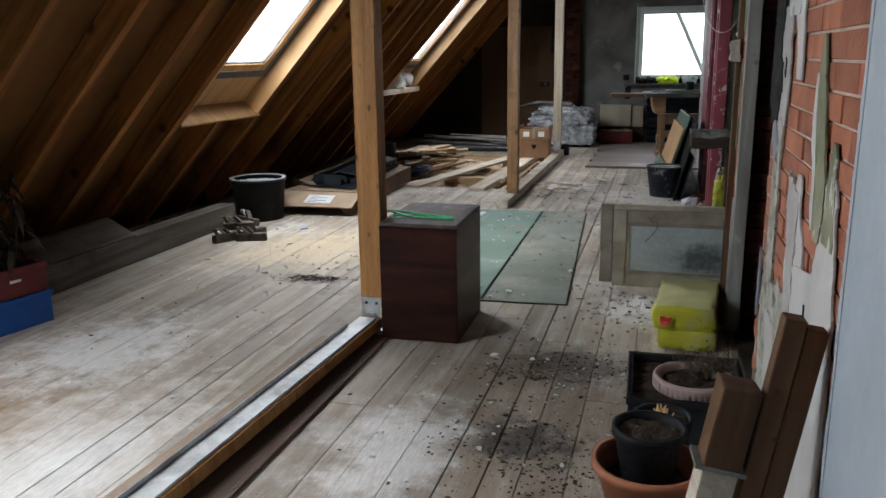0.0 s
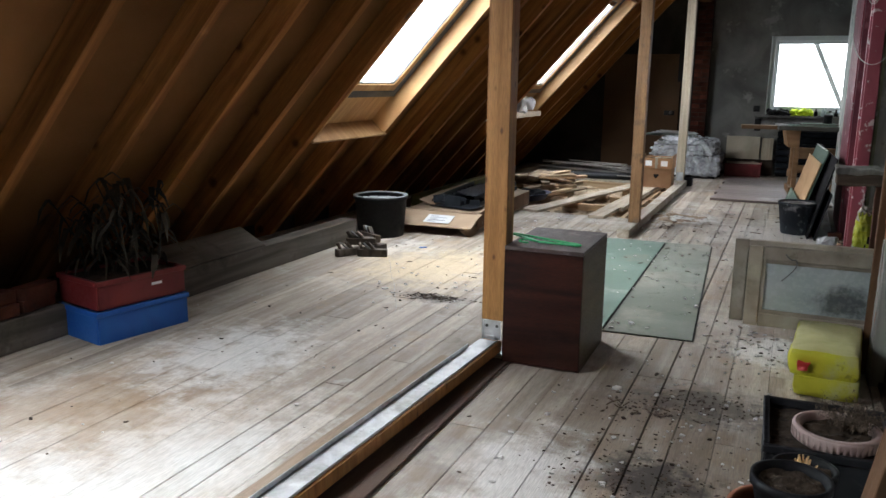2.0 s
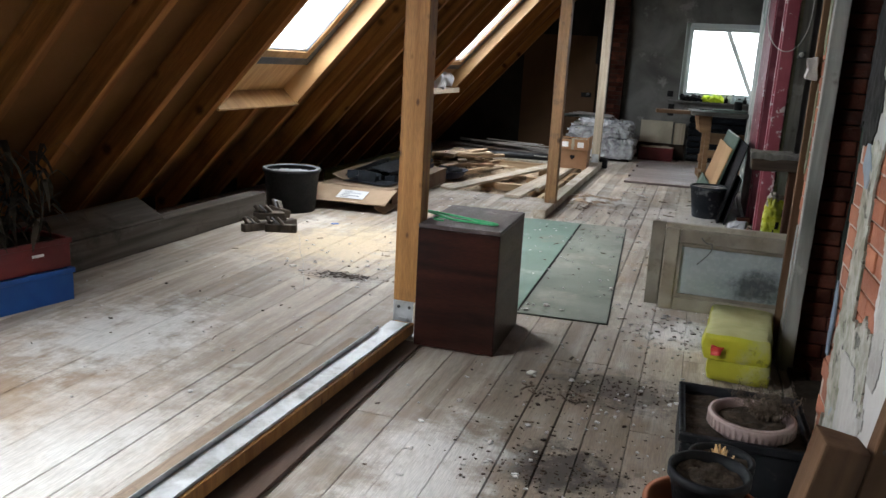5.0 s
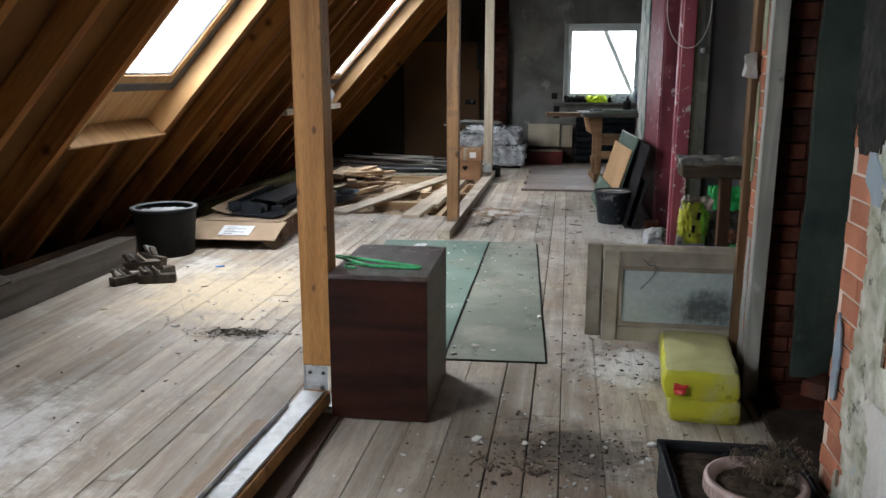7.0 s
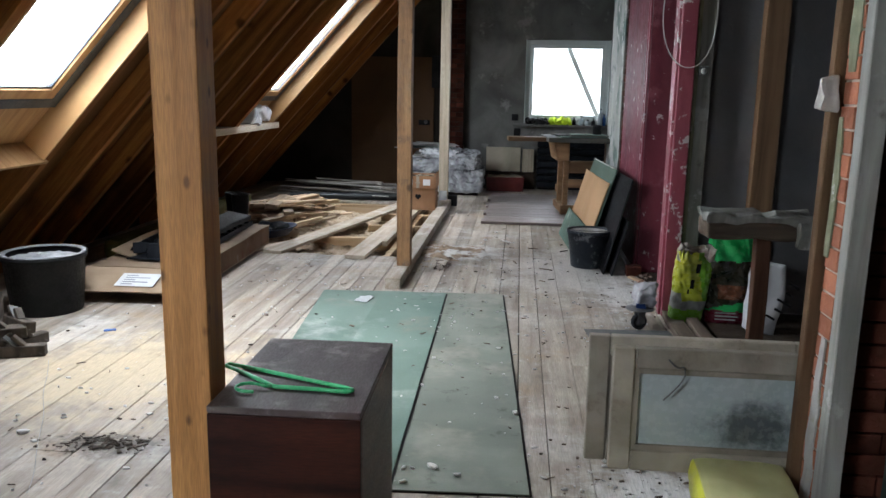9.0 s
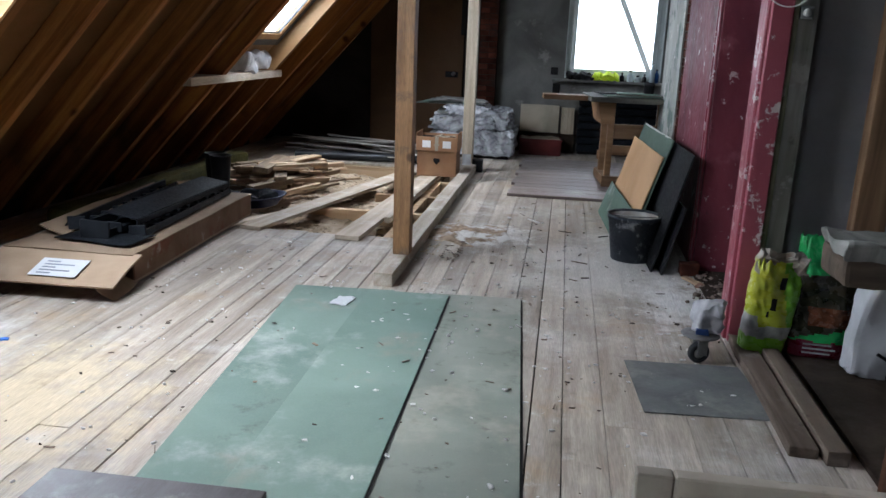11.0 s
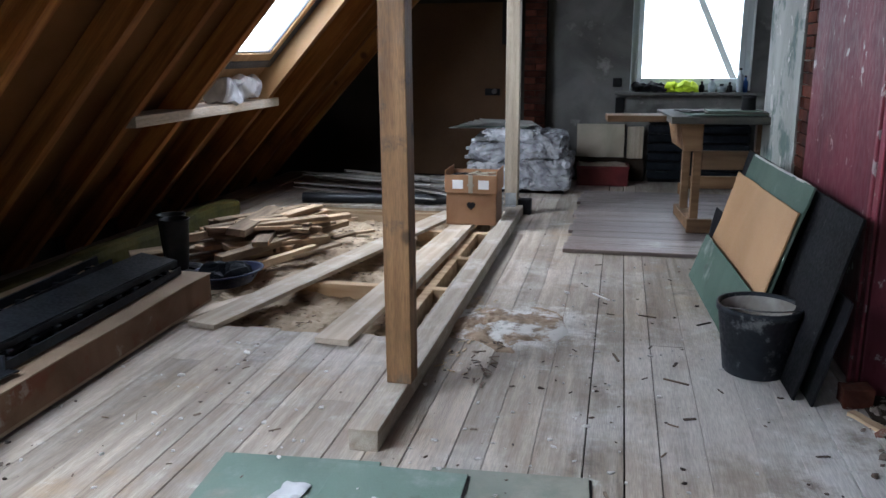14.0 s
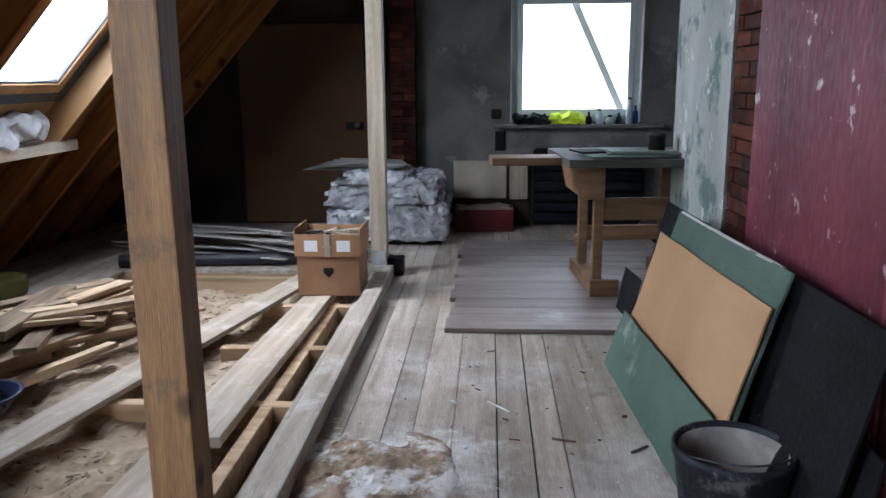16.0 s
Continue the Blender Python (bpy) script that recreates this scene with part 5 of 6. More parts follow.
for i, (x, y, z, w, d, r, mm) in enumerate([(0.12, 11.78, 0.987, 0.55, 0.42, 9, m_greenboard), (0.22, 11.80, 0.999, 0.46, 0.36, -2, m_benchtop), (-0.10, 11.86, 0.999, 0.20, 0.25, 16, m_slate), (0.20, 11.74, 1.011, 0.40, 0.22, 4, m_greenboard)]):
    t = part("board_offcut", one(-w / 2, w / 2, -d / 2, d / 2, 0, 0.010, 0.001), mm)
    tagged(t, "thin board offcut lying on the workbench", "board", "offcuts on the bench").matrix_world = pose(x, y, z, 0, 0, r)
t = tub("tin_can", "small dark tin can on the workbench", pose(0.31, 11.74, 1.022), 0.05, 0.05, 0.11, 0.8, m_black, m_soil, 0.003, "can")

# window in the far wall
m_frame = surface("white_window_frame", (0.66, 0.72, 0.71), (0.76, 0.82, 0.81), (1, 1, 1), 4, 0.5, 0.05, 60, stains=(((0.25, 0.30, 0.27), 4, 0.58, 0.72, 0.6),))
WX0, WX1, WZ0, WZ1, WY = -0.56, 0.74, 1.03, 2.31, 14.65
win = structure("window_4", box(box(box(box(bmesh.new(), WX0, WX0 + 0.07, WY + 0.10, WY + 0.17, WZ0, WZ1, 0.004), WX1 - 0.07, WX1, WY + 0.10, WY + 0.17, WZ0, WZ1, 0.004), WX0 + 0.07, WX1 - 0.07, WY + 0.10, WY + 0.17, WZ0, WZ0 + 0.07, 0.004), WX0 + 0.07, WX1 - 0.07, WY + 0.10, WY + 0.17, WZ1 - 0.07, WZ1, 0.004), m_frame, "white framed gable window with bright daylight")
a, b, c, d = WX0 + 0.072, WX1 - 0.072, WZ0 + 0.072, WZ1 - 0.072
part("sash", box(box(box(box(bmesh.new(), a, a + 0.055, WY + 0.085, WY + 0.135, c, d, 0.004), b - 0.055, b, WY + 0.085, WY + 0.135, c, d, 0.004), a + 0.055, b - 0.055, WY + 0.085, WY + 0.135, c, c + 0.06, 0.004), a + 0.055, b - 0.055, WY + 0.085, WY + 0.135, d - 0.055, d, 0.004), m_frame, win)
pane = part("pane", one(a + 0.056, b - 0.056, WY + 0.112, WY + 0.118, c + 0.061, d - 0.056), m_glass, win)
pane.visible_shadow = False
structure("window_sill_4", one(-0.72, 0.95, 14.50, 14.745, 0.985, 1.018, 0.004), m_plaster, "rough plaster window sill")
m_pale = surface("pale_outdoor_timber", (0.55, 0.55, 0.53), (0.68, 0.68, 0.66), (1, 1, 1), 4, 0.8, 0.1, 60)
part("brace", one(-0.035, 0.035, -0.03, 0.03, -0.85, 0.85, 0, pose(0.36, 15.25, 1.72, 0, -25, 0)), m_pale, win, "pale diagonal timber brace outside")
part("reveal", one(WX1 - 0.012, WX1 - 0.001, WY + 0.002, WY + 0.098, WZ0, WZ1), m_frame, win)
part("reveal", one(WX0 + 0.001, WX0 + 0.012, WY + 0.002, WY + 0.098, WZ0, WZ1), m_frame, win)
m_neon = surface("neon_yellow_cloth", (0.55, 0.72, 0.02), (0.70, 0.85, 0.05), (1, 1, 1), 9, 0.7, 0.2, 40)
t = part("safety_vest", roughen(one(-0.16, 0.18, -0.05, 0.05, -0.01, 0.08, 0.02), 0.06, 16, 6), m_neon)
tagged(t, "crumpled neon yellow cloth on the window sill", "cloth").matrix_world = pose(0.0, 14.60, 1.03)
t = part("glove_heap", roughen(one(-0.18, 0.18, -0.05, 0.05, -0.01, 0.07, 0.02), 0.06, 17, 6), m_black)
tagged(t, "dark crumpled work gloves on the window sill", "gloves").matrix_world = pose(-0.34, 14.60, 1.03)
m_clear = surface("cloudy_plastic", (0.42, 0.50, 0.54), (0.56, 0.63, 0.66), (1, 1, 1), 6, 0.25, 0.0, 60)
for i, (x, h, r, mm) in enumerate([(0.22, 0.10, 0.03, m_black), (0.33, 0.13, 0.04, m_clear), (0.43, 0.07, 0.045, m_clear), (0.52, 0.09, 0.03, m_black), (0.62, 0.24, 0.035, m_clear), (0.68, 0.16, 0.03, m_blue)]):
    t = thing("bottle", "small bottle or jar standing on the window sill", "bottle", pose(x, 14.6 + 0.03 * (i % 2), 1.018), "things on the sill")
    part("body", lathe([(0, 0), (r, 0), (r, h * 0.7), (r * 0.4, h * 0.85), (r * 0.4, h), (0, h)], 16), mm, t)
    part("cap", lathe([(0, h + 0.001), (r * 0.45, h + 0.001), (r * 0.45, h + 0.02), (0, h + 0.02)], 12), m_black, t)
t = part("wall_box", one(-0.05, 0.05, -0.02, 0.0, -0.05, 0.05, 0.01), m_black)
tagged(t, "round dark wall box on the plaster", "socket").matrix_world = pose(-0.70, FAR_Y - 0.001, 1.12)
t = part("wall_box", one(-0.05, 0.05, -0.02, 0.0, -0.10, 0.10, 0.01), m_black)
tagged(t, "dark open cable box on the plaster", "socket").matrix_world = pose(-0.66, FAR_Y - 0.001, 0.85)

# gable: hardboard door, brick chimney breast, dark niche
door = structure("door_1", one(-3.30, -1.98, FAR_Y - 0.045, FAR_Y - 0.003, 0.02, 2.02, 0.004), m_hardboard, "brown hardboard panel door in the gable")
part("door_handle", lathe([(0, 0), (0.03, 0), (0.03, 0.01), (0.012, 0.02), (0.012, 0.05), (0.028, 0.06), (0.028, 0.08), (0, 0.085)], 16, pose(-2.10, FAR_Y - 0.046, 1.02, 90, 0, 0)), m_steel, door, "dull metal knob")
part("latch_plate", one(-2.22, -2.04, FAR_Y - 0.055, FAR_Y - 0.047, 0.97, 1.05, 0.003), m_black, door)
structure("trim_dark_board", one(-2.02, -1.80, FAR_Y - 0.06, FAR_Y - 0.003, 1.55, 2.05), m_black, "dark board on the gable wall")
structure("chimney_backing", one(-1.74, -1.50, FAR_Y - 0.16, FAR_Y - 0.003, 0, CEIL - 0.02), m_darkmortar, "dark brick chimney edge")
m_dusk = surface("dark_blue_tarpaulin", (0.005, 0.007, 0.010), (0.014, 0.017, 0.022), (1, 1, 1), 5, 0.7, 0.2, 30, spec=0.12)
t = thing("radiator", "dark ribbed radiator under the window", "radiator", pose(0.15, 14.58, 0))
for i in range(7):
    part("rib", one(-0.48, 0.62, -0.06, 0.06, 0.04 + i * 0.105, 0.13 + i * 0.105, 0.02), m_dusk, t)
part("backing", one(-0.46, 0.6, 0.0, 0.065, 0.0, 0.78), m_black, t)
t = part("wall_panel", roughen(one(-0.27, 0.27, -0.015, 0.015, 0, 0.38, 0.003), 0.006, 5, 3), m_osb)
tagged(t, "grey-beige broken board on the wall base", "board").matrix_world = pose(-0.86, FAR_Y - 0.03, 0.27)
structure("wall_base_ledge", one(-1.2, -0.36, FAR_Y - 0.06, FAR_Y - 0.003, 0.0, 0.268), m_darkpit, "dark wall base ledge")
t = part("wall_panel", roughen(one(-0.09, 0.09, -0.015, 0.015, 0, 0.36, 0.003), 0.006, 5, 3), m_greypost)
tagged(t, "pale wooden board leaning under the window", "board").matrix_world = pose(-0.47, FAR_Y - 0.09, 0.27)
t = crate("plastic_crate", "dark red plastic crate with rubbish by the wall", pose(-0.82, 14.36, 0.0, 0, 0, 2), 0.56, 0.34, 0.22, m_redcrate)
part("rubbish", roughen(one(-0.25, 0.25, -0.14, 0.14, 0.02, 0.22), 0.035, 12, 4), m_osb, t)

# plastic-wrapped bale of boards
m_wrap = surface("crumpled_clear_plastic", (0.26, 0.27, 0.29), (0.56, 0.57, 0.60), (1, 1, 1), 8, 0.10, 0.5, 14, stains=(((0.12, 0.12, 0.13), 5, 0.56, 0.66, 0.8),), coat=0.6)
t = thing("wrapped_bale", "stack of white panels wrapped in crumpled clear plastic", "bale", pose(-1.70, 13.85, 0.0) @ Matrix.Diagonal((1.0, 0.9, 0.95, 1)))
part("skid", one(-0.45, 0.50, -0.30, 0.30, 0.0, 0.06, 0.005), m_black, t)
rw = random.Random(17)
for i in range(13):
    a, b = -0.46 + rw.uniform(-0.10, 0.08), 0.46 - 0.02 * i + rw.uniform(-0.10, 0.08)
    z = 0.062 + i * 0.049
    part("panel", roughen(one(a, b, -0.36, 0.36, z, z + 0.034, 0.003, pose(0, 0, 0, rw.uniform(-2, 2), rw.uniform(-2, 2), rw.uniform(-9, 9))), 0.016, 5, 4, i), (m_paper, m_slab_grey, m_packet, m_slab_grey)[i % 4], t)
for i, (x0, x1, z0, z1) in enumerate([(-0.52, 0.10, 0.08, 0.34), (-0.05, 0.56, 0.05, 0.40), (-0.50, 0.30, 0.36, 0.56), (0.0, 0.50, 0.40, 0.66), (-0.35, 0.2, 0.58, 0.71)]):
    bm = roughen(one(x0, x1, -0.41, 0.37, z0, z1, 0.04), 0.05, 7, 7, 3.0 + i)
    part("plastic_fold", roughen(bm, 0.022, 24, 1, 9.0 + i), m_wrap, t, "crumpled clear plastic wrap")
for i in range(5):
    part("loose_sheet", one(-0.72 + 0.06 * i, 0.1, -0.30, 0.20, 0.715 + 0.012 * i, 0.722 + 0.012 * i, 0, pose(0, 0, 0, 0, -1 + i, 5 * i - 8)), m_greenboard if i == 1 else m_slab_grey, t)

# ---- open floor pit with sand, joists and planks ----
PX0, PX1, PY0, PY1 = -3.75, -1.70, 9.02, 12.55
m_sand = surface("straw_and_clay_infill", (0.42, 0.31, 0.20), (0.68, 0.54, 0.39), (1, 1, 1), 7, 0.97, 0.8, 30, coord="World", stains=(((0.10, 0.07, 0.045), 6, 0.57, 0.7, 0.7), ((0.58, 0.50, 0.38), 18, 0.62, 0.70, 0.6)))
bm = bmesh.new()
bmesh.ops.create_grid(bm, x_segments=70, y_segments=110, size=1)
for v in bm.verts:
    v.co = Vector(((PX0 + PX1) / 2 + v.co.x * (PX1 - PX0) / 2, (PY0 + PY1) / 2 + v.co.y * (PY1 - PY0) / 2, 0))
    hill = math.exp(-((v.co.x + 2.95) / 0.55) ** 2 - ((v.co.y - 10.9) / 1.1) ** 2)
    v.co.z = -0.13 + 0.15 * hill + 0.045 * noise.noise(v.co * 2.5) + 0.03 * noise.noise(v.co * 9) + 0.015 * noise.noise(v.co * 27)
structure("infill", bm, m_sand, "clay and straw infill in the open floor")
m_joist = surface("pale_brown_joist", (0.34, 0.22, 0.12), (0.52, 0.37, 0.23), (0.6, 7, 7), 2, 0.8, 0.2, 40, coord="World")
structure("pit_wall", box(box(box(bmesh.new(), PX0, PX1, PY0 - 0.06, PY0 - 0.002, -0.30, -0.028), PX0, PX1 + 0.02, PY1 + 0.002, PY1 + 0.06, -0.30, -0.004), PX0 - 0.06, PX0 - 0.002, PY0 - 0.06, PY1, -0.30, -0.028), m_joist, "timber edges of the open floor")
for y, x0 in ((9.95, -2.75), (10.75, -2.3), (11.6, -2.3), (12.35, -3.4)):
    structure("joist", one(x0, PX1 + 0.02, y, y + 0.07, -0.16, -0.012, 0.004), m_joist, "pale cross joist in the open floor")
structure("joist", one(-1.84, -1.78, 9.03, 12.3, -0.14, -0.014, 0.004), m_joist, "pale joist beside the sill")
m_plank = surface("dusty_grey_brown_plank", (0.42, 0.335, 0.245), (0.62, 0.53, 0.42), (7, 0.45, 7), 2.2, 0.75, 0.2, 40, stains=((WHITE_DUST, 3, 0.5, 0.7, 0.5), ((0.14, 0.10, 0.07), 3.5, 0.58, 0.74, 0.6)))


def plank(label, xa, ya, xb, yb, z, w, th, rx=0.0):
    ln = math.hypot(xb - xa, yb - ya)
    t = part("plank", roughen(one(-w / 2, w / 2, 0, ln, 0, th, 0.003), 0.004, 3, 2), m_plank)
    tagged(t, label, "plank", "planks over the open floor").matrix_world = pose(xa, ya, z, rx, 0, -math.degrees(math.atan2(xb - xa, yb - ya)))
    return t


plank("long dusty plank laid across the open floor", -2.86, 8.95, -2.13, 12.30, 0.002, 0.19, 0.03)
plank("dusty plank laid along the open floor", -2.06, 8.84, -1.92, 12.0, 0.004, 0.19, 0.035)
plank("narrow dusty plank beside the sill", -1.90, 9.5, -1.86, 11.5, 0.0, 0.05, 0.05)
plank("dark narrow plank across the open floor", -3.1, 8.95, -2.62, 9.9, 0.0, 0.10, 0.02)
m_navy = surface("navy_blue_plastic", (0.006, 0.012, 0.045), (0.014, 0.028, 0.09), (1, 1, 1), 5, 0.4, 0.05, 60, spec=0.25)
t = thing("plastic_basin", "navy blue plastic basin full of dark rags", "basin", pose(-3.06, 9.66, 0.036, 3, -4, 25) @ Matrix.Diagonal((1.35, 1, 1, 1)))
part("bowl", lathe([(0, 0.004), (0.10, 0.0), (0.115, 0.006), (0.165, 0.085), (0.178, 0.088), (0.178, 0.095), (0.160, 0.094), (0.108, 0.014), (0, 0.012)], 36), m_navy, t)
part("rag_bundle", roughen(one(-0.11, 0.11, -0.10, 0.10, 0.03, 0.12, 0.03), 0.05, 14, 7), m_dusk, t, "dark crumpled rag bundle")

# pile of offcuts
rp = random.Random(11)
m_off = surface("split_timber_offcut", (0.22, 0.14, 0.082), (0.54, 0.40, 0.26), (7, 0.6, 7), 2.4, 0.8, 0.2, 40, vary=0.22, stains=(((0.10, 0.07, 0.05), 4, 0.58, 0.72, 0.6),))
for i in range(64):
    ln, w, th = rp.uniform(0.35, 1.0), rp.uniform(0.05, 0.14), rp.uniform(0.02, 0.055)
    lay = i // 14
    t = part("timber_offcut", one(-w / 2, w / 2, -ln / 2, ln / 2, 0, th, 0.003), m_off)
    tagged(t, "short split timber offcut in the pile", "timber", "pile of offcuts")
    u = rp.uniform(-1, 1)
    t.matrix_world = pose(-3.30 + u * (0.42 - 0.05 * lay) + 0.05 * rp.uniform(-1, 1), 10.75 + rp.uniform(-0.75, 0.75) * (1 - 0.13 * lay), -0.015 + lay * 0.058 + 0.02 * rp.random(), rp.uniform(-5, 5), rp.uniform(-8, 8), rp.choice((-46, -36, -40, -50, -32, -42, -38, -28, 12)) + rp.uniform(-9, 9))

# boots, drain pipe, laths
def boot(m):
    t = thing("rubber_boot", "black rubber boot standing by the carton", "boot", m, "rubber boots")
    part("shaft", lathe([(0.05, 0.06), (0.055, 0.12), (0.065, 0.22), (0.075, 0.36), (0.08, 0.37), (0.07, 0.37), (0.05, 0.1)], 20), m_black, t)
    part("foot", roughen(one(-0.05, 0.05, -0.20, 0.06, 0.0, 0.10, 0.03), 0.003, 6, 2), m_black, t)
    part("sole", one(-0.048, 0.048, -0.195, 0.06, -0.001, 0.02, 0.008), m_redcrate, t)
    return t


boot(pose(-3.40, 9.66, 0.0, 0, 0, 68) @ Matrix.Diagonal((1.2, 1.2, 1.22, 1)))
boot(pose(-3.52, 9.82, 0.0, 0, 0, 80) @ Matrix.Diagonal((1.2, 1.2, 1.2, 1)))
rl = random.Random(3)
m_slat = surface("grey_thin_lath", (0.12, 0.11, 0.10), (0.34, 0.32, 0.29), (7, 0.6, 7), 2.4, 0.8, 0.15, 40, vary=0.2)
for i in range(30):
    ln = rl.uniform(1.0, 2.0)
    t = part("lath", one(-0.022, 0.022, -ln / 2, ln / 2, 0, 0.010), m_slat)
    tagged(t, "thin grey lath in a heap of laths", "lath", "heap of laths").matrix_world = pose(-2.85 + rl.uniform(-0.5, 0.5), 13.15 + rl.uniform(-0.25, 0.25), 0.012 + i * 0.0065, rl.uniform(-2, 2), rl.uniform(-3, 3), 70 + rl.uniform(-14, 14))
m_pipe = surface("dark_plastic_pipe", (0.012, 0.014, 0.017), (0.03, 0.034, 0.04), (1, 1, 1), 4, 0.45, 0.03, 60)
t = part("drain_pipe", bmesh.new(), m_pipe)
bm = bmesh.new()
tube(bm, 0.05, 0.05, -1.0, 1.0, 20)
bm.to_mesh(t.data)
tagged(t, "dark plastic drain pipe lying on the floor", "pipe").matrix_world = pose(-2.75, 12.72, 0.055, 0, 90, 6)
m_yw = surface("yellow_green_insulation", (0.05, 0.046, 0.006), (0.10, 0.088, 0.012), (1, 1, 1), 4, 0.8, 0.3, 30)
t = part("foil_roll", roughen(one(-0.09, 0.09, -1.8, 1.6, 0, 0.19, 0.05), 0.03, 4, 6), m_yw)
tagged(t, "long yellow plastic roll lying along the eaves", "roll").matrix_world = pose(-4.1, 10.2, 0.0, 0, 0, 0)

# cardboard boxes on the planks
def carton(m, w, d, h, lidless):
    t = thing("cardboard_box", "brown cardboard fruit box with paper labels", "box", m, "stacked boxes")
    part("bottom", one(-w / 2 + 0.008, w / 2 - 0.008, -d / 2 + 0.008, d / 2 - 0.008, 0, 0.006), m_brownbox, t)
    for s in (-1, 1):
        part("long_side", one(-w / 2, w / 2, s * d / 2 - 0.004, s * d / 2 + 0.004, 0, h, 0.001), m_brownbox, t)
        part("short_side", one(s * w / 2 - 0.004, s * w / 2 + 0.004, -d / 2 + 0.005, d / 2 - 0.005, 0, h * (1.25 if lidless else 1), 0.001), m_brownbox, t)
    return t


m_brownbox = surface("brown_printed_cardboard", (0.30, 0.155, 0.075), (0.40, 0.22, 0.115), (1, 1, 1), 3, 0.75, 0.05, 90)
t = carton(pose(-1.85, 11.86, 0.045, 0, 0, 1), 0.42, 0.36, 0.27, False)
bm = bmesh.new()
for s in (-1, 1):
    tube(bm, 0.020, 0.020, 0, 0.002, 16, pose(s * 0.017, -0.184, 0.175, 90, 0, 0))
box(bm, -0.024, 0.024, -0.1862, -0.1842, -0.024, 0.024, 0, pose(0, 0, 0.160, 0, 45, 0))
part("hand_hole", bm, m_black, t, "heart-shaped hand hole")
part("lid", one(-0.205, 0.205, -0.175, 0.175, 0.262, 0.27), m_brownbox, t)
t = carton(pose(-1.85, 11.86, 0.318, 0, 0, 0), 0.44, 0.38, 0.15, True)
for sx in (-0.11, 0.11):
    part("label_sheet", one(sx - 0.045, sx + 0.045, -0.198, -0.195, 0.035, 0.11), m_paper, t, "white paper label")
part("strap", box(one(-0.018, 0.018, -0.199, -0.195, 0.0, 0.15), -0.03, 0.03, -0.2, -0.195, 0.06, 0.075), m_osb, t)
part("filling", roughen(one(-0.19, 0.19, -0.16, 0.16, 0.02, 0.12), 0.04, 14, 6), m_oldwood, t, "jumbled brown scraps")
for i in range(14):
    part("scrap", one(-0.008, 0.008, -0.05 - 0.004 * i, 0.05, 0, 0.006, 0, pose(-0.15 + 0.30 * ((i * 5) % 14) / 13, -0.10 + 0.02 * (i % 9), 0.12 + 0.006 * (i % 5), 10 - 4 * (i % 6), 12 * (i % 3) - 12, 37 * i)), m_osb if i % 3 else m_dusk, t)

# ---- debris ----
m_rubble = surface("brick_and_plaster_rubble", (0.07, 0.048, 0.036), (0.22, 0.18, 0.15), (1, 1, 1), 9, 0.95, 0.4, 40, coord="World", stains=(((0.22, 0.08, 0.05), 6, 0.56, 0.62, 0.8), ((0.62, 0.60, 0.57), 8, 0.60, 0.66, 0.8)))
rd = random.Random(21)
m_chip = surface("white_plaster_crumb", (0.52, 0.51, 0.49), (0.74, 0.73, 0.70), (1, 1, 1), 9, 0.9, 0.2, 50, vary=0.15)
m_chipd = surface("dark_wood_chip", (0.05, 0.038, 0.03), (0.15, 0.11, 0.08), (1, 1, 1), 9, 0.9, 0.2, 50, vary=0.3)


def crumbs(name, label, count, spread, size, material, flat=0.6):
    """Loose crumbs lying on the floor, denser around some centres."""
    bm = bmesh.new()
    for i in range(count):
        cx, cy, rx, ry = spread[i % len(spread)]
        x, y = rd.gauss(cx, rx), rd.gauss(cy, ry)
        if x > 0.4 or x < -3.7 or (PX0 - 0.1 < x < PX1 + 0.05 and PY0 - 0.15 < y < PY1 + 0.1) or y > 14.3 or y < -1.5 or (-1.5 < x < -1.0 and 3.85 < y < 4.55) or -1.8 < x < -1.48 or (-3.3 < x < -2.3 and 1 < y < 1.4):
            continue
        s = size * rd.uniform(0.35, 1.3) ** 1.5
        v = bmesh.ops.create_icosphere(bm, subdivisions=1, radius=s, matrix=pose(x, y, s * flat * 0.5 + (0.014 if -2.0 < x < -0.5 and 4.7 < y < 7.8 else 0.002), 0, 0, rd.uniform(0, 360)) @ Matrix.Diagonal((rd.uniform(0.6, 1.8), rd.uniform(0.5, 1), flat, 1)))["verts"]
        for q in v:
            q.co += Vector((rd.uniform(-1, 1), rd.uniform(-1, 1), 0)) * s * 0.3
    return tagged(part(name, bm, material), label, "debris", "", "stuff")


ALL = [(-2.7, 4, 0.8, 1.6), (-0.5, 5.5, 0.5, 2), (-1.3, 6.5, 0.6, 1), (-0.5, 3.2, 0.35, 0.5), (-0.6, 9, 0.6, 1.3), (-2.3, 7.6, 0.6, 0.8), (-0.1, 4.7, 0.2, 0.25)]
crumbs("plaster_crumbs", "white plaster crumbs scattered over the floor", 700, ALL, 0.008, m_chip)
crumbs("plaster_lumps", "white plaster lumps scattered over the floor", 80, ALL + [(-0.38, 3.75, 0.2, 0.12), (-0.12, 4.75, 0.15, 0.12), (-0.95, 2.7, 0.15, 0.3)], 0.013, m_chip)
crumbs("wood_chips", "dark wood chips and dirt on the floor", 900, ALL + [(-0.4, 2.9, 0.2, 0.2), (-0.35, 3.7, 0.3, 0.2), (-2.33, 4.94, 0.16, 0.05), (-2.33, 4.94, 0.12, 0.05), (-0.66, 3.57, 0.13, 0.07)], 0.007, m_chipd, 0.35)
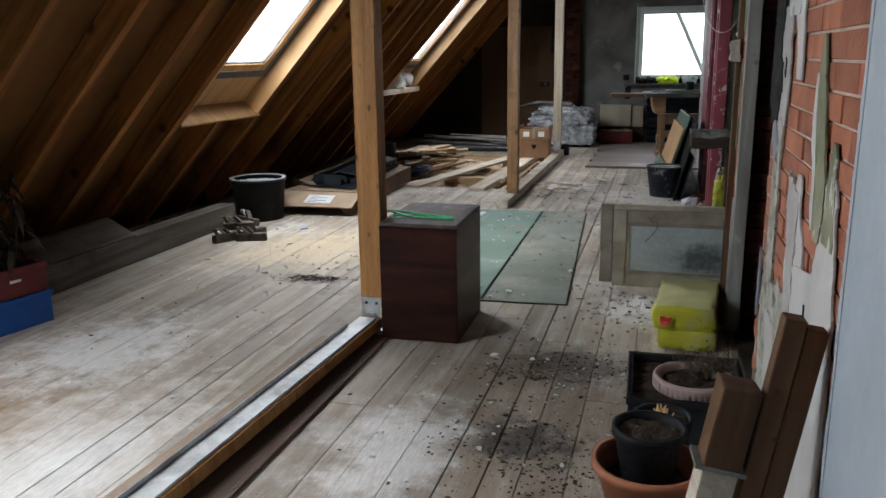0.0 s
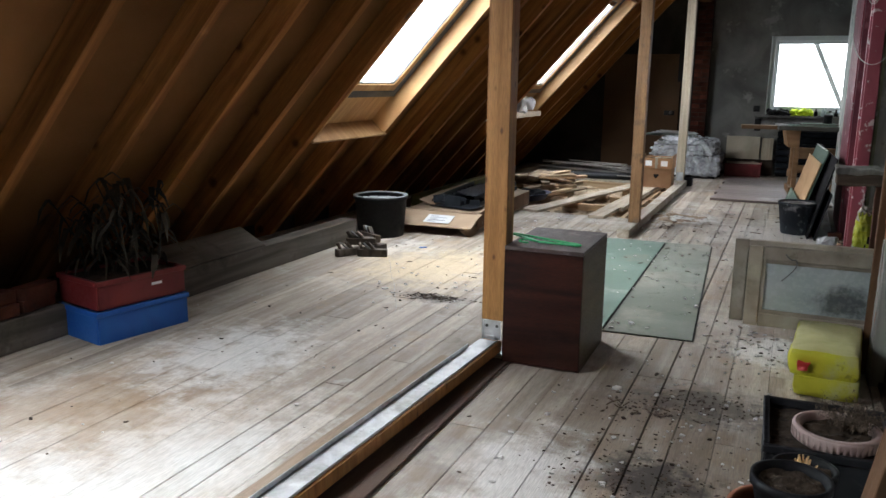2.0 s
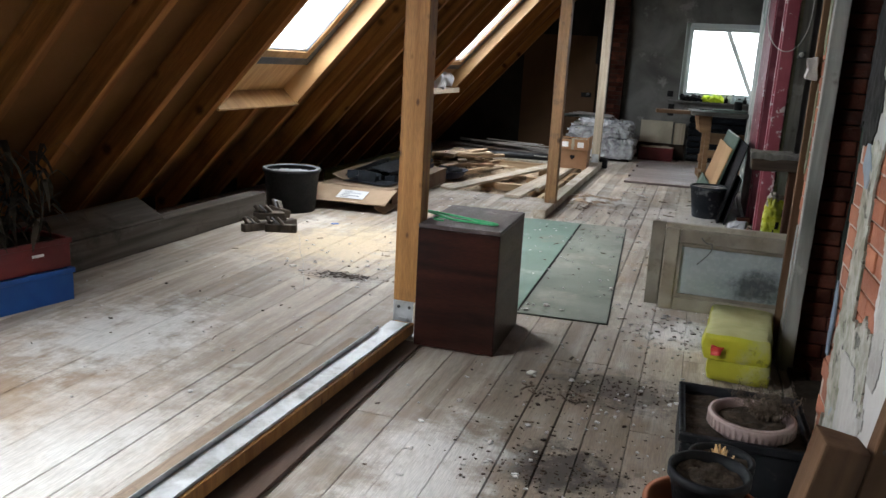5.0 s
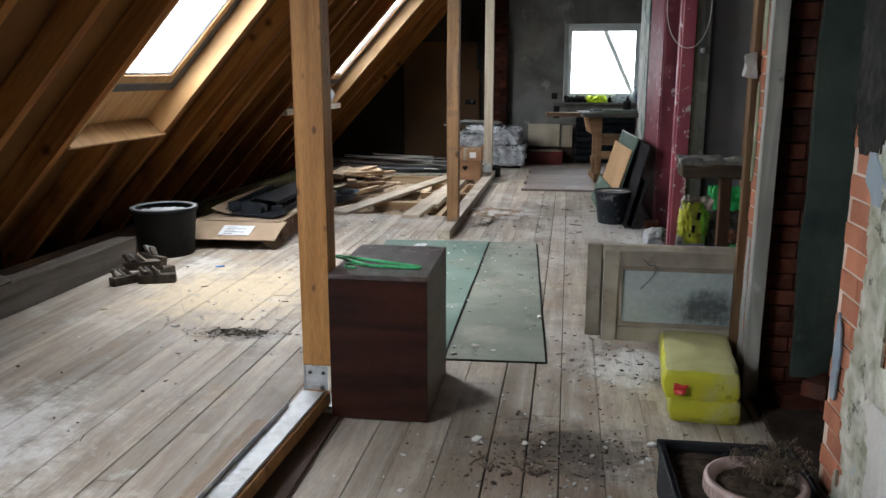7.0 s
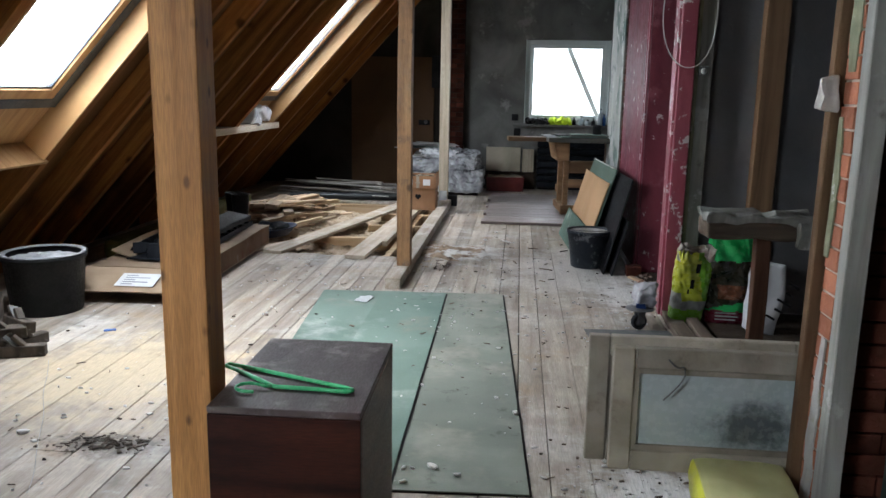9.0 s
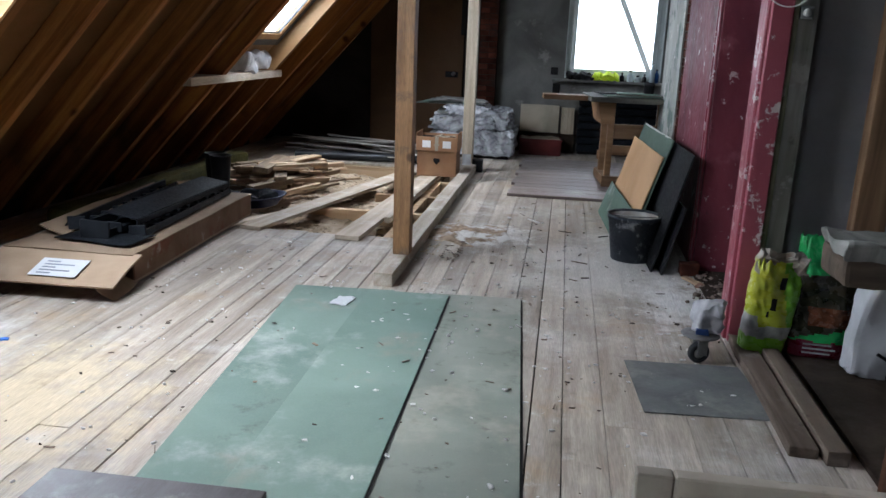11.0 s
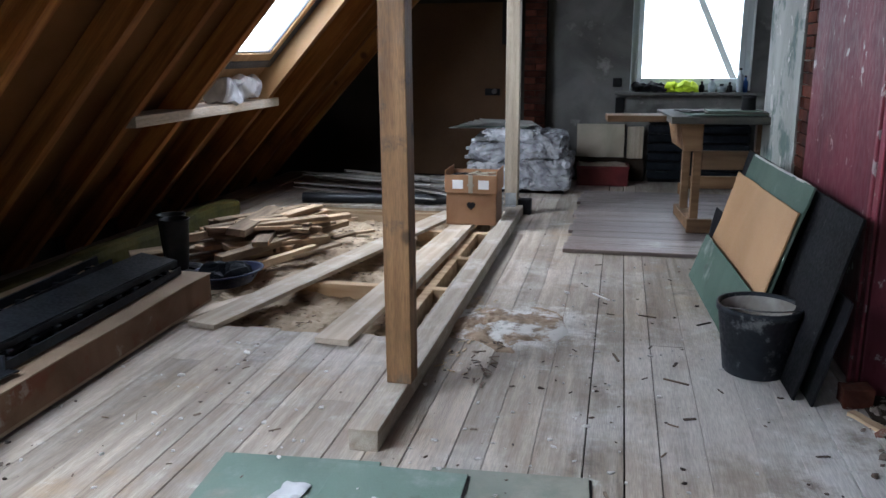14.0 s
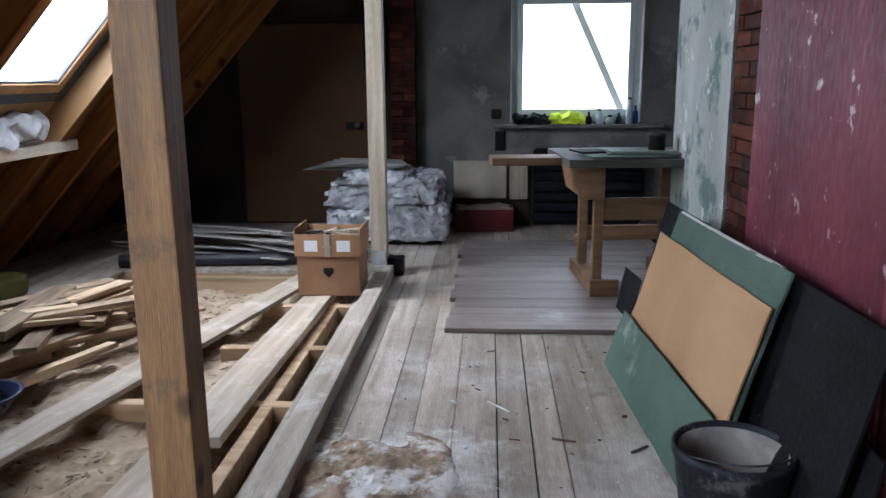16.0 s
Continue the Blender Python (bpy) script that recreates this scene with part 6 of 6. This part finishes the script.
crumbs("soil_crumbs", "dark soil spilled on the floorboards", 700, [(-0.5, 2.85, 0.16, 0.12), (-0.32, 2.65, 0.14, 0.08), (-0.38, 3.75, 0.17, 0.08), (-0.45, 3.0, 0.3, 0.3)], 0.0048, m_soil, 0.4)
bm = bmesh.new()
bmesh.ops.create_grid(bm, x_segments=40, y_segments=40, size=0.42)
for v in bm.verts:
    r = v.co.length / 0.36 + 0.55 * noise.noise(v.co * 5)
    k = max(0, 1 - r)
    v.co.z = -0.006 + 0.062 * k ** 0.7 * (0.7 + 0.6 * noise.noise(v.co * 6)) + 0.014 * k * noise.noise(v.co * 24) + 0.012 * k * noise.noise(v.co * 60)
m_straw_grit = surface("straw_and_plaster_rubble", (0.16, 0.11, 0.07), (0.34, 0.25, 0.17), (1, 1, 1), 14, 0.95, 0.6, 40, stains=((WHITE_DUST, 4.0, 0.48, 0.58, 0.9), ((0.16, 0.11, 0.07), 12, 0.58, 0.66, 0.8)))
t = part("rubble_heap", bm, m_straw_grit)
tagged(t, "small heap of pale plaster rubble by the sill", "rubble", "", "stuff").matrix_world = pose(-1.26, 9.33, 0)
bm = bmesh.new()
for i in range(420):
    s = 0.005 + 0.020 * rd.random() ** 3
    lump = bmesh.ops.create_icosphere(bm, subdivisions=1, radius=s, matrix=pose(rd.gauss(0.53, 0.08), rd.uniform(7.64, 8.70), s * 0.4, rd.uniform(-25, 25), rd.uniform(-25, 25), rd.uniform(0, 180)) @ Matrix.Diagonal((1.2, 0.8, 0.6, 1)))["verts"]
    for q in lump:
        q.co += Vector((rd.uniform(-1, 1), rd.uniform(-1, 1), rd.uniform(-1, 1))) * s * 0.3
tagged(part("doorway_rubble", bm, m_rubble), "brick and plaster rubble in the red doorway", "rubble", "", "stuff")
m_oldstraw = surface("dusty_old_straw", (0.22, 0.165, 0.10), (0.38, 0.30, 0.20), (1, 1, 1), 9, 0.85, 0.05, 60, vary=0.3)


def litter(name, label, count, x0, x1, y0, y1, material, ground):
    """Thin straws and splinters lying loosely on a surface."""
    bm = bmesh.new()
    for i in range(count):
        ln = rd.uniform(0.012, 0.055)
        x, y = rd.uniform(x0, x1), rd.uniform(y0, y1)
        w = rd.choice((0.0012, 0.002, 0.003, 0.006))
        box(bm, -w, w, -ln / 2, ln / 2, 0, 0.004, 0, pose(x, y, ground(x, y) + rd.uniform(0.002, 0.008), rd.uniform(-8, 8), rd.uniform(-15, 15), rd.uniform(0, 180)))
    return tagged(part(name, bm, material), label, "debris", "", "stuff")


def infill_z(x, y):
    hill = math.exp(-((x + 2.95) / 0.55) ** 2 - ((y - 10.9) / 1.1) ** 2)
    p = Vector((x, y, 0))
    return -0.13 + 0.15 * hill + 0.045 * noise.noise(p * 2.5) + 0.03 * noise.noise(p * 9)


litter("straw_litter", "pale straw and splinters on the clay infill", 420, PX0 + 0.3, PX1 - 0.05, PY0 + 0.1, PY1 - 0.1, m_oldstraw, infill_z)
litter("chip_litter", "pale wood chips on the clay infill", 300, PX0 + 0.5, PX1 - 0.05, PY0 + 0.1, PY1 - 0.1, m_off, infill_z)
litter("dark_litter", "dark splinters on the clay infill", 260, PX0 + 0.3, PX1 - 0.05, PY0 + 0.1, PY1 - 0.1, m_chipd, infill_z)
litter("floor_litter", "thin splinters on the floorboards", 26, -0.9, 0.2, 7.9, 10.8, m_chipd, lambda x, y: 0.0)
for cx, cy, rx, ry, n in ((-2.33, 4.94, 0.17, 0.05, 44), (-0.65, 3.57, 0.15, 0.07, 24), (-1.25, 8.75, 0.06, 0.30, 40)):
    litter("straw_clump", "clump of dark straw and dirt on the floorboards", n, cx - rx, cx + rx, cy - ry, cy + ry, m_chipd, lambda x, y: 0.001)
litter("scattered_splinters", "thin dark splinters scattered over the floorboards", 60, -3.4, 0.2, 3.0, 8.6, m_chipd, lambda x, y: 0.016 if -2.1 < x < -0.5 and 4.7 < y < 7.8 else 0.001)


def shards(name, label, count, spread, material, lo=0.012, hi=0.035):
    """Flat broken flakes of plaster or wood with uneven outlines."""
    bm = bmesh.new()
    for i in range(count):
        cx, cy, rx, ry = spread[i % len(spread)]
        x, y, r = rd.gauss(cx, rx), rd.gauss(cy, ry), rd.uniform(lo, hi)
        if x > 0.36 or x < -3.6 or -1.85 < x < -1.45 or (-1.5 < x < -1.0 and 3.85 < y < 4.55) or (x < -1.6 and y > 8.9):
            continue
        n, z = rd.choice((4, 5, 6)), 0.016 if -2.1 < x < -0.5 and 4.7 < y < 7.8 else 0.001
        a0, low, up = rd.uniform(0, 6.28), [], []
        for j in range(n):
            a, k = a0 + 6.28 * j / n, r * rd.uniform(0.5, 1.0)
            px, py, dz = x + k * math.cos(a), y + 0.6 * k * math.sin(a), rd.uniform(0, 0.006)
            low.append(bm.verts.new((px, py, z)))
            up.append(bm.verts.new((px, py, z + 0.003 + dz)))
        bm.faces.new(up)
        for j in range(n):
            bm.faces.new((low[j], low[(j + 1) % n], up[(j + 1) % n], up[j]))
    return tagged(part(name, bm, material), label, "debris", "", "stuff")


NEAR = [(-0.05, 4.76, 0.14, 0.10), (-2.6, 4.3, 0.5, 0.8), (-0.5, 3.1, 0.25, 0.35), (-2.5, 6.3, 0.5, 0.6), (-0.3, 6.5, 0.3, 1.2), (-1.3, 6.3, 0.5, 0.9), (0.2, 7.2, 0.12, 0.5), (-0.5, 9.2, 0.5, 0.8)]
shards("plaster_shards", "flat white plaster shards on the floorboards", 130, NEAR, m_chip, 0.006, 0.022)
shards("dark_shards", "flat dark flakes of wood and tar on the floorboards", 70, NEAR, m_chipd, 0.006, 0.020)
t = wire("white_cord", [(-3.17, 5.90, 0.004), (-3.05, 5.70, 0.004), (-2.91, 5.42, 0.004), (-2.76, 5.20, 0.004), (-2.60, 4.88, 0.004), (-2.44, 4.61, 0.004), (-2.40, 4.50, 0.004)], 0.0016, m_slab_grey)
tagged(t, "thin white cord lying on the floorboards", "cord")
t = part("plastic_scrap", roughen(one(-0.035, 0.035, -0.015, 0.015, 0.001, 0.006), 0.003, 30, 3), m_blue)
tagged(t, "small blue plastic scrap on the floorboards", "scrap").matrix_world = pose(-3.12, 6.48, 0, 0, 0, 25)
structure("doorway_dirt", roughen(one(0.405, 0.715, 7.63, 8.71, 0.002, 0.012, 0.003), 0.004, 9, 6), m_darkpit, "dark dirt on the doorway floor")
t = part("broken_brick", roughen(one(-0.06, 0.06, -0.05, 0.05, 0, 0.085, 0.006), 0.008, 12, 3), m_oldbrick)
tagged(t, "broken dark brick under the red door jamb", "brick").matrix_world = pose(0.375, 8.61, 0.002, 0, 0, 4)
t = part("wood_splinter", roughen(one(-0.02, 0.02, -0.09, 0.09, 0, 0.016), 0.006, 14, 3), m_off)
tagged(t, "pale split wood scrap at the doorway edge", "splinter").matrix_world = pose(0.38, 8.42, 0.003, 0, 0, 30)
litter("sill_litter", "straw and dirt along the sill beam", 36, -1.46, -1.30, 8.6, 9.8, m_oldstraw, lambda x, y: 0.0)
t = part("paper_scrap", roughen(one(-0.045, 0.050, -0.075, 0.075, 0.004, 0.008), 0.012, 22, 7), m_paper)
tagged(t, "crumpled white paper scrap on the green board", "paper").matrix_world = pose(-1.70, 7.43, 0.012, 0, 0, -8)
for sx, sy, r, ln in ((-0.72, 9.95, 40, 0.16), (-0.45, 9.62, 75, 0.1), (-0.15, 9.55, -50, 0.1), (-0.35, 8.7, 65, 0.12), (-0.62, 8.95, 15, 0.1)):
    t = part("wood_splinter", one(-0.005, 0.005, -ln / 2, ln / 2, 0.0, 0.006), m_chip if r == 40 else m_chipd)
    tagged(t, "thin wood splinter lying on the floorboards", "splinter", "splinters on the floor").matrix_world = pose(sx, sy, 0.002, 0, 0, r)
m_film = surface("white_thin_plastic_film", (0.50, 0.52, 0.55), (0.74, 0.76, 0.79), (1, 1, 1), 8, 0.22, 0.3, 16)
t = part("plastic_film", roughen(one(-0.12, 0.10, -0.34, 0.26, 0.0, 0.17, 0.03), 0.075, 8, 8), m_film)
tagged(t, "crumpled clear plastic film on the roof window sill", "plastic film").matrix_world = pose(-3.82, 11.45, 1.085)
# ---- floor: boards with the open pit left out ----
floor = structure("floor", box(box(bmesh.new(), -4.9, 2.6, NEAR_Y, FAR_Y, -0.40, -0.30), 0.50, 2.6, NEAR_Y, FAR_Y, -0.30, -0.09), m_darkpit, "old floorboards, dusty and stained")
rf = random.Random(8)
x = -4.75
while x < 0.72:
    w = rf.choice((0.13, 0.15, 0.17, 0.19))
    x1 = min(x + w, 0.74)
    xm = (x + x1) / 2
    gap = rf.choice((0.0006, 0.001, 0.0016, 0.0026, 0.004))
    cuts = [NEAR_Y]
    while cuts[-1] < FAR_Y - 1.5:
        cuts.append(cuts[-1] + rf.uniform(2.6, 4.6))
    cuts[-1] = FAR_Y
    for ya, yb in zip(cuts, cuts[1:]):
        spans = [(ya, yb)]
        if PX0 < xm < PX1:
            spans = [(p, q) for p, q in ((ya, min(yb, PY0 + rf.uniform(-0.02, 0.02))), (max(ya, PY1), yb)) if q - p > 0.05]
        for p, q in spans:
            dz = rf.uniform(-0.0015, 0.0015)
            part("floorboard", one(x + gap, x1 - gap, p + 0.001, q - 0.001, -0.026, dz, 0.0012), m_floor, floor)
    x = x1

# ---- bricks of the walls ----
rb = random.Random(4)
me_cache = {}


def brick_face(parent, material, y0, y1, z0, z1, x, axis="x", row=0.074, length=0.25, depth=0.05):
    """Running-bond bricks on a wall face: axis x faces -x along y; axis y faces -y along x."""
    z, i = z0, 0
    while z + row * 0.6 < z1:
        u = y0 - (length / 2 if i % 2 else 0)
        while u < y1 - 0.02:
            a, b = max(u + 0.0035, y0 + 0.001), min(u + length - 0.0035, y1 - 0.001)
            if b - a > 0.03:
                key = (round(b - a, 2), material.name)
                if key not in me_cache:
                    bm = one(-depth / 2, depth / 2, -(b - a) / 2, (b - a) / 2, -row / 2 + 0.0038, row / 2 - 0.0038, 0.002)
                    me = bpy.data.meshes.new("brick")
                    bm.to_mesh(me)
                    bm.free()
                    me.materials.append(material)
                    me_cache[key] = me
                ob = new("brick", me_cache[key])
                ob.parent = parent
                j = rb.uniform(-0.003, 0.003)
                if axis == "x":
                    ob.matrix_world = pose(x + depth / 2 + j, (a + b) / 2, z + row / 2, 0, rb.uniform(-1, 1), rb.uniform(-1, 1))
                else:
                    ob.matrix_world = pose((a + b) / 2, x + depth / 2 + j, z + row / 2, 0, 0, -90 + rb.uniform(-1, 1))
            u += length
        z, i = z + row, i + 1


brick_face(bpy.data.objects["wall_brick_backing"], m_brick, 1.815, 3.345, 0.0, CEIL - 0.02, WALL_X + 0.004)
brick_face(bpy.data.objects["wall_pillar_backing"], m_brick, 4.455, 4.56, 0.0, CEIL - 0.02, 0.379)
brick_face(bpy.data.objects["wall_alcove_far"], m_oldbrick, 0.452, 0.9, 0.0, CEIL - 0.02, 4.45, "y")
brick_face(bpy.data.objects["wall_brick_break"], m_oldbrick, 10.225, 10.70, 0.0, CEIL - 0.02, 0.465)
brick_face(bpy.data.objects["chimney_backing"], m_oldbrick, -1.74, -1.50, 0.0, CEIL - 0.05, FAR_Y - 0.20, "y")

m_mottle = surface("mottled_layered_paint", (0.20, 0.21, 0.15), (0.45, 0.43, 0.38), (1, 1, 1), 14, 0.9, 0.5, 40, coord="World", vary=0, stains=(((0.08, 0.08, 0.07), 11, 0.58, 0.64, 0.9), ((0.26, 0.32, 0.36), 6, 0.62, 0.66, 0.8)), spec=0.12)


# ---- torn plaster and paint left on the bricks ----
def torn_patch(name, label, y0, y1, z0, z1, material, x, seed, wall_axis="x", thick=0.008, ragged=0.5):
    """A ragged sheet of plaster clinging to the wall: cells of a grid kept inside an uneven outline."""
    bm = bmesh.new()
    ny, nz = max(8, int((y1 - y0) / 0.011)), max(10, int((z1 - z0) / 0.013))
    grid = {}
    keep = []
    for i in range(ny):
        for j in range(nz):
            u, v = (i + 0.5) / ny, (j + 0.5) / nz
            e = min(u, 1 - u) * (y1 - y0) * 3.2 + 0.0
            f = min(v, 1 - v) * (z1 - z0) * 3.2
            if min(e, f) + ragged * noise.noise(Vector((u * (y1 - y0) * 5 + seed, v * (z1 - z0) * 3.2, seed))) + 0.3 * ragged * noise.noise(Vector((u * 30 * (y1 - y0), v * 18 * (z1 - z0), seed))) > 0.12:
                keep.append((i, j))
    for i, j in keep:
        q = []
        for di, dj in ((0, 0), (1, 0), (1, 1), (0, 1)):
            key = (i + di, j + dj)
            if key not in grid:
                jit = noise.noise_vector(Vector((key[0] * 0.7, key[1] * 0.7, seed))) * 0.005
                grid[key] = bm.verts.new((x + 0.003 * noise.noise(Vector((key[0] * 0.3, key[1] * 0.3, seed))), y0 + (y1 - y0) * key[0] / ny + jit.y, z0 + (z1 - z0) * key[1] / nz + jit.z))
            q.append(grid[key])
        bm.faces.new(q)
    r = bmesh.ops.extrude_face_region(bm, geom=bm.faces[:])
    for v in r["geom"]:
        if isinstance(v, bmesh.types.BMVert):
            v.co.x += thick
    return structure(name, bm, material, label)


def flake(label, rows, material, seed, x, ragged=0.03, thick=0.006):
    """A torn flake of paper or paint: an outline of (height, near edge, far edge) rows, made uneven."""
    bm = bmesh.new()
    z, z1, last, n = rows[0][0], rows[-1][0], None, 8
    while z < z1:
        a, b = next((p, q) for p, q in zip(rows, rows[1:]) if p[0] <= z <= q[0])
        k = (z - a[0]) / (b[0] - a[0])
        y0, y1 = a[1] + (b[1] - a[1]) * k, a[2] + (b[2] - a[2]) * k
        e = min(1, (y1 - y0) / 0.08)
        y0 += e * ragged * (noise.noise(Vector((z * 9, seed, 0))) + 0.45 * noise.noise(Vector((z * 42, seed, 3))))
        y1 += e * ragged * (noise.noise(Vector((z * 9, seed, 7))) + 0.45 * noise.noise(Vector((z * 42, seed, 9))))
        ring = [bm.verts.new((x + 0.003 * noise.noise(Vector((z * 14, i * 0.6, seed))), y0 + (y1 - y0) * i / n, z)) for i in range(n + 1)]
        if last:
            for i in range(n):
                bm.faces.new((last[i], last[i + 1], ring[i + 1], ring[i]))
        last = ring
        z += 0.012
    top = bmesh.ops.extrude_face_region(bm, geom=bm.faces[:])
    for v in top["geom"]:
        if isinstance(v, bmesh.types.BMVert):
            v.co.x += thick
    return structure("plaster_patch", bm, material, label)


m_bluepaint = surface("pale_blue_distemper", (0.14, 0.19, 0.24), (0.24, 0.29, 0.33), (1, 1, 1), 5, 0.9, 0.3, 40, coord="World", vary=0, stains=(((0.10, 0.10, 0.10), 6, 0.62, 0.7, 0.7),))
X = WALL_X - 0.006
flake("torn white lining paper low on the brick", [(0.0, 1.87, 2.62), (0.6, 1.88, 2.60), (0.86, 1.90, 2.66), (0.93, 1.92, 2.20), (1.06, 1.95, 2.14), (1.22, 2.02, 2.08)], m_lining_paper, 3.0, X)
flake("white paper tongue above the low lining paper", [(0.80, 2.28, 2.68), (0.95, 2.38, 2.66), (1.03, 2.44, 2.62), (1.16, 2.50, 2.54)], m_lining_paper, 5.0, X + 0.001)
flake("thin brown gap in the lining paper", [(0.70, 2.25, 2.26), (0.74, 2.235, 2.265), (0.80, 2.24, 2.26), (0.84, 2.25, 2.255)], m_soot, 6.0, X - 0.002, 0.004, 0.002)
flake("olive green splinter of old paint on the brick", [(1.02, 2.17, 2.25), (1.10, 2.13, 2.28), (1.32, 2.19, 2.36), (1.40, 2.24, 2.36), (1.56, 2.31, 2.335)], m_greenpeel, 22.0, X, 0.02)
flake("white torn edge beside the olive paint", [(1.04, 2.25, 2.28), (1.18, 2.27, 2.32), (1.34, 2.33, 2.385), (1.46, 2.34, 2.36)], m_lining_paper, 25.0, X - 0.002, 0.012, 0.004)
flake("olive tipped paper splinter near the corner", [(1.04, 1.98, 2.12), (1.18, 2.00, 2.10), (1.30, 2.05, 2.08)], m_greenpeel, 27.0, X - 0.001, 0.02)
flake("torn white lining paper high on the brick", [(1.62, 2.78, 3.02), (1.75, 2.74, 3.10), (2.2, 2.70, 3.15), (3.03, 2.66, 3.17)], m_lining_paper, 8.0, X)
flake("torn white paper tongue", [(1.42, 2.655, 2.76), (1.58, 2.68, 2.82), (1.70, 2.70, 2.95)], m_lining_paper, 9.0, X + 0.001, 0.012)
flake("flaking pale plaster under the soot", [(1.26, 2.92, 3.12), (1.42, 2.90, 3.15), (1.66, 2.93, 3.16)], m_peel, 11.0, X, 0.025)
torn_patch("plaster_patch", "peeling mottled plaster strip on the brick", 2.90, 3.16, 0.66, 1.32, m_mottle, X, 15.0, ragged=0.22)
torn_patch("plaster_patch", "mottled strip of old paint and paper", 2.46, 2.70, 0.62, 1.14, m_peel, X - 0.002, 18.0, ragged=0.3)
torn_patch("plaster_patch", "flaking plaster low at the wall end", 2.58, 3.20, -0.05, 0.80, m_mottle, X, 12.0, ragged=0.42)
torn_patch("plaster_patch", "pale plaster skin low at the wall end", 2.56, 3.02, -0.08, 0.60, m_peel, X - 0.003, 13.0, ragged=0.5)
flake("pale blue distemper at the wall end", [(0.48, 3.25, 3.285), (0.64, 3.225, 3.29), (0.76, 3.27, 3.285)], m_bluepaint, 31.0, X - 0.002, 0.02)
flake("small pale blue fleck of distemper", [(1.12, 3.06, 3.12), (1.18, 3.03, 3.19), (1.27, 3.14, 3.18)], m_bluepaint, 33.0, X - 0.002, 0.02)
torn_patch("soot_patch", "sooty black stain on the plaster and brick", 2.97, 3.335, 1.25, 1.76, m_soot, X - 0.004, 41.0, thick=0.003, ragged=0.85)
flake("small sooty stain on the plaster", [(1.25, 3.19, 3.26), (1.30, 3.15, 3.285), (1.35, 3.20, 3.26)], m_soot, 43.0, X - 0.004, 0.02, 0.003)
flake("torn white plaster on the pillar", [(0.0, 4.462, 4.54), (0.5, 4.465, 4.53), (0.75, 4.47, 4.50)], m_peel, 52.0, 0.373, 0.02)
flake("torn olive plaster on the pillar", [(1.0, 4.53, 4.56), (1.25, 4.505, 4.56), (1.45, 4.53, 4.56)], m_greenpeel, 57.0, 0.373, 0.015)
flake("pale plaster on the pillar top", [(1.58, 4.48, 4.53), (1.72, 4.47, 4.55), (1.9, 4.48, 4.52)], m_greenpeel, 59.0, 0.373, 0.015)
# chipped plaster edge of the painted wall
bm = bmesh.new()
for i in range(120):
    z = 0.02 + i * 0.025
    w = 0.012 + 0.012 * noise.noise(Vector((z * 7, 0, 5))) + 0.008 * noise.noise(Vector((z * 31, 0, 8)))
    box(bm, WALL_X - 0.010, WALL_X + 0.003, 1.800, 1.812 + max(0.001, w), z - 0.0128, z + 0.0128)
structure("trim_plaster_edge", bm, m_white, "chipped edge of the painted plaster")
